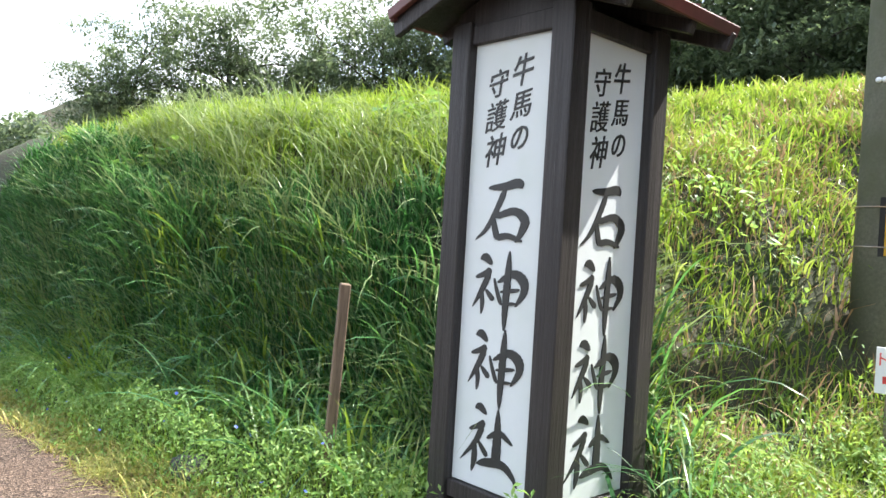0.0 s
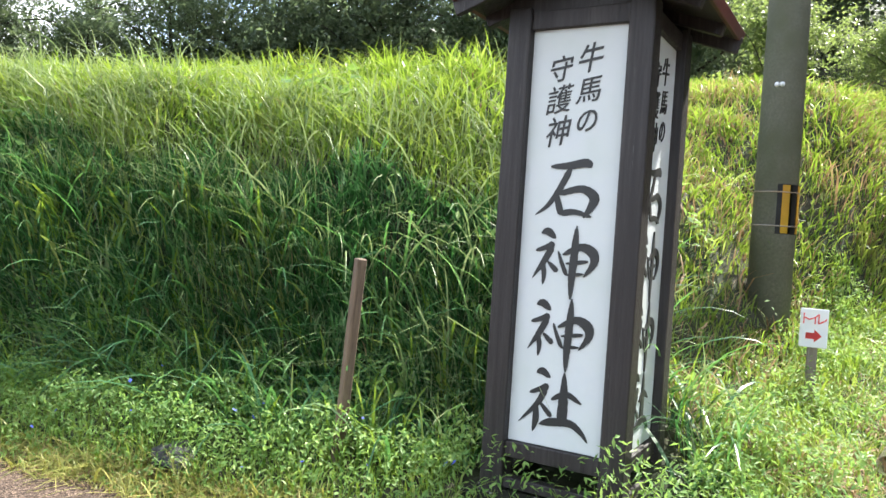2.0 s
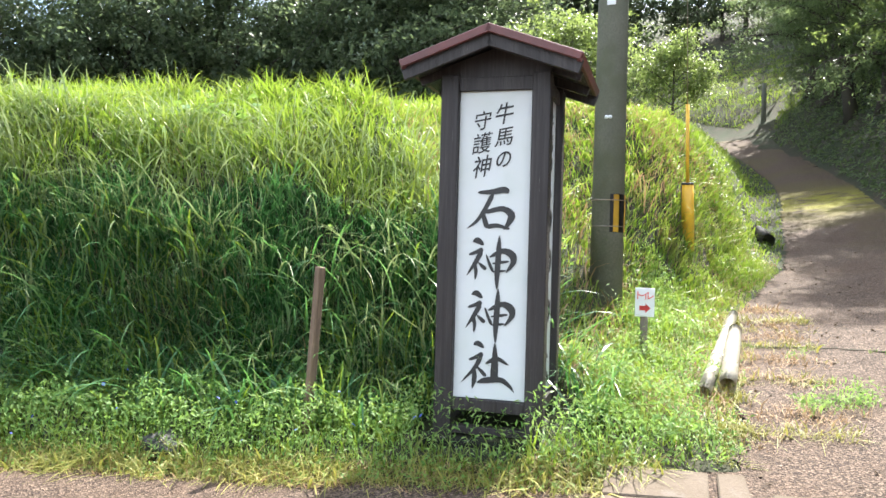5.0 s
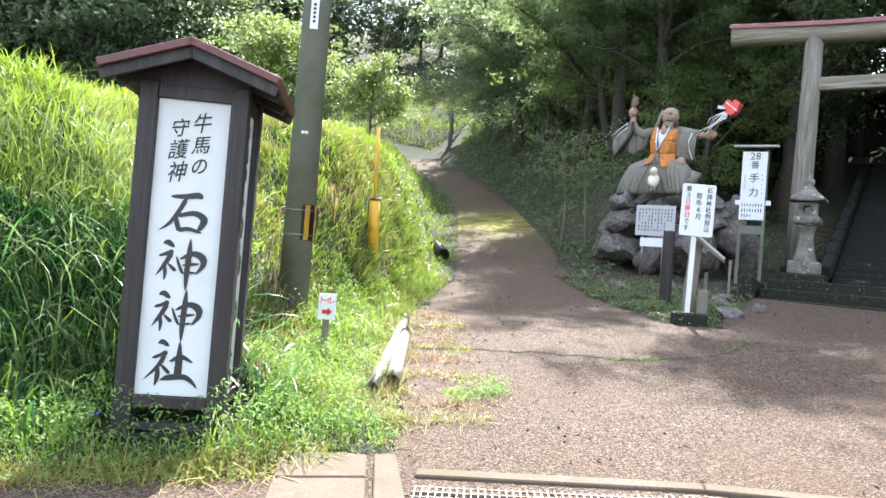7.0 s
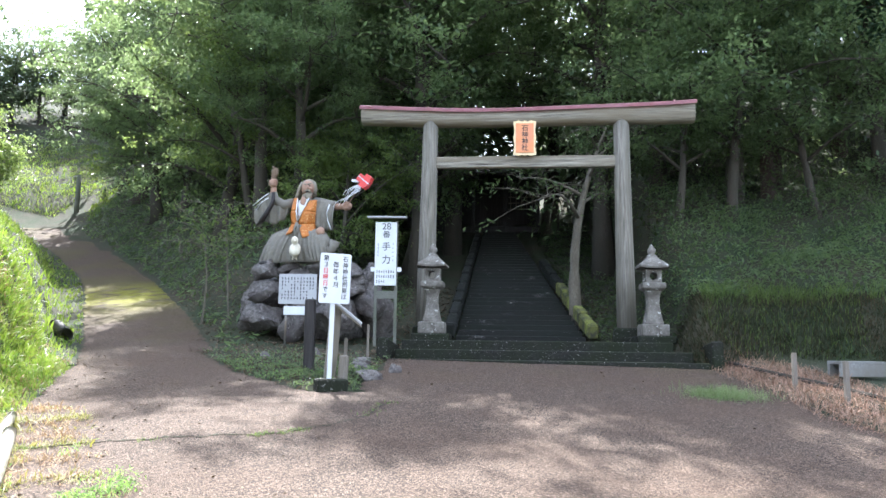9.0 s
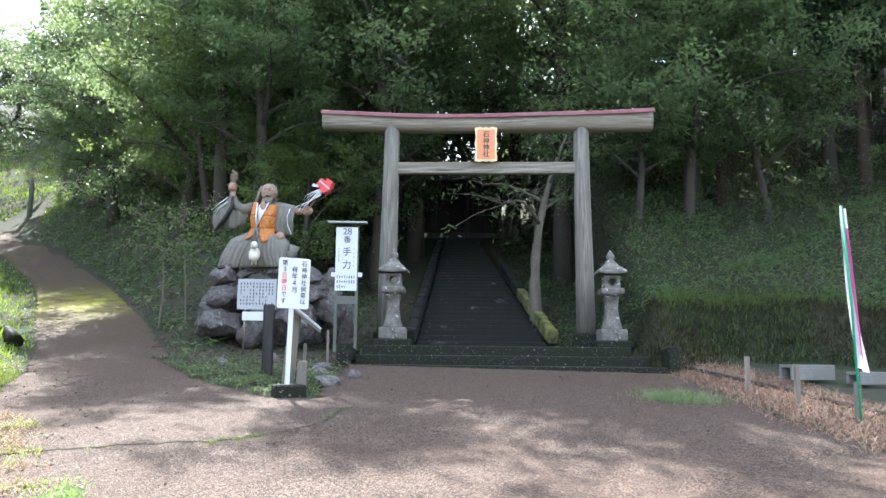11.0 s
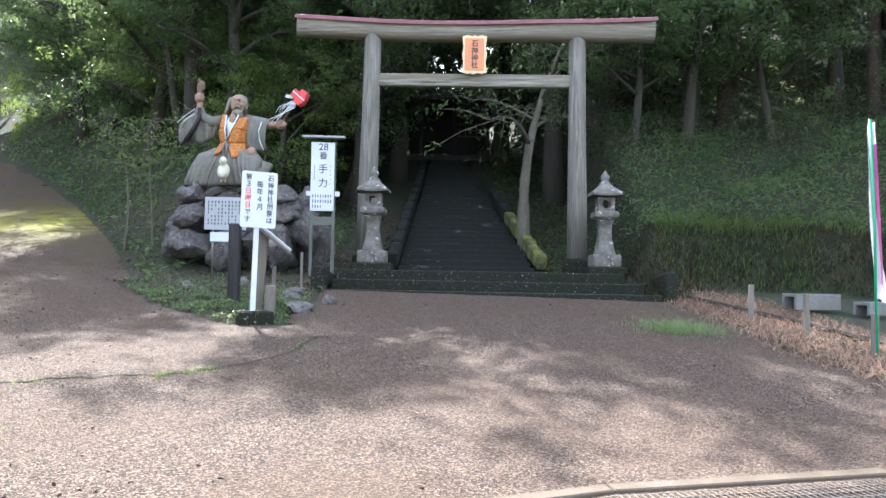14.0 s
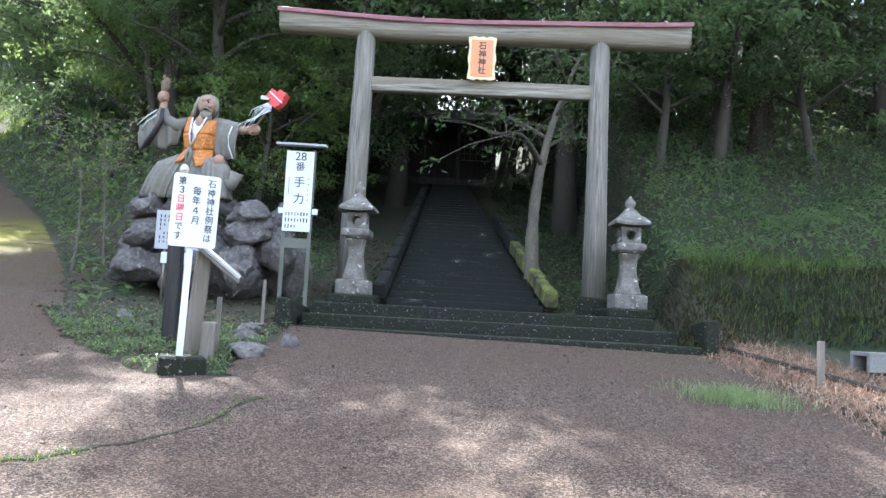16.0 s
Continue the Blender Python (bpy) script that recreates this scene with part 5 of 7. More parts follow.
bird.matrix_world = pose(12.2, 5.42, 3.40, 0, 0, -70)
tagged(bird, "cream painted carved bird before the statue", "figurine")

# ---- signs and posts on the island ----
def festival_sign():
    x, y = 7.1, 2.56
    z = land(x, y)
    turn = math.degrees(math.atan2(2.385 - 2.747, 7.229 - 7.007))
    th = thing("festival_sign", pose(x, y, z, 0, 1.0, turn), "white notice board with black and red lettering on a post", "notice board")
    part("footing", box(bmesh.new(), (0.42, 0.36, 0.2), (0.02, 0.05, 0.05), bevel=0.02), M_STEP, th, "mossy concrete footing")
    part("post", box(bmesh.new(), (0.062, 0.05, 1.75), (-0.01, 0.04, 1.0), bevel=0.004), M_WHITE, th)
    zc, w, h = 2.49 - z, 0.435, 0.70
    bm = box(bmesh.new(), (w, 0.02, h), (0, 0, zc))
    bmesh.ops.bevel(bm, geom=[e for e in bm.edges if abs(e.verts[0].co.x - e.verts[1].co.x) < 1e-4 and abs(e.verts[0].co.z - e.verts[1].co.z) < 1e-4], offset=0.03, segments=4, affect="EDGES", profile=0.5)
    board = part("board", bm, M_WHITE, th)
    top = zc + h / 2
    cols = [(0.135, "石神神社例祭は", M_INK, 0.075, 0.088, 0.08), (0.005, "毎年４月", M_INK, 0.155, 0.095, 0.085)]
    for cx, text, mt, off, pitch, size in cols:
        write(board, [(c, cx, top - off - pitch * k, size, 0.006, 1.05) for k, c in enumerate(text)], mt, -0.0125)
    for k, c in enumerate("第３日曜日です"):
        write(board, [(c, -0.135, top - 0.07 - 0.088 * k, 0.08, 0.008, 1.05)], M_RED if 2 <= k <= 4 else M_INK, -0.0125)


festival_sign()


def tall_notice():
    x, y = 11.9, 3.27
    z = land(x, y)
    th = thing("tall_notice", pose(x, y, z, 0, 0, -79), "tall white lettered notice with a small roof on two grey legs", "notice board")
    for sx in (-1, 1):
        part("leg", box(bmesh.new(), (0.06, 0.06, 4.12 - z), (sx * 0.205, 0.02, (4.12 - z) / 2), bevel=0.004), M_POLE, th)
    zc, hh = 3.44 - z, 1.30
    board = part("board", box(bmesh.new(), (0.44, 0.03, hh), (-0.01, -0.03, zc), bevel=0.003), M_WHITE, th)
    part("shelf", box(bmesh.new(), (0.36, 0.03, 0.16), (0, 0, 2.60 - z), bevel=0.003), M_POLE, th)
    part("roof", box(bmesh.new(), (0.80, 0.22, 0.035), (0, 0, 4.20 - z), (4, 0, 0), 0.004), M_NOTICE, th)
    for sx in (-1, 1):
        part("bracket", box(bmesh.new(), (0.09, 0.03, 0.09), (sx * 0.27, 0, 3.12 - z), bevel=0.003), M_WHITE, th)
    top = zc + hh / 2
    write(board, [("28", 0, top - 0.085, 0.19, 0.0, 1.0), ("番", 0, top - 0.25, 0.155, 0.004, 1.0), ("手", 0, top - 0.50, 0.185, 0.004, 1.0), ("力", 0, top - 0.77, 0.185, 0.004, 1.0)], M_INK, -0.0475)
    rnd = random.Random(3)
    for r in range(3):  # small print, too fine to read
        for k in range(8 if r < 2 else 4):
            part("small_print", box(bmesh.new(), (0.013 + 0.008 * rnd.random(), 0.004, 0.04 + 0.03 * rnd.random()), (-0.18 + 0.048 * k, -0.0475, top - 1.02 - 0.10 * r)), M_INK, board)
    for k in range(8):
        part("small_print", box(bmesh.new(), (0.012, 0.004, 0.022), (-0.165, -0.0475, top - 0.45 - 0.035 * k)), M_INK, board)
        if k < 5:
            part("small_print", box(bmesh.new(), (0.014, 0.004, 0.02), (0.14, -0.0475, top - 0.45 - 0.085 * k)), M_INK, board)


tall_notice()


def information_board():
    x, y = 11.2, 4.88
    z = land(x, y)
    th = thing("information_board", pose(x, y, z, 0, 0, -80), "grey information board with faint columns of writing on two legs", "notice board")
    board = part("board", box(bmesh.new(), (0.76, 0.03, 0.60), (0, 0, 2.67 - z), bevel=0.004), M_NOTICE, th)
    part("lower_plate", box(bmesh.new(), (0.44, 0.03, 0.17), (-0.05, 0.002, 2.24 - z), bevel=0.004), M_WHITE, th)
    for sx in (-1, 1):
        part("leg", tube(bmesh.new(), [(sx * 0.2 - 0.03, 0.03, -0.05), (sx * 0.2 - 0.03, 0.03, 2.6 - z)], 0.02, 8), M_STEEL, th)
    rnd = random.Random(5)
    for k in range(11):
        for r in range(7):
            if rnd.random() < 0.85:
                part("small_print", box(bmesh.new(), (0.018, 0.004, 0.05 * (0.6 + 0.4 * rnd.random())), (-0.31 + 0.062 * k, -0.017, 2.67 - z + 0.21 - 0.066 * r)), M_BLACK, board)


information_board()


def wood_post(x, y, top, size, label, lean=(0, 0), mat=M_GREYWOOD, name="wooden_post"):
    z = land(x, y) - 0.1
    th = thing(name, pose(x, y, z, lean[0], lean[1], 15), label, "post", "posts on the island")
    bm = box(bmesh.new(), (size, size * 0.85, top - z), (0, 0, (top - z) / 2))
    bmesh.ops.bevel(bm, geom=bm.edges[:], offset=size * 0.12, segments=2, affect="EDGES", profile=0.5)
    part("shaft", bm, mat, th)


wood_post(8.64, 3.52, 2.30, 0.19, "thick dark weathered wooden post among weeds", (0, -2), M_DARKWOOD)
wood_post(7.75, 2.62, 1.42, 0.16, "short grey weathered wooden post by the notice", (2, 3))
wood_post(8.3, 2.78, 1.68, 0.06, "thin grey wooden stake", (0, 2))
wood_post(10.34, 3.10, 1.95, 0.05, "thin pale wooden stake by the steps", (0, 1))
x, y = 7.95, 2.86
lec = thing("leaning_signboard", pose(x, y, land(x, y) - 0.05, 0, 0, -62), "weathered wooden signboard with a slanted lettered top", "signboard")
part("post", box(bmesh.new(), (0.17, 0.12, 1.15), (0, 0, 0.57), (0, 4, 0), 0.015), M_GREYWOOD, lec)
top = part("slanted_top", box(bmesh.new(), (0.62, 0.30, 0.035), (0.17, -0.05, 1.08), (8, 38, 0), 0.006), M_NOTICE, lec)
part("top_frame", box(bmesh.new(), (0.66, 0.33, 0.03), (0.15, -0.04, 1.05), (8, 38, 0), 0.006), M_GREYWOOD, lec)

ISLE_STONES = [(8.35, 2.40, 0.36, 0.24, 0.14), (9.0, 2.75, 0.2, 0.16, 0.1), (9.3, 2.85, 0.18, 0.14, 0.1), (9.6, 2.95, 0.2, 0.15, 0.11), (9.9, 3.05, 0.17, 0.14, 0.09), (8.95, 2.2, 0.13, 0.12, 0.1), (10.5, 4.2, 0.2, 0.16, 0.1), (9.9, 4.9, 0.12, 0.1, 0.07)]
for i, (x, y, a, b, c) in enumerate(ISLE_STONES):
    ob = boulder((x, y, land(x, y) + c * 0.15), (a, b, c), (5 * i, 3 * i, 41 * i), 20.0 + i)
    tagged(ob, "grey edging stone half sunk in weeds", "stone", "edging stones")

# a plain black lump low in the verge
ob = boulder((-1.85, 4.5, land(-1.85, 4.5) + 0.01), (0.15, 0.16, 0.11), (10, 5, 30), 41.0)
ob.data.materials[0] = M_BLACK
tagged(ob, "rough black lump half hidden in verge weeds", "lump", "black lump")

# ---- the right-hand border: pegs, banner, concrete blocks ----
for x, y, top in ((9.5, -3.88, 1.55), (8.45, -4.30, 1.45)):
    wood_post(x, y, top, 0.07, "grey weathered wooden peg in dry straw", (1, 2), M_GREYWOOD, "peg")
x, y = 7.43, -4.74
z = land(x, y)
ban = thing("banner", pose(x, y, z, 0, 0, -60), "pink and white cloth banner on a green plastic pole", "banner")
part("holder", box(bmesh.new(), (0.07, 0.06, 0.55), (0, 0.03, 0.2), (0, 2, 0), 0.006), M_GREYWOOD, ban)
part("pole", tube(bmesh.new(), [(0, 0, 0), (-0.03, 0, 1.4), (-0.10, 0, 3.46 - z)], 0.017, 10), M_GREENTUBE, ban)
for nm, x0, x1, mt, yy in (("cloth", 0.0, 0.30, M_CLOTH, 0.0), ("cloth_print", 0.05, 0.20, M_PINK, -0.012)):
    bm = bmesh.new()
    rows = []
    zt, zb = 3.42 - z, 1.42 - z
    for i in range(25):
        u = i / 24
        zz = zt + (zb - zt) * u
        if nm == "cloth_print" and not 0.12 < u < 0.93:
            continue
        narrow = 0.10 + 0.62 * u ** 1.3
        rows.append([bm.verts.new((-0.10 + 0.08 * u + (x0 + (x1 - x0) * j / 8) * narrow, yy + 0.045 * math.sin(6 * j / 8 + 3.5 * u), zz - 0.06 * u * j / 8)) for j in range(9)])
    for r0, r1 in zip(rows, rows[1:]):
        for j in range(8):
            bm.faces.new((r0[j], r0[j + 1], r1[j + 1], r1[j]))
    bmesh.ops.solidify(bm, geom=bm.faces[:], thickness=0.004)
    part(nm, bm, mt, ban, "white cloth" if nm == "cloth" else "magenta printed band", True)
for x, y, l, hh in ((10.98, -5.15, 0.85, 0.25), (10.72, -5.98, 0.5, 0.2)):
    th = thing("concrete_channel", pose(x, y, land(x, y) + 0.02, 0, 0, -66), "hollow grey concrete channel block in the weeds", "concrete block", "concrete channel blocks")
    bm = bmesh.new()
    w = 0.32
    box(bm, (l, w, 0.05), (0, 0, hh - 0.025), bevel=0.006)
    for sy in (-1, 1):
        box(bm, (l, 0.05, hh - 0.05), (0, sy * (w / 2 - 0.025), (hh - 0.05) / 2), bevel=0.006)
    part("shell", bm, M_BLOCK, th)


bm = bmesh.new()
run = [Vector((x, y, land(x, y) + 0.03)) for x, y in ((11.9, -3.3), (10.66, -3.9), (9.6, -4.42), (8.5, -4.9), (7.4, -5.35), (6.2, -6.2))]
tube(bm, [p - run[0] for p in run], [0.040, 0.036, 0.042, 0.034, 0.038, 0.03], 9)
log = part("edging_log", bm, M_BARK, smooth=True)
log.location = run[0]
tagged(log, "long weathered log edging the dry straw border", "log")

# ---- cables and a far pole ----
def cable(a, b, sag, label="thin dark overhead cable"):
    a, b = Vector(a), Vector(b)
    pts = [a.lerp(b, k / 16) - Vector((0, 0, sag * 4 * (k / 16) * (1 - k / 16))) for k in range(17)]
    th = part("cable", tube(bmesh.new(), [p - a for p in pts], 0.012, 5), M_BLACK)
    th.location = a
    tagged(th, label, "cable", "overhead cables")


PT = Vector((2.47, 5.13, land(2.47, 5.13) + 8.6))
for dz, dx in ((0, 0), (-0.35, 0.15)):
    cable(PT + Vector((0, dx, dz)), (-34, 18, 9.2 + dz), 0.5)
    cable(PT + Vector((0.2, dx, dz)), (9.5, 44, 11 + dz), 1.0)
cable((12, -18, 9.5), (24, -4, 14), 0.6)
x, y = 35.5, 29.9
fp = thing("far_post", pose(x, y, land(x, y)), "grey post beside the bend of the path", "post")
part("shaft", tube(bmesh.new(), [(0, 0, 0), (0, 0, 2.7)], [0.15, 0.13], 10), M_POLE, fp)
x, y = -3.3, 60.0
fp = thing("far_pole", pose(x, y, land(x, y)), "slim grey pole standing beyond the meadow", "utility pole")
part("shaft", tube(bmesh.new(), [(0, 0, 0), (0, 0, 14)], [0.2, 0.15], 10), M_POLE, fp)


# ---- plants ----
RNG = np.random.default_rng(11)


def blades(x, y, z, height, width, bend, mat, name, droop=1.0, slope=None):
    """Grass blades: a base, a middle and a tip each, bending over."""
    n = len(x)
    a = RNG.uniform(0, 2 * np.pi, n)
    d = np.stack([np.cos(a), np.sin(a)], -1)
    if slope is not None:
        d = d + slope
        d /= np.maximum(np.hypot(d[:, 0], d[:, 1]), 1e-3)[:, None]
    side = np.stack([-d[:, 1], d[:, 0]], -1)
    turn = RNG.uniform(-0.9, 0.9, n)
    side = side * np.cos(turn)[:, None] + d * np.sin(turn)[:, None]
    b = RNG.uniform(0.15, 1.0, n) * bend
    v = np.zeros((n, 7, 3))
    p = np.stack([x, y, z], -1)
    for k, (u, w) in enumerate(((0.0, 0.8), (0.45, 1.0), (0.78, 0.62))):
        out = (b * height * u * u)[:, None]
        up = height * (u - 0.43 * droop * b * u ** 2.2)
        c = p + np.concatenate([d * out, up[:, None]], -1)
        off = np.concatenate([side * (width * w / 2)[:, None], np.zeros((n, 1))], -1)
        v[:, 2 * k], v[:, 2 * k + 1] = c - off, c + off
    v[:, 6] = p + np.concatenate([d * (b * height)[:, None], (height * (1 - 0.43 * droop * b))[:, None]], -1)
    i = (np.arange(n) * 7)[:, None]
    quads = np.concatenate([i + [0, 1, 3, 2], i + [2, 3, 5, 4]])
    tris = i + [4, 5, 6]
    return new(name, mesh_of(name, v.reshape(-1, 3), [quads, tris], mat, True))


def leaf_mesh(p, size, mat, name, flat=0.5, ratio=0.5):
    """Pointed leaves, one folded diamond each, around the places p."""
    n = len(p)
    a = RNG.uniform(0, 2 * np.pi, n)
    tilt = RNG.normal(0, 1 - flat, n) - 0.25
    d = np.stack([np.cos(a) * np.cos(tilt), np.sin(a) * np.cos(tilt), np.sin(tilt)], -1)
    s = np.stack([-np.sin(a), np.cos(a), RNG.normal(0, 0.5, n)], -1)
    s /= np.linalg.norm(s, axis=1)[:, None]
    L = size * RNG.uniform(0.6, 1.25, n)
    v = np.zeros((n, 4, 3))
    v[:, 0] = p
    v[:, 1] = p + d * (L * 0.5)[:, None] + s * (L * ratio / 2)[:, None]
    v[:, 2] = p + d * L[:, None] - np.array([0, 0, 1]) * (0.15 * L)[:, None]
    v[:, 3] = p + d * (L * 0.5)[:, None] - s * (L * ratio / 2)[:, None]
    i = (np.arange(n) * 4)[:, None]
    return mesh_of(name, v.reshape(-1, 3), np.concatenate([i + [0, 1, 2], i + [0, 2, 3]]), mat)


def scatter(n, x0, x1, y0, y1):
    return RNG.uniform(x0, x1, n), RNG.uniform(y0, y1, n)


def downhill(x, y):
    e = 0.15
    z = land_z(x, y)
    g = np.stack([z - land_z(x + e, y), z - land_z(x, y + e)], -1) / e
    return np.clip(g, -1.5, 1.5)


def meadow(name, n, area, dens, h, w, bend, mat, label, cat="grass", droop=1.0):
    x, y = scatter(n, *area)
    d = signed(x, y, BANK_EDGE)
    keep = RNG.uniform(0, 1, n) < dens(x, y, d)
    x, y, d = x[keep], y[keep], d[keep]
    clump = 0.75 + 0.35 * wave(x, y, 0.35, 2.0) + 0.2 * wave(x, y, 0.13, 5.0)
    hh = h(x, y, d) * RNG.uniform(0.45, 1.2, len(x)) * clump
    ob = blades(x, y, land_z(x, y) - 0.04, hh, w * np.interp(np.hypot(x + 1, y), [4, 9, 16], [0.9, 1.5, 2.2]) * RNG.uniform(0.5, 1.2, len(x)) * np.where(RNG.uniform(0, 1, len(x)) < 0.2, 1.9, 1.0), bend, mat, name, droop, downhill(x, y) * 0.45)
    return tagged(ob, label, cat, kind="stuff")


clear = lambda x, y: (np.hypot(x - 0.15, y - 3.48) > 0.56) & (np.hypot(x - 2.47, y - 5.13) > 0.17)
# where sun falls on the bank: picks sunlit-toned or shade-toned blades
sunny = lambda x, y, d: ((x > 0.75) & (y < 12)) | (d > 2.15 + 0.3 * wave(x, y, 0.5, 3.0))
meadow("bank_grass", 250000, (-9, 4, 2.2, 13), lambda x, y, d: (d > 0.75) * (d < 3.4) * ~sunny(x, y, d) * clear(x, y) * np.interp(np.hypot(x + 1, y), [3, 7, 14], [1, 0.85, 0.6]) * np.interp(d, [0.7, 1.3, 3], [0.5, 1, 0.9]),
       lambda x, y, d: np.interp(d, [0.7, 1.2, 2.2, 3.4], [0.42, 0.52, 0.56, 0.5]), 0.0125, 1.35, M_SHADEGRASS, "long grass in a shaded green tone hanging down the roadside bank")
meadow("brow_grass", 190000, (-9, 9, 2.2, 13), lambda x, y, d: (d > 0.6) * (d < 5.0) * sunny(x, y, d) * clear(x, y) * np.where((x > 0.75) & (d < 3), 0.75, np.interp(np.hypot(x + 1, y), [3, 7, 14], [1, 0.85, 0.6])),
       lambda x, y, d: np.where(x > 0.75, np.interp(d, [0.6, 3, 5], [0.24, 0.28, 0.42]), 0.5), 0.0105, 1.2, M_SUNGRASS, "yellow-green sunlit grass on the bank's brow and cut slope")
meadow("mown_straw", 60000, (0.6, 9, 2.2, 11), lambda x, y, d: (d > 0.1) * (d < 3.2) * clear(x, y) * np.clip(0.35 + 0.9 * wave(x, y, 0.6, 8.0), 0.05, 1),
       lambda x, y, d: 0.20 + 0 * x, 0.007, 2.0, M_STRAW, "dry mown straw lying on the cut slope", "straw", 1.3)
meadow("meadow_grass", 90000, (-24, 16, 6, 34), lambda x, y, d: (d > 4.6) * (d < 22) * np.interp(d, [4.6, 8, 22], [1, 0.75, 0.5]),
       lambda x, y, d: 0.42 + 0 * x, 0.014, 0.8, M_SUNGRASS, "tall sunlit meadow grass above the bank")
meadow("path_grass", 110000, (5, 46, 6.5, 44), lambda x, y, d: (d > 0.05) * (d < 4.6) * (x > 8.5),
       lambda x, y, d: np.interp(d, [0, 1, 4], [0.15, 0.34, 0.42]), 0.012, 0.9, M_SUNGRASS, "grass along the path's bank")
meadow("bend_grass", 60000, (30, 52, 20, 48), lambda x, y, d: (signed(x, y, HILL_EDGE) > 0) * (signed(x, y, HILL_EDGE) < 13) * ((y > 27) | (x > 41)) * 1.0,
       lambda x, y, d: 0.30 + 0 * x, 0.013, 0.9, M_SUNGRASS, "sunlit grass beyond the bend of the path")
meadow("tall_blades", 9000, (-6, 0.8, 3.2, 8), lambda x, y, d: (d > 0.55) * (d < 1.9) * clear(x, y) * (0.5 + 0.5 * (wave(x, y, 0.5, 7) > 0.2)),
       lambda x, y, d: 0.66 + 0 * x, 0.014, 1.2, M_SUNGRASS, "tall broad grass blades rising from the verge")
meadow("drooping_stalks", 26000, (-8, 1, 3.0, 11), lambda x, y, d: (d > 0.9) * (d < 3.0) * clear(x, y) * (0.25 + 0.75 * (wave(x, y, 0.6, 3) > 0.0)),
       lambda x, y, d: 0.80 + 0 * x, 0.009, 1.7, M_TUFT, "long pale drooping grass stalks on the brow of the bank", droop=1.05)
meadow("dry_blades", 20000, (-8, 7, 2.2, 10), lambda x, y, d: (d > 0.9) * (d < 4.0) * clear(x, y) * np.where(x > 0.9, 0.9, 0.15 + 0.25 * (wave(x, y, 0.9, 2) > 0.3)),
       lambda x, y, d: 0.40 + 0 * x, 0.008, 1.2, M_STRAW, "dry straw-coloured stalks among the grass", droop=1.4)
meadow("cut_straw", 190000, (-6, 5, 2.0, 8), lambda x, y, d: clear(x, y) * (d > -0.15) * (((d < 0.26) & (x < 0.2)) | (np.hypot((x - 1.5), (y - 3.35)) < 0.5) | (np.hypot(x - 2.3, y - 3.6) < 0.3) | (np.hypot(x - 2.75, y - 3.55) < 0.55)),
       lambda x, y, d: 0.13 + 0 * x, 0.006, 2.4, M_STRAW, "flattened dry cut grass at the verge", "straw", 1.6)
meadow("verge_grass", 170000, (-8, 8, 1.9, 11), lambda x, y, d: (d > 0.0) * (d < 1.0) * clear(x, y) * np.where(x < 0.9, np.interp(d, [0, 0.2, 0.6], [0.2, 0.8, 0.9]), 0.8),
       lambda x, y, d: np.interp(d, [0, 0.3, 1], [0.08, 0.26, 0.36]), 0.008, 1.1, M_SUNGRASS, "short mixed grass on the road verge")


meadow("edge_thatch", 90000, (-6, 0.5, 2.2, 8), lambda x, y, d: (d > -0.14) * (d < 0.28) * np.interp(d, [-0.14, 0.05, 0.28], [0.25, 1, 0.4]),
       lambda x, y, d: 0.24 + 0 * x, 0.008, 1.9, M_DRYGREEN, "yellowed low grass along the road's edge", droop=1.3)
meadow("drive_edge_grass", 60000, (0.9, 5.0, 2.0, 5.2), lambda x, y, d: (d > -0.75) * (d < 0.12) * np.clip(0.25 + 1.1 * wave(x, y, 0.28, 4.0) + 0.6 * d, 0, 1),
       lambda x, y, d: 0.19 + 0 * x, 0.007, 1.9, M_DRYGREEN, "thin dry grass creeping over the drive's edge", droop=1.3)
meadow("drive_edge_straw", 40000, (1.2, 5.0, 2.2, 5.4), lambda x, y, d: (d > -0.85) * (d < 0.1) * np.clip(0.1 + 1.2 * wave(x, y, 0.35, 9.0) + 0.5 * d, 0, 1),
       lambda x, y, d: 0.18 + 0 * x, 0.007, 2.0, M_STRAW, "dead straw scattered over the drive's edge", "straw", 1.5)


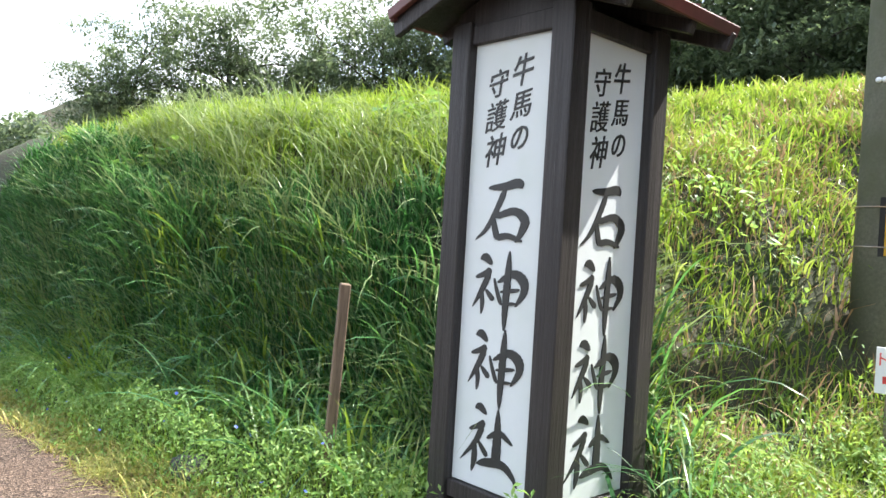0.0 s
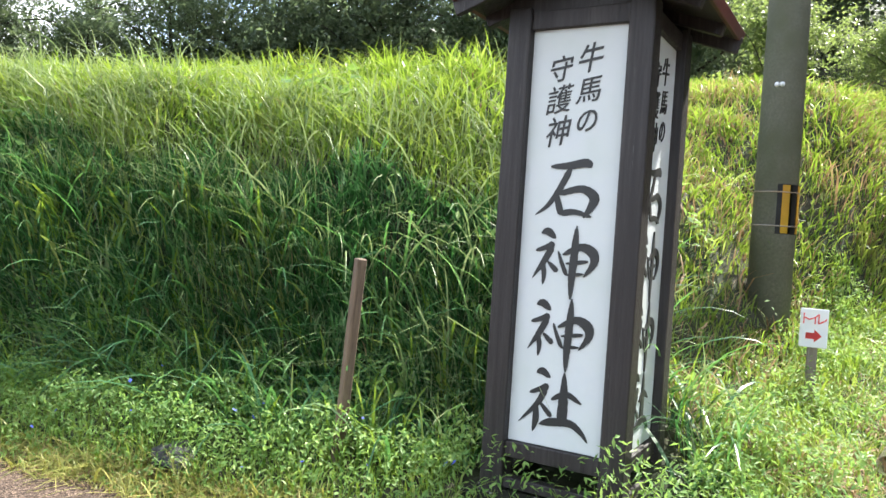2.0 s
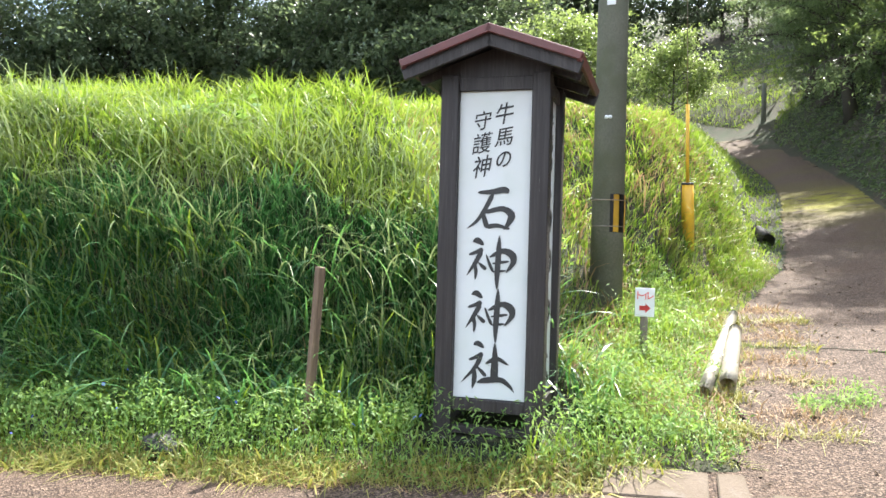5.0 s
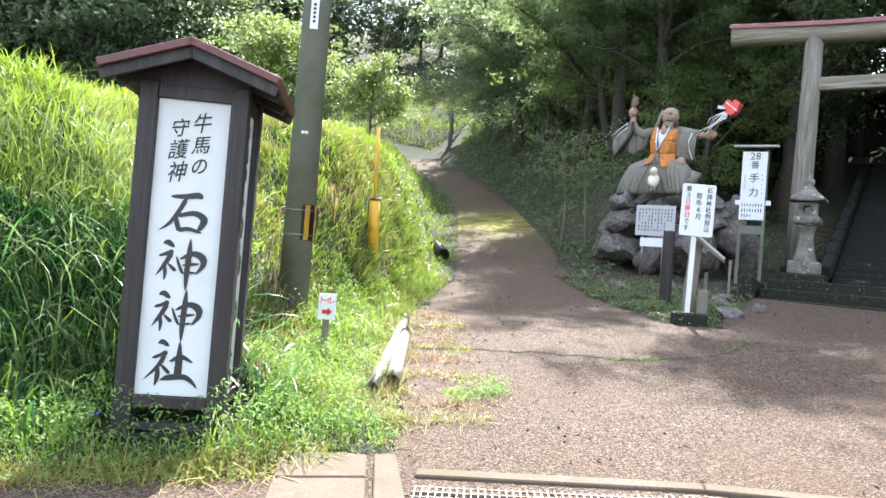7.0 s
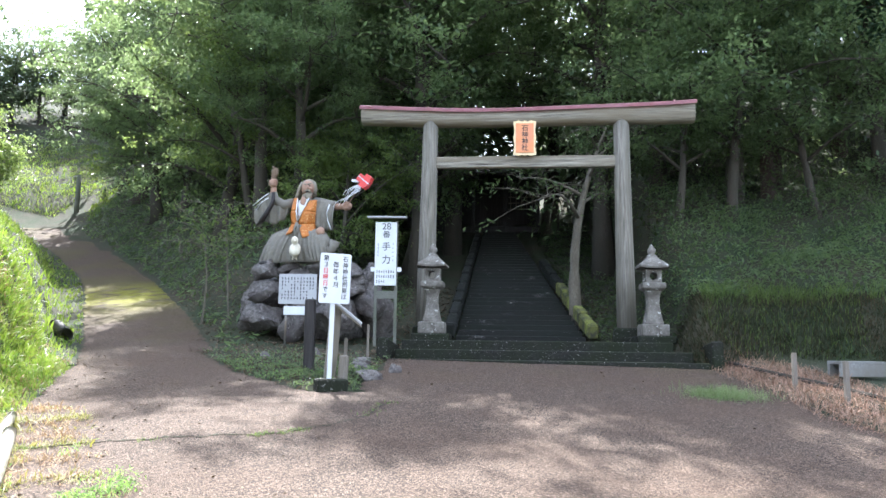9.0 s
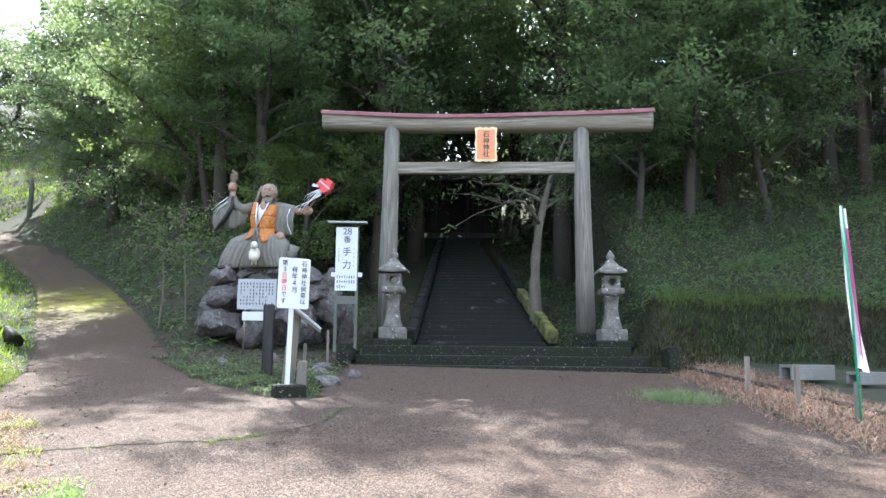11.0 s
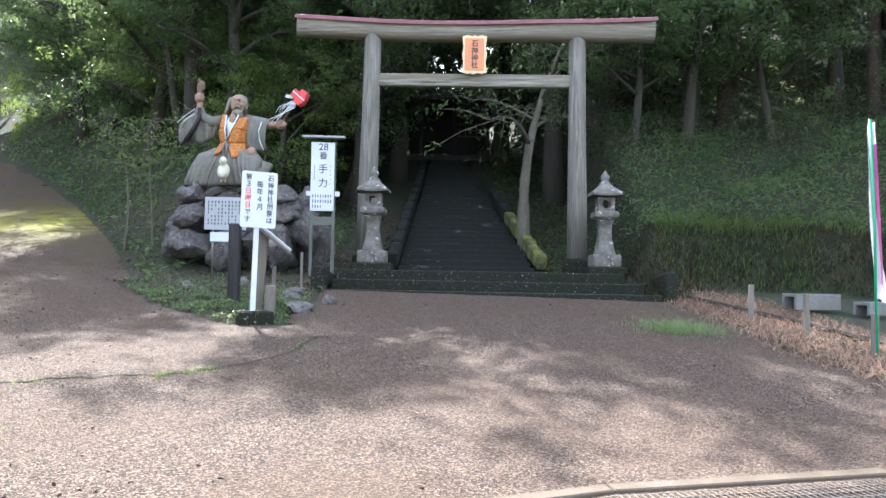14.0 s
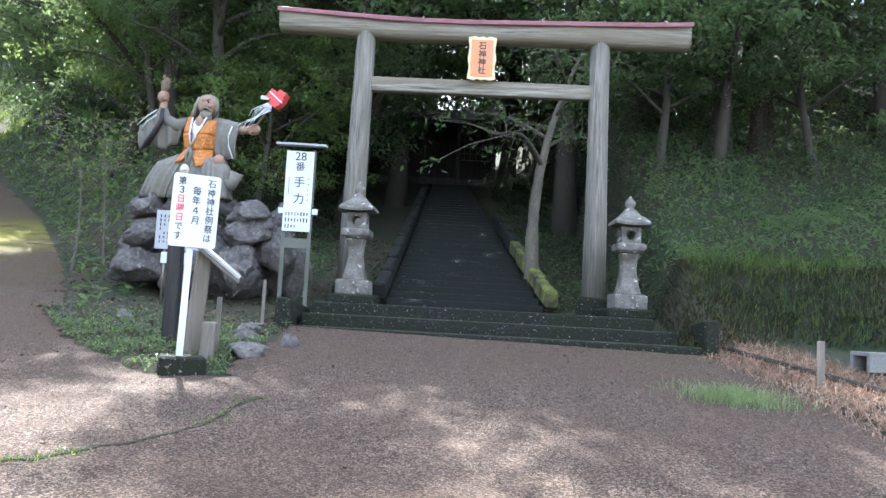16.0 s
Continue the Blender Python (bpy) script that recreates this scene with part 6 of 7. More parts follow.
def arching(name, n, area, dens, length, width, mat, label, lift=(0.9, 1.35)):
    """Long single blades, each a smooth arc that rises, leans over and hangs down at its tip."""
    x, y = scatter(n, *area)
    d = signed(x, y, BANK_EDGE)
    keep = RNG.uniform(0, 1, n) < dens(x, y, d)
    x, y = x[keep], y[keep]
    n = len(x)
    a = RNG.uniform(0, 2 * np.pi, n)
    way = np.stack([np.cos(a), np.sin(a)], -1) + downhill(x, y) * 0.8
    way /= np.maximum(np.hypot(way[:, 0], way[:, 1]), 1e-3)[:, None]
    side = np.stack([-way[:, 1], way[:, 0], RNG.uniform(-0.5, 0.5, n)], -1)
    L, start = length * RNG.uniform(0.55, 1.25, n), RNG.uniform(*lift, n)
    end = start - RNG.uniform(1.0, 2.3, n)
    w = width * RNG.uniform(0.6, 1.3, n)
    p = np.stack([x, y, land_z(x, y) - 0.03], -1)
    segs = 7
    v = np.zeros((n, 2 * segs + 1, 3))
    for k in range(segs):
        u = k / segs
        wide = (w * (0.55 + 1.2 * u if u < 0.35 else 1.0 - 0.75 * (u - 0.35) / 0.65) / 2)[:, None]
        v[:, 2 * k], v[:, 2 * k + 1] = p - side * wide, p + side * wide
        bend = start + (end - start) * (u + 0.5 / segs) ** 1.3
        p = p + np.concatenate([way * (np.cos(bend) * L / segs)[:, None], (np.sin(bend) * L / segs)[:, None]], -1)
    v[:, 2 * segs] = p
    i = (np.arange(n) * (2 * segs + 1))[:, None]
    quads = np.concatenate([i + [2 * k, 2 * k + 1, 2 * k + 3, 2 * k + 2] for k in range(segs - 1)])
    tris = i + [2 * segs - 2, 2 * segs - 1, 2 * segs]
    return tagged(new(name, mesh_of(name, v.reshape(-1, 3), [quads, tris], mat, True)), label, "grass", kind="stuff")


arching("arching_blades", 16000, (-7.5, 0.9, 2.8, 9.5), lambda x, y, d: (d > 0.5) * (d < 1.9) * np.interp(d, [0.5, 1.2, 1.9], [1, 0.7, 0.25]) * clear(x, y) * np.clip(0.35 + 0.7 * wave(x, y, 0.45, 3.0), 0.08, 1), 0.85, 0.017, M_ARC, "long arching green grass blades on the shaded bank")
arching("brow_arcs", 9000, (-7.5, 0.9, 3.2, 11), lambda x, y, d: (d > 1.7) * (d < 3.2) * clear(x, y) * np.clip(0.3 + 0.8 * wave(x, y, 0.55, 6.0), 0.05, 1), 0.95, 0.014, M_TUFT, "pale arching stalks hanging over the bank's brow")
arching("slope_arcs", 9000, (0.8, 9, 2.6, 10), lambda x, y, d: (d > 0.25) * (d < 3.0) * clear(x, y) * np.clip(0.3 + 0.7 * wave(x, y, 0.4, 1.0), 0.05, 1), 0.42, 0.012, M_SUNGRASS, "curved yellow-green blades on the cut slope")


def verge_flowers():
    n = 260
    x, y = scatter(n, -6, 0.3, 2.4, 8.5)
    d = signed(x, y, BANK_EDGE)
    keep = (d > 0.1) & (d < 0.8) & clear(x, y)
    x, y, d = x[keep], y[keep], d[keep]
    z = land_z(x, y) + np.interp(d, [0, 0.3, 0.8], [0.10, 0.34, 0.36]) * RNG.uniform(0.7, 1.1, len(x))
    ob = new("dayflowers", leaf_mesh(np.stack([x, y, z], -1), 0.028, M_BLUE, "dayflowers", 0.4, 0.9))
    tagged(ob, "small blue flowers dotted through the verge weeds", "flowers", kind="stuff")


verge_flowers()


def herbs(name, n, area, dens, height, size, mat, label, cat="weeds", flat=0.5, ratio=0.5):
    x, y = scatter(n, *area)
    d = signed(x, y, BANK_EDGE)
    keep = RNG.uniform(0, 1, n) < dens(x, y, d)
    x, y, d = x[keep], y[keep], d[keep]
    top = height(x, y, d) * (0.65 + 0.45 * wave(x, y, 0.22, 4.0) + 0.25 * wave(x, y, 0.09, 1.0))
    z = land_z(x, y) + np.maximum(top, 0.02) * RNG.uniform(0.1, 1, len(x)) ** 0.7
    ob = new(name, leaf_mesh(np.stack([x, y, z], -1), size, mat, name, flat, ratio))
    return tagged(ob, label, cat, kind="stuff")


herbs("verge_weeds", 280000, (-7, 4, 2.1, 10), lambda x, y, d: clear(x, y) * (d > -0.08) * (d < 1.1) * np.interp(d, [-0.08, 0.05, 0.25, 0.9, 1.1], [0.15, 0.4, 1, 1, 0.1]) * np.where(x < 1.3, 1, 0.55 * (wave(x, y, 0.35, 3) > -0.1)),
      lambda x, y, d: np.interp(d, [0, 0.3, 1.0], [0.07, 0.42, 0.36]), 0.041, M_HERB, "bushy green broad-leaved weeds on the verge", ratio=0.36)
herbs("bank_weeds", 30000, (-8, 2, 3.5, 12), lambda x, y, d: clear(x, y) * (d > 1.0) * (d < 2.6) * (wave(x, y, 0.7, 9) > 0.1),
      lambda x, y, d: 0.42 + 0 * x, 0.075, M_HERB, "dark broad-leaved weeds in the bank's shade")
herbs("brow_vine", 9000, (-8, -0.6, 4.5, 11), lambda x, y, d: (d > 1.7) * (d < 3.6) * np.clip(1.4 * wave(x, y, 0.9, 7.0) - 0.1, 0, 1),
      lambda x, y, d: 0.55 + 0 * x, 0.12, M_VINE, "broad vine leaves over the bank's brow", flat=0.7, ratio=0.75)
herbs("drive_tuft", 42000, (1.2, 4.5, 2.0, 4.6), lambda x, y, d: np.clip(1.1 - np.minimum(np.hypot((x - 2.34) / 0.42, (y - 2.50) / 0.30), np.hypot((x - 3.3) / 0.42, (y - 3.5) / 0.16) + 0.45) ** 1.5 + 0.5 * wave(x, y, 0.09, 2.0), 0, 1) ** 2,
      lambda x, y, d: 0.15 + 0 * x, 0.042, M_HERB, "low clump of green weeds in the drive's edge", flat=0.3, ratio=0.28)


def on_island(x, y):
    return inside(x, y, ISLAND)


herbs("island_weeds", 15000, (6.5, 11, 2, 7), lambda x, y, d: on_island(x, y) * np.where(x < 9.2, 1.0, 0.35) * (y - 2.1 > 0.1 + 0.0 * x) * (wave(x, y, 0.5, 3) > -0.5),
      lambda x, y, d: 0.14 + 0 * x, 0.055, M_LEAF, "low dark leafy weeds round the posts and stones")
herbs("island_sprigs", 5000, (6.5, 11, 2, 7), lambda x, y, d: on_island(x, y) * (x < 9.4) * (wave(x, y, 0.4, 1) > 0.0),
      lambda x, y, d: 0.16 + 0 * x, 0.04, M_HERB, "fresh green sprigs among the island's weeds", ratio=0.36)
herbs("litter", 30000, (6.5, 20, -3, 12), lambda x, y, d: ((signed(x, y, HILL_EDGE) > 0) | on_island(x, y)) * (d < 0) * ((np.abs((x - TO[0]) * TA[0] + (y - TO[1]) * TA[1]) > 2.5) | (x > 15.5)) * 0.9,
      lambda x, y, d: 0.03 + 0 * x, 0.07, M_LITTER, "brown fallen leaves on the forest floor", "leaf litter", 0.85)
herbs("road_litter", 9000, (0, 13, -6, 8), lambda x, y, d: paved(x, y) * np.interp(np.minimum(-d, -signed(x, y, HILL_EDGE)), [0, 0.6, 3], [1, 0.35, 0.06]),
      lambda x, y, d: 0.012 + 0 * x, 0.05, M_LITTER, "scattered dead leaves on the asphalt", "leaf litter", 0.9)


def crack_line(u):
    """The long crack across the drive, from the bank (0) to the island's tip (1)."""
    t = [0, 0.2, 0.4, 0.62, 0.85, 1]
    x, y = np.interp(u, t, [3.2, 3.72, 4.15, 4.52, 5.36, 6.5]), np.interp(u, t, [4.15, 3.55, 2.9, 2.12, 1.6, 1.5])
    return x + 0.03 * np.sin(41 * u) + 0.02 * np.sin(97 * u), y + 0.03 * np.sin(53 * u + 1)


def road_crack():
    cx, cy = crack_line(np.linspace(0, 1, 90))
    w = 0.016 + 0.009 * np.sin(np.arange(90) * 1.7)
    v = [(x + s_ * ww, y + s_ * ww, land(x, y) + 0.004) for x, y, ww in zip(cx, cy, w) for s_ in (-1, 1)]
    q = [(2 * k, 2 * k + 1, 2 * k + 3, 2 * k + 2) for k in range(89)]
    ob = new("crack", mesh_of("crack", v, np.array(q), M_SOIL))
    ob.parent = road
    tagged(ob, "dark soil-filled crack")


road_crack()


def straw_bed():
    n = 90000
    x, y = scatter(n, -2, 12.8, -12, -2.9)
    s = signed(x, y, [(11.2, -3.0), (9.35, -3.5), (7.26, -3.85), (5.9, -4.4), (4, -6.5), (-5, -16)])
    keep = (s > -0.25) & (s < 1.7) & (signed(x, y, HILL_EDGE) < 0.1) & (RNG.uniform(0, 1, n) < np.interp(s, [-0.25, 0.15, 1.7], [0.15, 1, 0.7]))
    x, y = x[keep], y[keep]
    tagged(blades(x, y, land_z(x, y) - 0.005, RNG.uniform(0.08, 0.24, len(x)), RNG.uniform(0.005, 0.011, len(x)), 2.6, M_REDSTRAW, "dry_straw", 1.5), "reddish dry cut straw along the drive's border", "straw", kind="stuff")
    n = 1500
    x, y = RNG.normal(8.35, 0.20, n), RNG.normal(-2.70, 0.28, n)
    tagged(blades(x, y, land_z(x, y) - 0.005, RNG.uniform(0.05, 0.22, n), RNG.uniform(0.003, 0.006, n), 1.3, M_TUFT, "asphalt_tuft"), "pale green grass tuft growing through the asphalt", "grass", kind="stuff")
    n = 1500
    u = RNG.uniform(0, 1, n)
    x, y = crack_line(u)
    x, y = x + RNG.normal(0, 0.05, n), y + RNG.normal(0, 0.05, n)
    keep = (wave(x, y, 0.3, 6) > 0.05)
    x, y = x[keep], y[keep]
    tagged(blades(x, y, land_z(x, y) - 0.005, RNG.uniform(0.02, 0.06, len(x)), RNG.uniform(0.004, 0.009, len(x)), 1.5, M_LEAFLIGHT, "crack_grass"), "moss and grass growing along a crack in the asphalt", "grass", kind="stuff")


straw_bed()


def right_bank_plants():
    n = 150000
    x, y = scatter(n, 8, 30, -22, -2.2)
    h = signed(x, y, HILL_EDGE)
    xl = (x - TO[0]) * TA[0] + (y - TO[1]) * TA[1]
    keep = (h > 0.0) & (h < 12) & (xl > 2.9) & (RNG.uniform(0, 1, n) < np.interp(h, [0, 1.2, 1.3, 12], [1, 1, 0.9, 0.4]))
    x, y, h = x[keep], y[keep], h[keep]
    face = h < 1.25
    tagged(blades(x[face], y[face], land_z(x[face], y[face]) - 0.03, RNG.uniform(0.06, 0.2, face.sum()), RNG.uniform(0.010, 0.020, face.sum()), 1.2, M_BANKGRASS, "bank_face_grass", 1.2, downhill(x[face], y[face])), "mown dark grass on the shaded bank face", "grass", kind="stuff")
    up = ~face
    k = up.sum()
    z = land_z(x[up], y[up]) + RNG.uniform(0, 1, k) ** 0.8 * np.clip(0.35 + 0.5 * wave(x[up], y[up], 0.9, 2) + 0.10 * (h[up] - 1.2), 0.12, 1.7)
    ob = new("undergrowth", leaf_mesh(np.stack([x[up], y[up], z], -1), 0.135, M_LEAF, "undergrowth", 0.55, 0.42))
    tagged(ob, "dense dark green undergrowth on the shaded slope", "undergrowth", kind="stuff")
    n = 50000
    x, y = scatter(n, 11, 16, -14, -2.4)
    h = signed(x, y, HILL_EDGE)
    xl = (x - TO[0]) * TA[0] + (y - TO[1]) * TA[1]
    keep = (h > 0.0) & (h < 1.3) & (xl > 3.0)
    x, y = x[keep], y[keep]
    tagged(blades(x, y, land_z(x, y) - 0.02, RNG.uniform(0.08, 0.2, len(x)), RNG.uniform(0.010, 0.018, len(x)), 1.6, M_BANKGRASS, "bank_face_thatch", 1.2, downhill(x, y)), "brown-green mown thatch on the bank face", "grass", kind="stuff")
    n = 60000
    x, y = scatter(n, 10, 24, -20, -3)
    h = signed(x, y, HILL_EDGE)
    xl = (x - TO[0]) * TA[0] + (y - TO[1]) * TA[1]
    keep = (h > 1.05) & (h < 1.5) & (xl > 3.2)
    x, y = x[keep], y[keep]
    tagged(blades(x, y, land_z(x, y) - 0.02, RNG.uniform(0.15, 0.4, len(x)), RNG.uniform(0.012, 0.022, len(x)), 1.0, M_LEAFLIGHT, "bank_top_grass"), "green grass along the bank's upper edge", "grass", kind="stuff")
    n = 1400
    x, y = scatter(n, 12.4, 14.2, -6.0, -3.0)
    keep = signed(x, y, HILL_EDGE) > 0
    x, y = x[keep], y[keep]
    tagged(blades(x, y, land_z(x, y) - 0.02, RNG.uniform(0.1, 0.3, len(x)), RNG.uniform(0.008, 0.014, len(x)), 1.0, M_LEAFLIGHT, "bank_foot_grass"), "brighter grass beside the steps", "grass", kind="stuff")


right_bank_plants()


def slope_plants():
    n = 130000
    x, y = scatter(n, 9, 50, 3, 46)
    h = signed(x, y, HILL_EDGE)
    xl = (x - TO[0]) * TA[0] + (y - TO[1]) * TA[1]
    keep = (h > 0.15) & (h < 14) & (xl < -5.6) & (y < 27) & (signed(x, y, BANK_EDGE) < 0) & (RNG.uniform(0, 1, n) < np.where(x < 17, 0.4, 1.0))
    x, y, h = x[keep], y[keep], h[keep]
    z = land_z(x, y) + RNG.uniform(0, 1, len(x)) * np.clip(0.3 + 0.4 * wave(x, y, 0.8, 2), 0.05, 0.9) * np.interp(h, [0, 1.5], [0.4, 1])
    ob = new("slope_undergrowth", leaf_mesh(np.stack([x, y, z], -1), 0.22, M_LEAF, "slope_undergrowth", 0.5, 0.42))
    tagged(ob, "dark ferny undergrowth on the path's shaded bank", "undergrowth", kind="stuff")
    n = 40000
    x, y = scatter(n, 14.5, 34, -4, 12)
    xl = (x - TO[0]) * TA[0] + (y - TO[1]) * TA[1]
    yl = (x - TO[0]) * TB[0] + (y - TO[1]) * TB[1]
    keep = (yl > 0.8) & ((xl < -2.9 - 0.06 * yl) | (xl > 1.6 - 0.06 * yl)) & (xl < 3.4) & (xl > -6)
    x, y = x[keep], y[keep]
    z = land_z(x, y) + RNG.uniform(0, 1, len(x)) * np.clip(0.2 + 0.5 * wave(x, y, 0.8, 5), 0.03, 0.9)
    ob = new("stair_undergrowth", leaf_mesh(np.stack([x, y, z], -1), 0.13, M_LEAF, "stair_undergrowth", 0.5, 0.4))
    tagged(ob, "dim undergrowth beside the stairway", "undergrowth", kind="stuff")


slope_plants()


# ---- trees ----
def limb_path(a, b, sag, rnd, n=6):
    a, b = Vector(a), Vector(b)
    side = Vector((rnd.uniform(-1, 1), rnd.uniform(-1, 1), 0)) * (b - a).length * 0.07
    return [a.lerp(b, k / n) + side * math.sin(math.pi * k / n) + Vector((0, 0, sag * math.sin(math.pi * k / n))) for k in range(n + 1)]


def broadleaf(name, seed, height, spread, trunk_r, first, limbs, leaves, leaf, mat, bark, label, lean=(0, 0), clump=0.55, twigs=3):
    """A trunk, limbs that fork into twigs, and leaf sprays round every twig."""
    rnd = random.Random(seed)
    th = thing(name, Matrix(), label, "tree")
    bm = bmesh.new()
    crown = Vector((lean[0], lean[1], height * 0.93))
    trunk = limb_path((0, 0, -0.3), crown, 0, rnd, 8)
    tube(bm, trunk, [trunk_r * (1.25 if k == 0 else 1 - 0.88 * k / 8) for k in range(9)], 10)
    ends = []
    for k in range(limbs):
        u = first + (1 - first) * (k + 0.5 * rnd.random()) / limbs
        i = min(int(u * 8), 7)
        start = trunk[i].lerp(trunk[i + 1], u * 8 - i)
        a = 2.4 * k + rnd.uniform(-0.5, 0.5)
        reach = spread * (1.05 - 0.55 * abs(u - 0.5) * 1.3) * rnd.uniform(0.7, 1.15)
        end = start + Vector((reach * math.cos(a), reach * math.sin(a), reach * rnd.uniform(0.05, 0.6)))
        path = limb_path(start, end, 0.12 * reach, rnd)
        r = trunk_r * (1 - 0.8 * u) * 0.5
        tube(bm, path, [max(r * (1 - 0.85 * j / 6), 0.008) for j in range(7)], 6)
        for j in range(2, 7):
            for q in range(3):
                tip = path[j] + Vector((rnd.gauss(0, 1), rnd.gauss(0, 1), rnd.gauss(0.15, 0.7))) * reach * 0.24
                if q < twigs:
                    tube(bm, [path[j], path[j].lerp(tip, 0.6) + Vector((0, 0, 0.04 * reach)), tip], [max(r * 0.22, 0.007), 0.007, 0.004], 4, cap=False)
                ends.append(tip)
    part("trunk", bm, bark, th)
    ends = np.array([list(e) for e in ends])
    pick = ends[RNG.integers(0, len(ends), leaves)]
    size = clump * RNG.uniform(0.5, 1.3, len(ends))
    off = RNG.normal(0, 1, (leaves, 3)) * np.array([1, 1, 0.55]) * (clump * RNG.uniform(0.35, 1.0, leaves))[:, None]
    ob = new("crown", leaf_mesh(pick + off, leaf, mat, "crown", 0.5, 0.48))
    ob.parent = th
    return th


def cedar(name, seed, height, spread, trunk_r, clear_to, leaves, label):
    rnd = random.Random(seed)
    th = thing(name, Matrix(), label, "tree")
    bm = bmesh.new()
    tube(bm, [(0, 0, -0.4), (0.02, 0.01, height * 0.4), (0, 0, height)], [trunk_r * 1.2, trunk_r * 0.8, 0.03], 10)
    tips = []
    n = 46
    for k in range(n):
        u = clear_to + (0.98 - clear_to) * k / n
        a = 2.4 * k
        reach = spread * (1.02 - (u - clear_to) / (1 - clear_to)) * rnd.uniform(0.7, 1.1)
        s = Vector((0, 0, height * u))
        e = s + Vector((math.cos(a) * reach, math.sin(a) * reach, -0.22 * reach))
        tube(bm, [s, s.lerp(e, 0.5) + Vector((0, 0, 0.05 * reach)), e], [0.035, 0.022, 0.008], 4, cap=False)
        for j in range(7):
            tips.append(list(s.lerp(e, 0.25 + 0.75 * j / 6)))
    part("trunk", bm, M_CEDARBARK, th)
    tips = np.array(tips)
    pick = tips[RNG.integers(0, len(tips), leaves)]
    off = RNG.normal(0, 1, (leaves, 3)) * np.array([0.24, 0.24, 0.16])
    ob = new("crown", leaf_mesh(pick + off, 0.42, M_CEDAR, "crown", 0.35, 0.38))
    ob.parent = th
    return th


def at_land(x, y, turn=0.0, size=1.0, sink=0.0):
    return pose(x, y, land(x, y) - sink, 0, 0, turn) @ Matrix.Diagonal((size, size, size, 1))


def plant(master, spots):
    """Put the built tree at the first spot and copies at the others."""
    for i, (x, y, turn, size) in enumerate(spots):
        ob = master if i == 0 else copy_thing(master, Matrix())
        ob.scale = (size, size, size)
        ob.location = (x, y, land(x, y))
        ob.rotation_euler = (0, 0, radians(turn))


# the sapling on the bank, the big trees round the statue and over the path
plant(broadleaf("bank_tree", 2, 4.4, 1.9, 0.10, 0.32, 12, 9000, 0.16, M_LEAFLIGHT, M_BARK, "small round broad-leaved tree on the meadow's edge", clump=0.34), [(15.2, 17.0, 0, 0.68), (17.0, 24.5, 120, 1.1)])
plant(broadleaf("sapling", 4, 2.9, 1.2, 0.035, 0.6, 7, 420, 0.10, M_LEAFLIGHT, M_PALEBARK, "thin pale-stemmed sapling with light leaves by the mound", lean=(0.35, 0.2), clump=0.28, twigs=1), [(13.6, 8.4, 20, 1.0), (13.3, 7.5, 150, 0.95)])
big = broadleaf("spreading_tree", 7, 10.0, 5.0, 0.34, 0.22, 15, 26000, 0.16, M_LEAF, M_BARK, "large dark spreading broad-leaved tree", lean=(-0.8, 0.6), clump=0.46)
plant(big, [(18.6, 8.2, 0, 0.7), (21.0, 12.2, 130, 0.85), (26.3, 11.8, 220, 0.9), (21.5, 5.4, 75, 1.0), (27.0, 9.5, 10, 1.25), (26.2, 17.0, 40, 0.6), (27.8, 19.2, 300, 0.85), (31.8, 23.0, 160, 1.15), (35.6, 27.0, 90, 0.7)])
tall = broadleaf("forest_tree", 9, 12.5, 3.6, 0.26, 0.3, 16, 22000, 0.17, M_LEAF, M_BARK, "tall dense forest tree behind the gate", lean=(0.5, 0.3), clump=0.44)
plant(tall, [(20.5, -2.6, 0, 1.02), (22.5, 8.0, 90, 1.2), (26.0, -1.5, 200, 1.3), (25.5, 4.8, 300, 1.3), (20.0, 4.7, 45, 1.24), (22.0, -1.0, 190, 1.35), (19.2, -4.6, 310, 1.0), (20.5, -8.8, 60, 0.85), (22.5, -13.5, 170, 0.9), (18.0, -12.0, 280, 0.75), (19.3, 9.8, 150, 0.98), (23.5, 12.5, 20, 1.05)])
plant(broadleaf("light_tree", 13, 8.0, 3.6, 0.2, 0.3, 13, 12000, 0.18, M_LEAFLIGHT, M_BARK, "sunlit broad-leaved tree overhanging the path", lean=(-0.9, 0.5), clump=0.38), [(20.0, 10.4, 0, 0.8), (28.5, 16.8, 100, 0.9), (17.6, 6.6, 200, 0.62), (24.0, 10.0, 60, 1.1)])
plant(broadleaf("maple", 15, 6.0, 2.0, 0.19, 0.50, 8, 1400, 0.13, M_LEAF, M_PALEBARK, "pale-trunked tree beside the stairway", lean=(-0.2, 0.9), clump=0.42), [(17.0, -0.35, 180, 1.0)])
plant(broadleaf("gate_tree", 17, 6.6, 3.0, 0.16, 0.3, 13, 12000, 0.17, M_LEAF, M_BARK, "dark feathery tree beside the gate", lean=(-1.0, -0.6), clump=0.36), [(17.8, -4.3, 30, 1.0), (17.2, -2.9, 140, 0.8), (18.2, -6.5, 250, 0.8), (25.8, 14.2, 10, 0.7), (30.5, 18.0, 70, 0.75), (34.5, 21.8, 130, 0.8), (40.5, 25.5, 190, 0.85)])
ced = cedar("cedar", 21, 15.0, 2.1, 0.2, 0.30, 4600, "tall straight cedar with a bare reddish trunk")
rc = random.Random(8)
spots = [(19.6, -5.6, 0, 0.95)]
for i in range(5):
    for j in range(6):
        x, y = 20.5 + 2.6 * i + rc.uniform(-0.8, 0.8), -6.6 - 2.5 * j + rc.uniform(-0.8, 0.8) + 0.4 * i
        spots.append((x, y, rc.uniform(0, 360), rc.uniform(0.85, 1.15)))
plant(ced, spots)

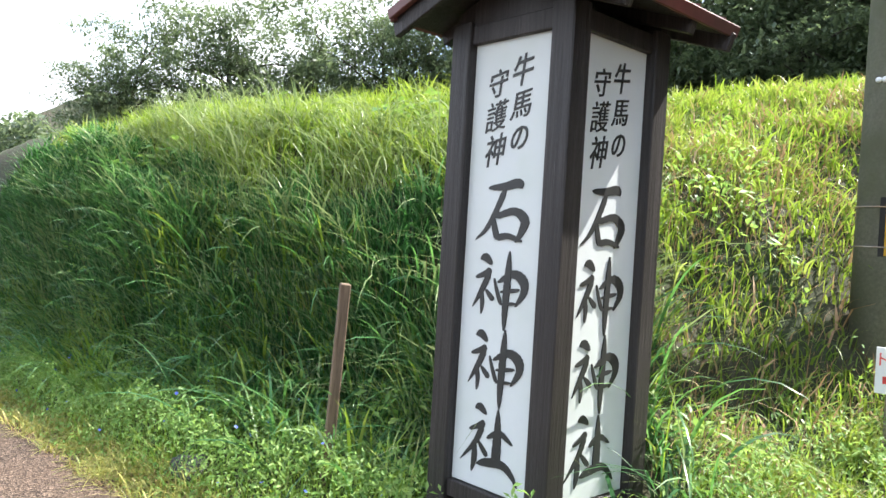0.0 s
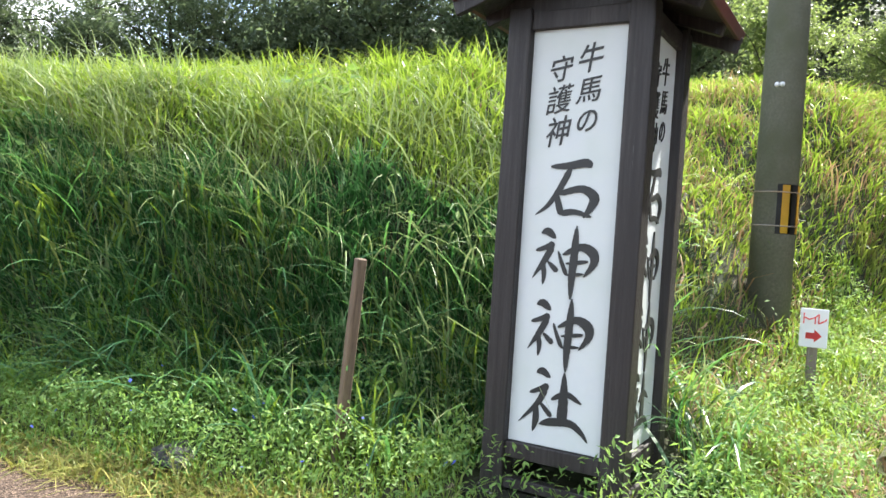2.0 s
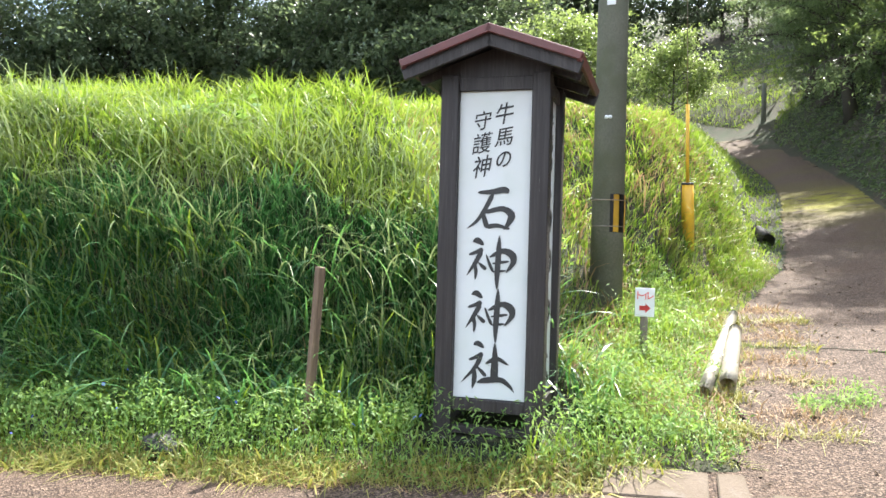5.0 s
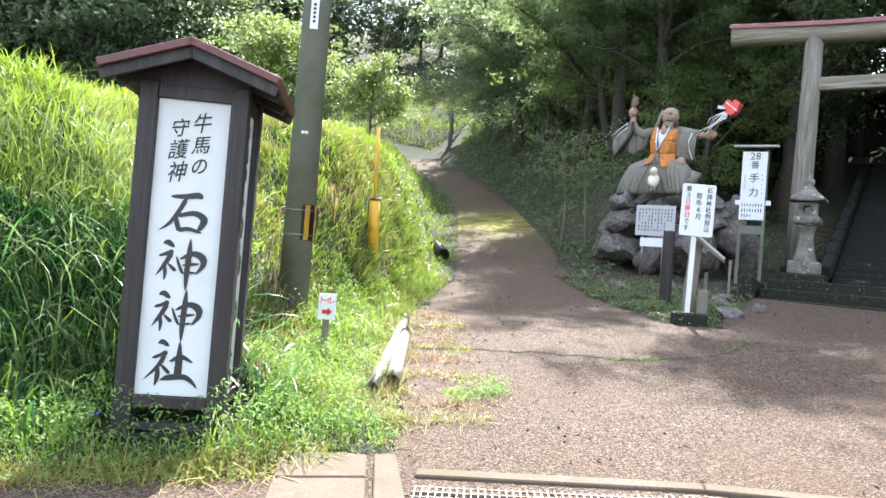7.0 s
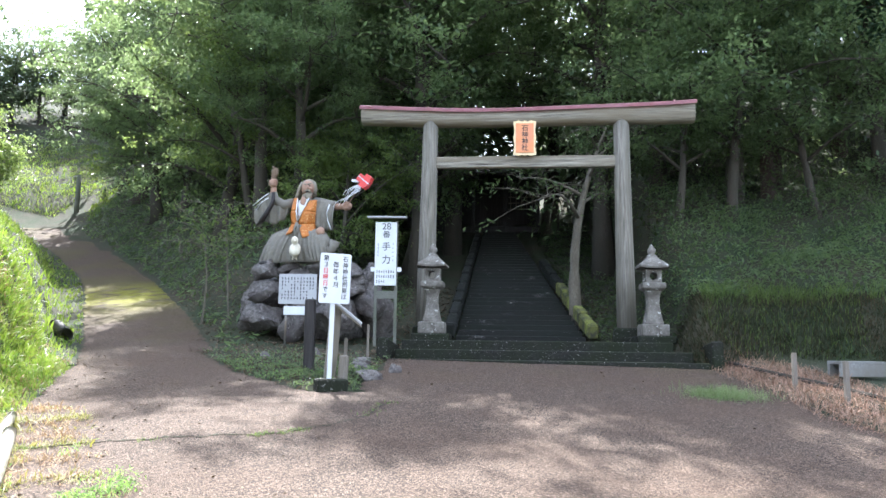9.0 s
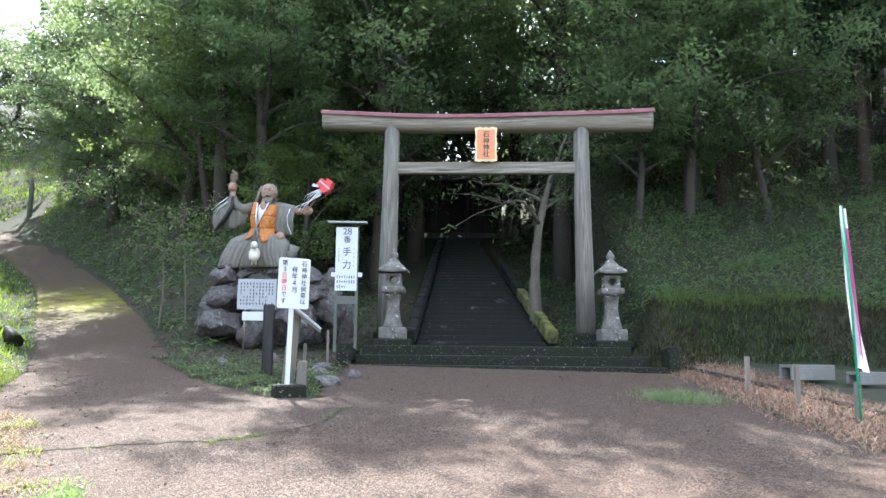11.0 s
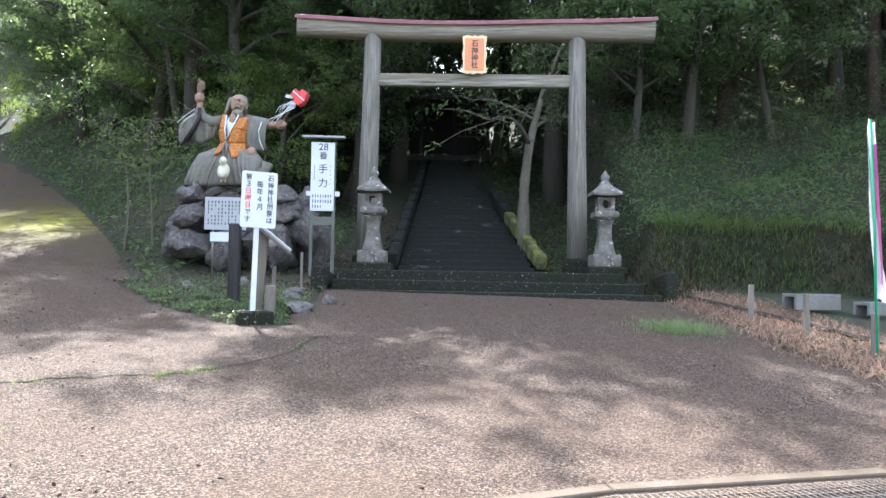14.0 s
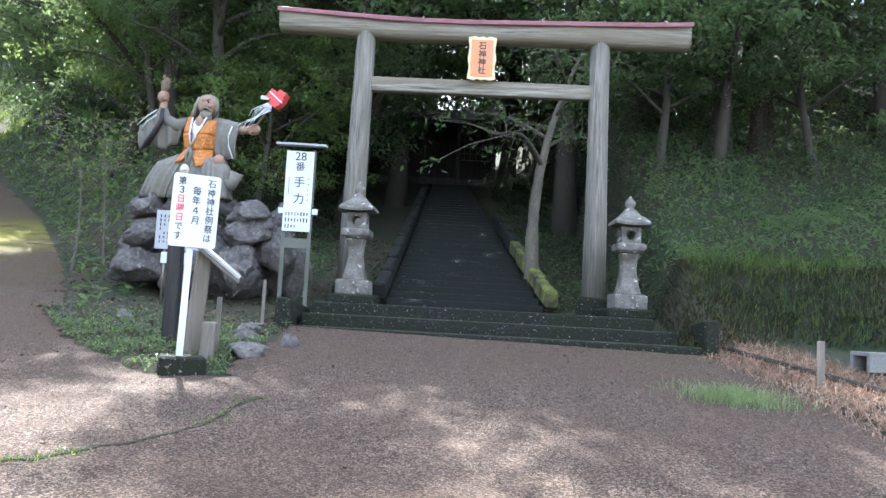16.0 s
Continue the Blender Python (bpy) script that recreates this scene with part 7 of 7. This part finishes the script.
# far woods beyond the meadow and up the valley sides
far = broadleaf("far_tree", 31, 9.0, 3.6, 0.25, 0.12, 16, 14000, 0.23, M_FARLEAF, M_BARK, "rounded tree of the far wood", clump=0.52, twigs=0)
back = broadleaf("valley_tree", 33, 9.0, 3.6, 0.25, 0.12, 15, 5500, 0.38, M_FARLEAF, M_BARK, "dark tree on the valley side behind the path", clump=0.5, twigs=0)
rf = random.Random(4)
spots = []
for k in range(21):
    u = k / 20
    x, y = -22 + 46 * u + rf.uniform(-1.5, 1.5), 44 + 3 * math.sin(5 * u) + rf.uniform(-2, 2)
    spots.append((x, y, rf.uniform(0, 360), (0.95 + 0.5 * min(u * 1.6, 1.0)) * rf.uniform(0.85, 1.2)))
for k in range(11):
    u = k / 10
    x, y = -12 + 52 * u + rf.uniform(-2, 2), 54 + rf.uniform(-3, 3)
    spots.append((x, y, rf.uniform(0, 360), (0.95 + 0.85 * min(u * 1.5, 1.0)) * rf.uniform(0.9, 1.2)))
plant(far, spots)
spots = []
for k in range(11):
    u = k / 10
    spots.append((50 + 4 * math.sin(3 * u) + rf.uniform(-2, 2), 48 - 34 * u + rf.uniform(-2, 2), rf.uniform(0, 360), rf.uniform(0.7, 0.95) + 0.5 * u))
for k in range(6):
    spots.append((44 + rf.uniform(-3, 3), 12 - 7.4 * k + rf.uniform(-1, 1), rf.uniform(0, 360), rf.uniform(1.3, 1.7)))
spots += [(39.8, 27.6, 60, 1.5), (35.4, 25.0, 250, 1.25), (33.0, 8.0, 130, 1.6), (31.0, 1.5, 250, 1.6), (48.5, 27.5, 160, 1.2), (38.0, 18.5, 20, 1.4), (44.0, 24.5, 160, 1.5), (37.5, 14.0, 300, 1.6), (53, 43, 10, 0.8), (56, 38, 80, 0.9), (54, 47, 200, 0.85), (49, 51, 300, 0.9), (58, 33, 150, 1.0), (44, 53, 20, 1.3)]
plant(back, spots)


def far_wood():
    """The wooded hillside behind the first row: clumped leaf masses under an uneven top."""
    n = 90000
    x, y = scatter(n, -50, 48, 48, 60)
    top = np.interp(x, [-50, -24, 0, 20, 48], [6.0, 8.2, 12.0, 14.5, 16.0]) * (0.78 + 0.16 * wave(x, y, 2.2, 1.0) + 0.10 * wave(x, y, 0.9, 4.0))
    z = land_z(x, y) + np.maximum(top, 1.0) * RNG.uniform(0, 1, n) ** 0.6
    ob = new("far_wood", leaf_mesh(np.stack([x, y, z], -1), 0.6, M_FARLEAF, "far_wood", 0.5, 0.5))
    tagged(ob, "dense mixed wood on the far hillside", "woods", kind="stuff")


far_wood()
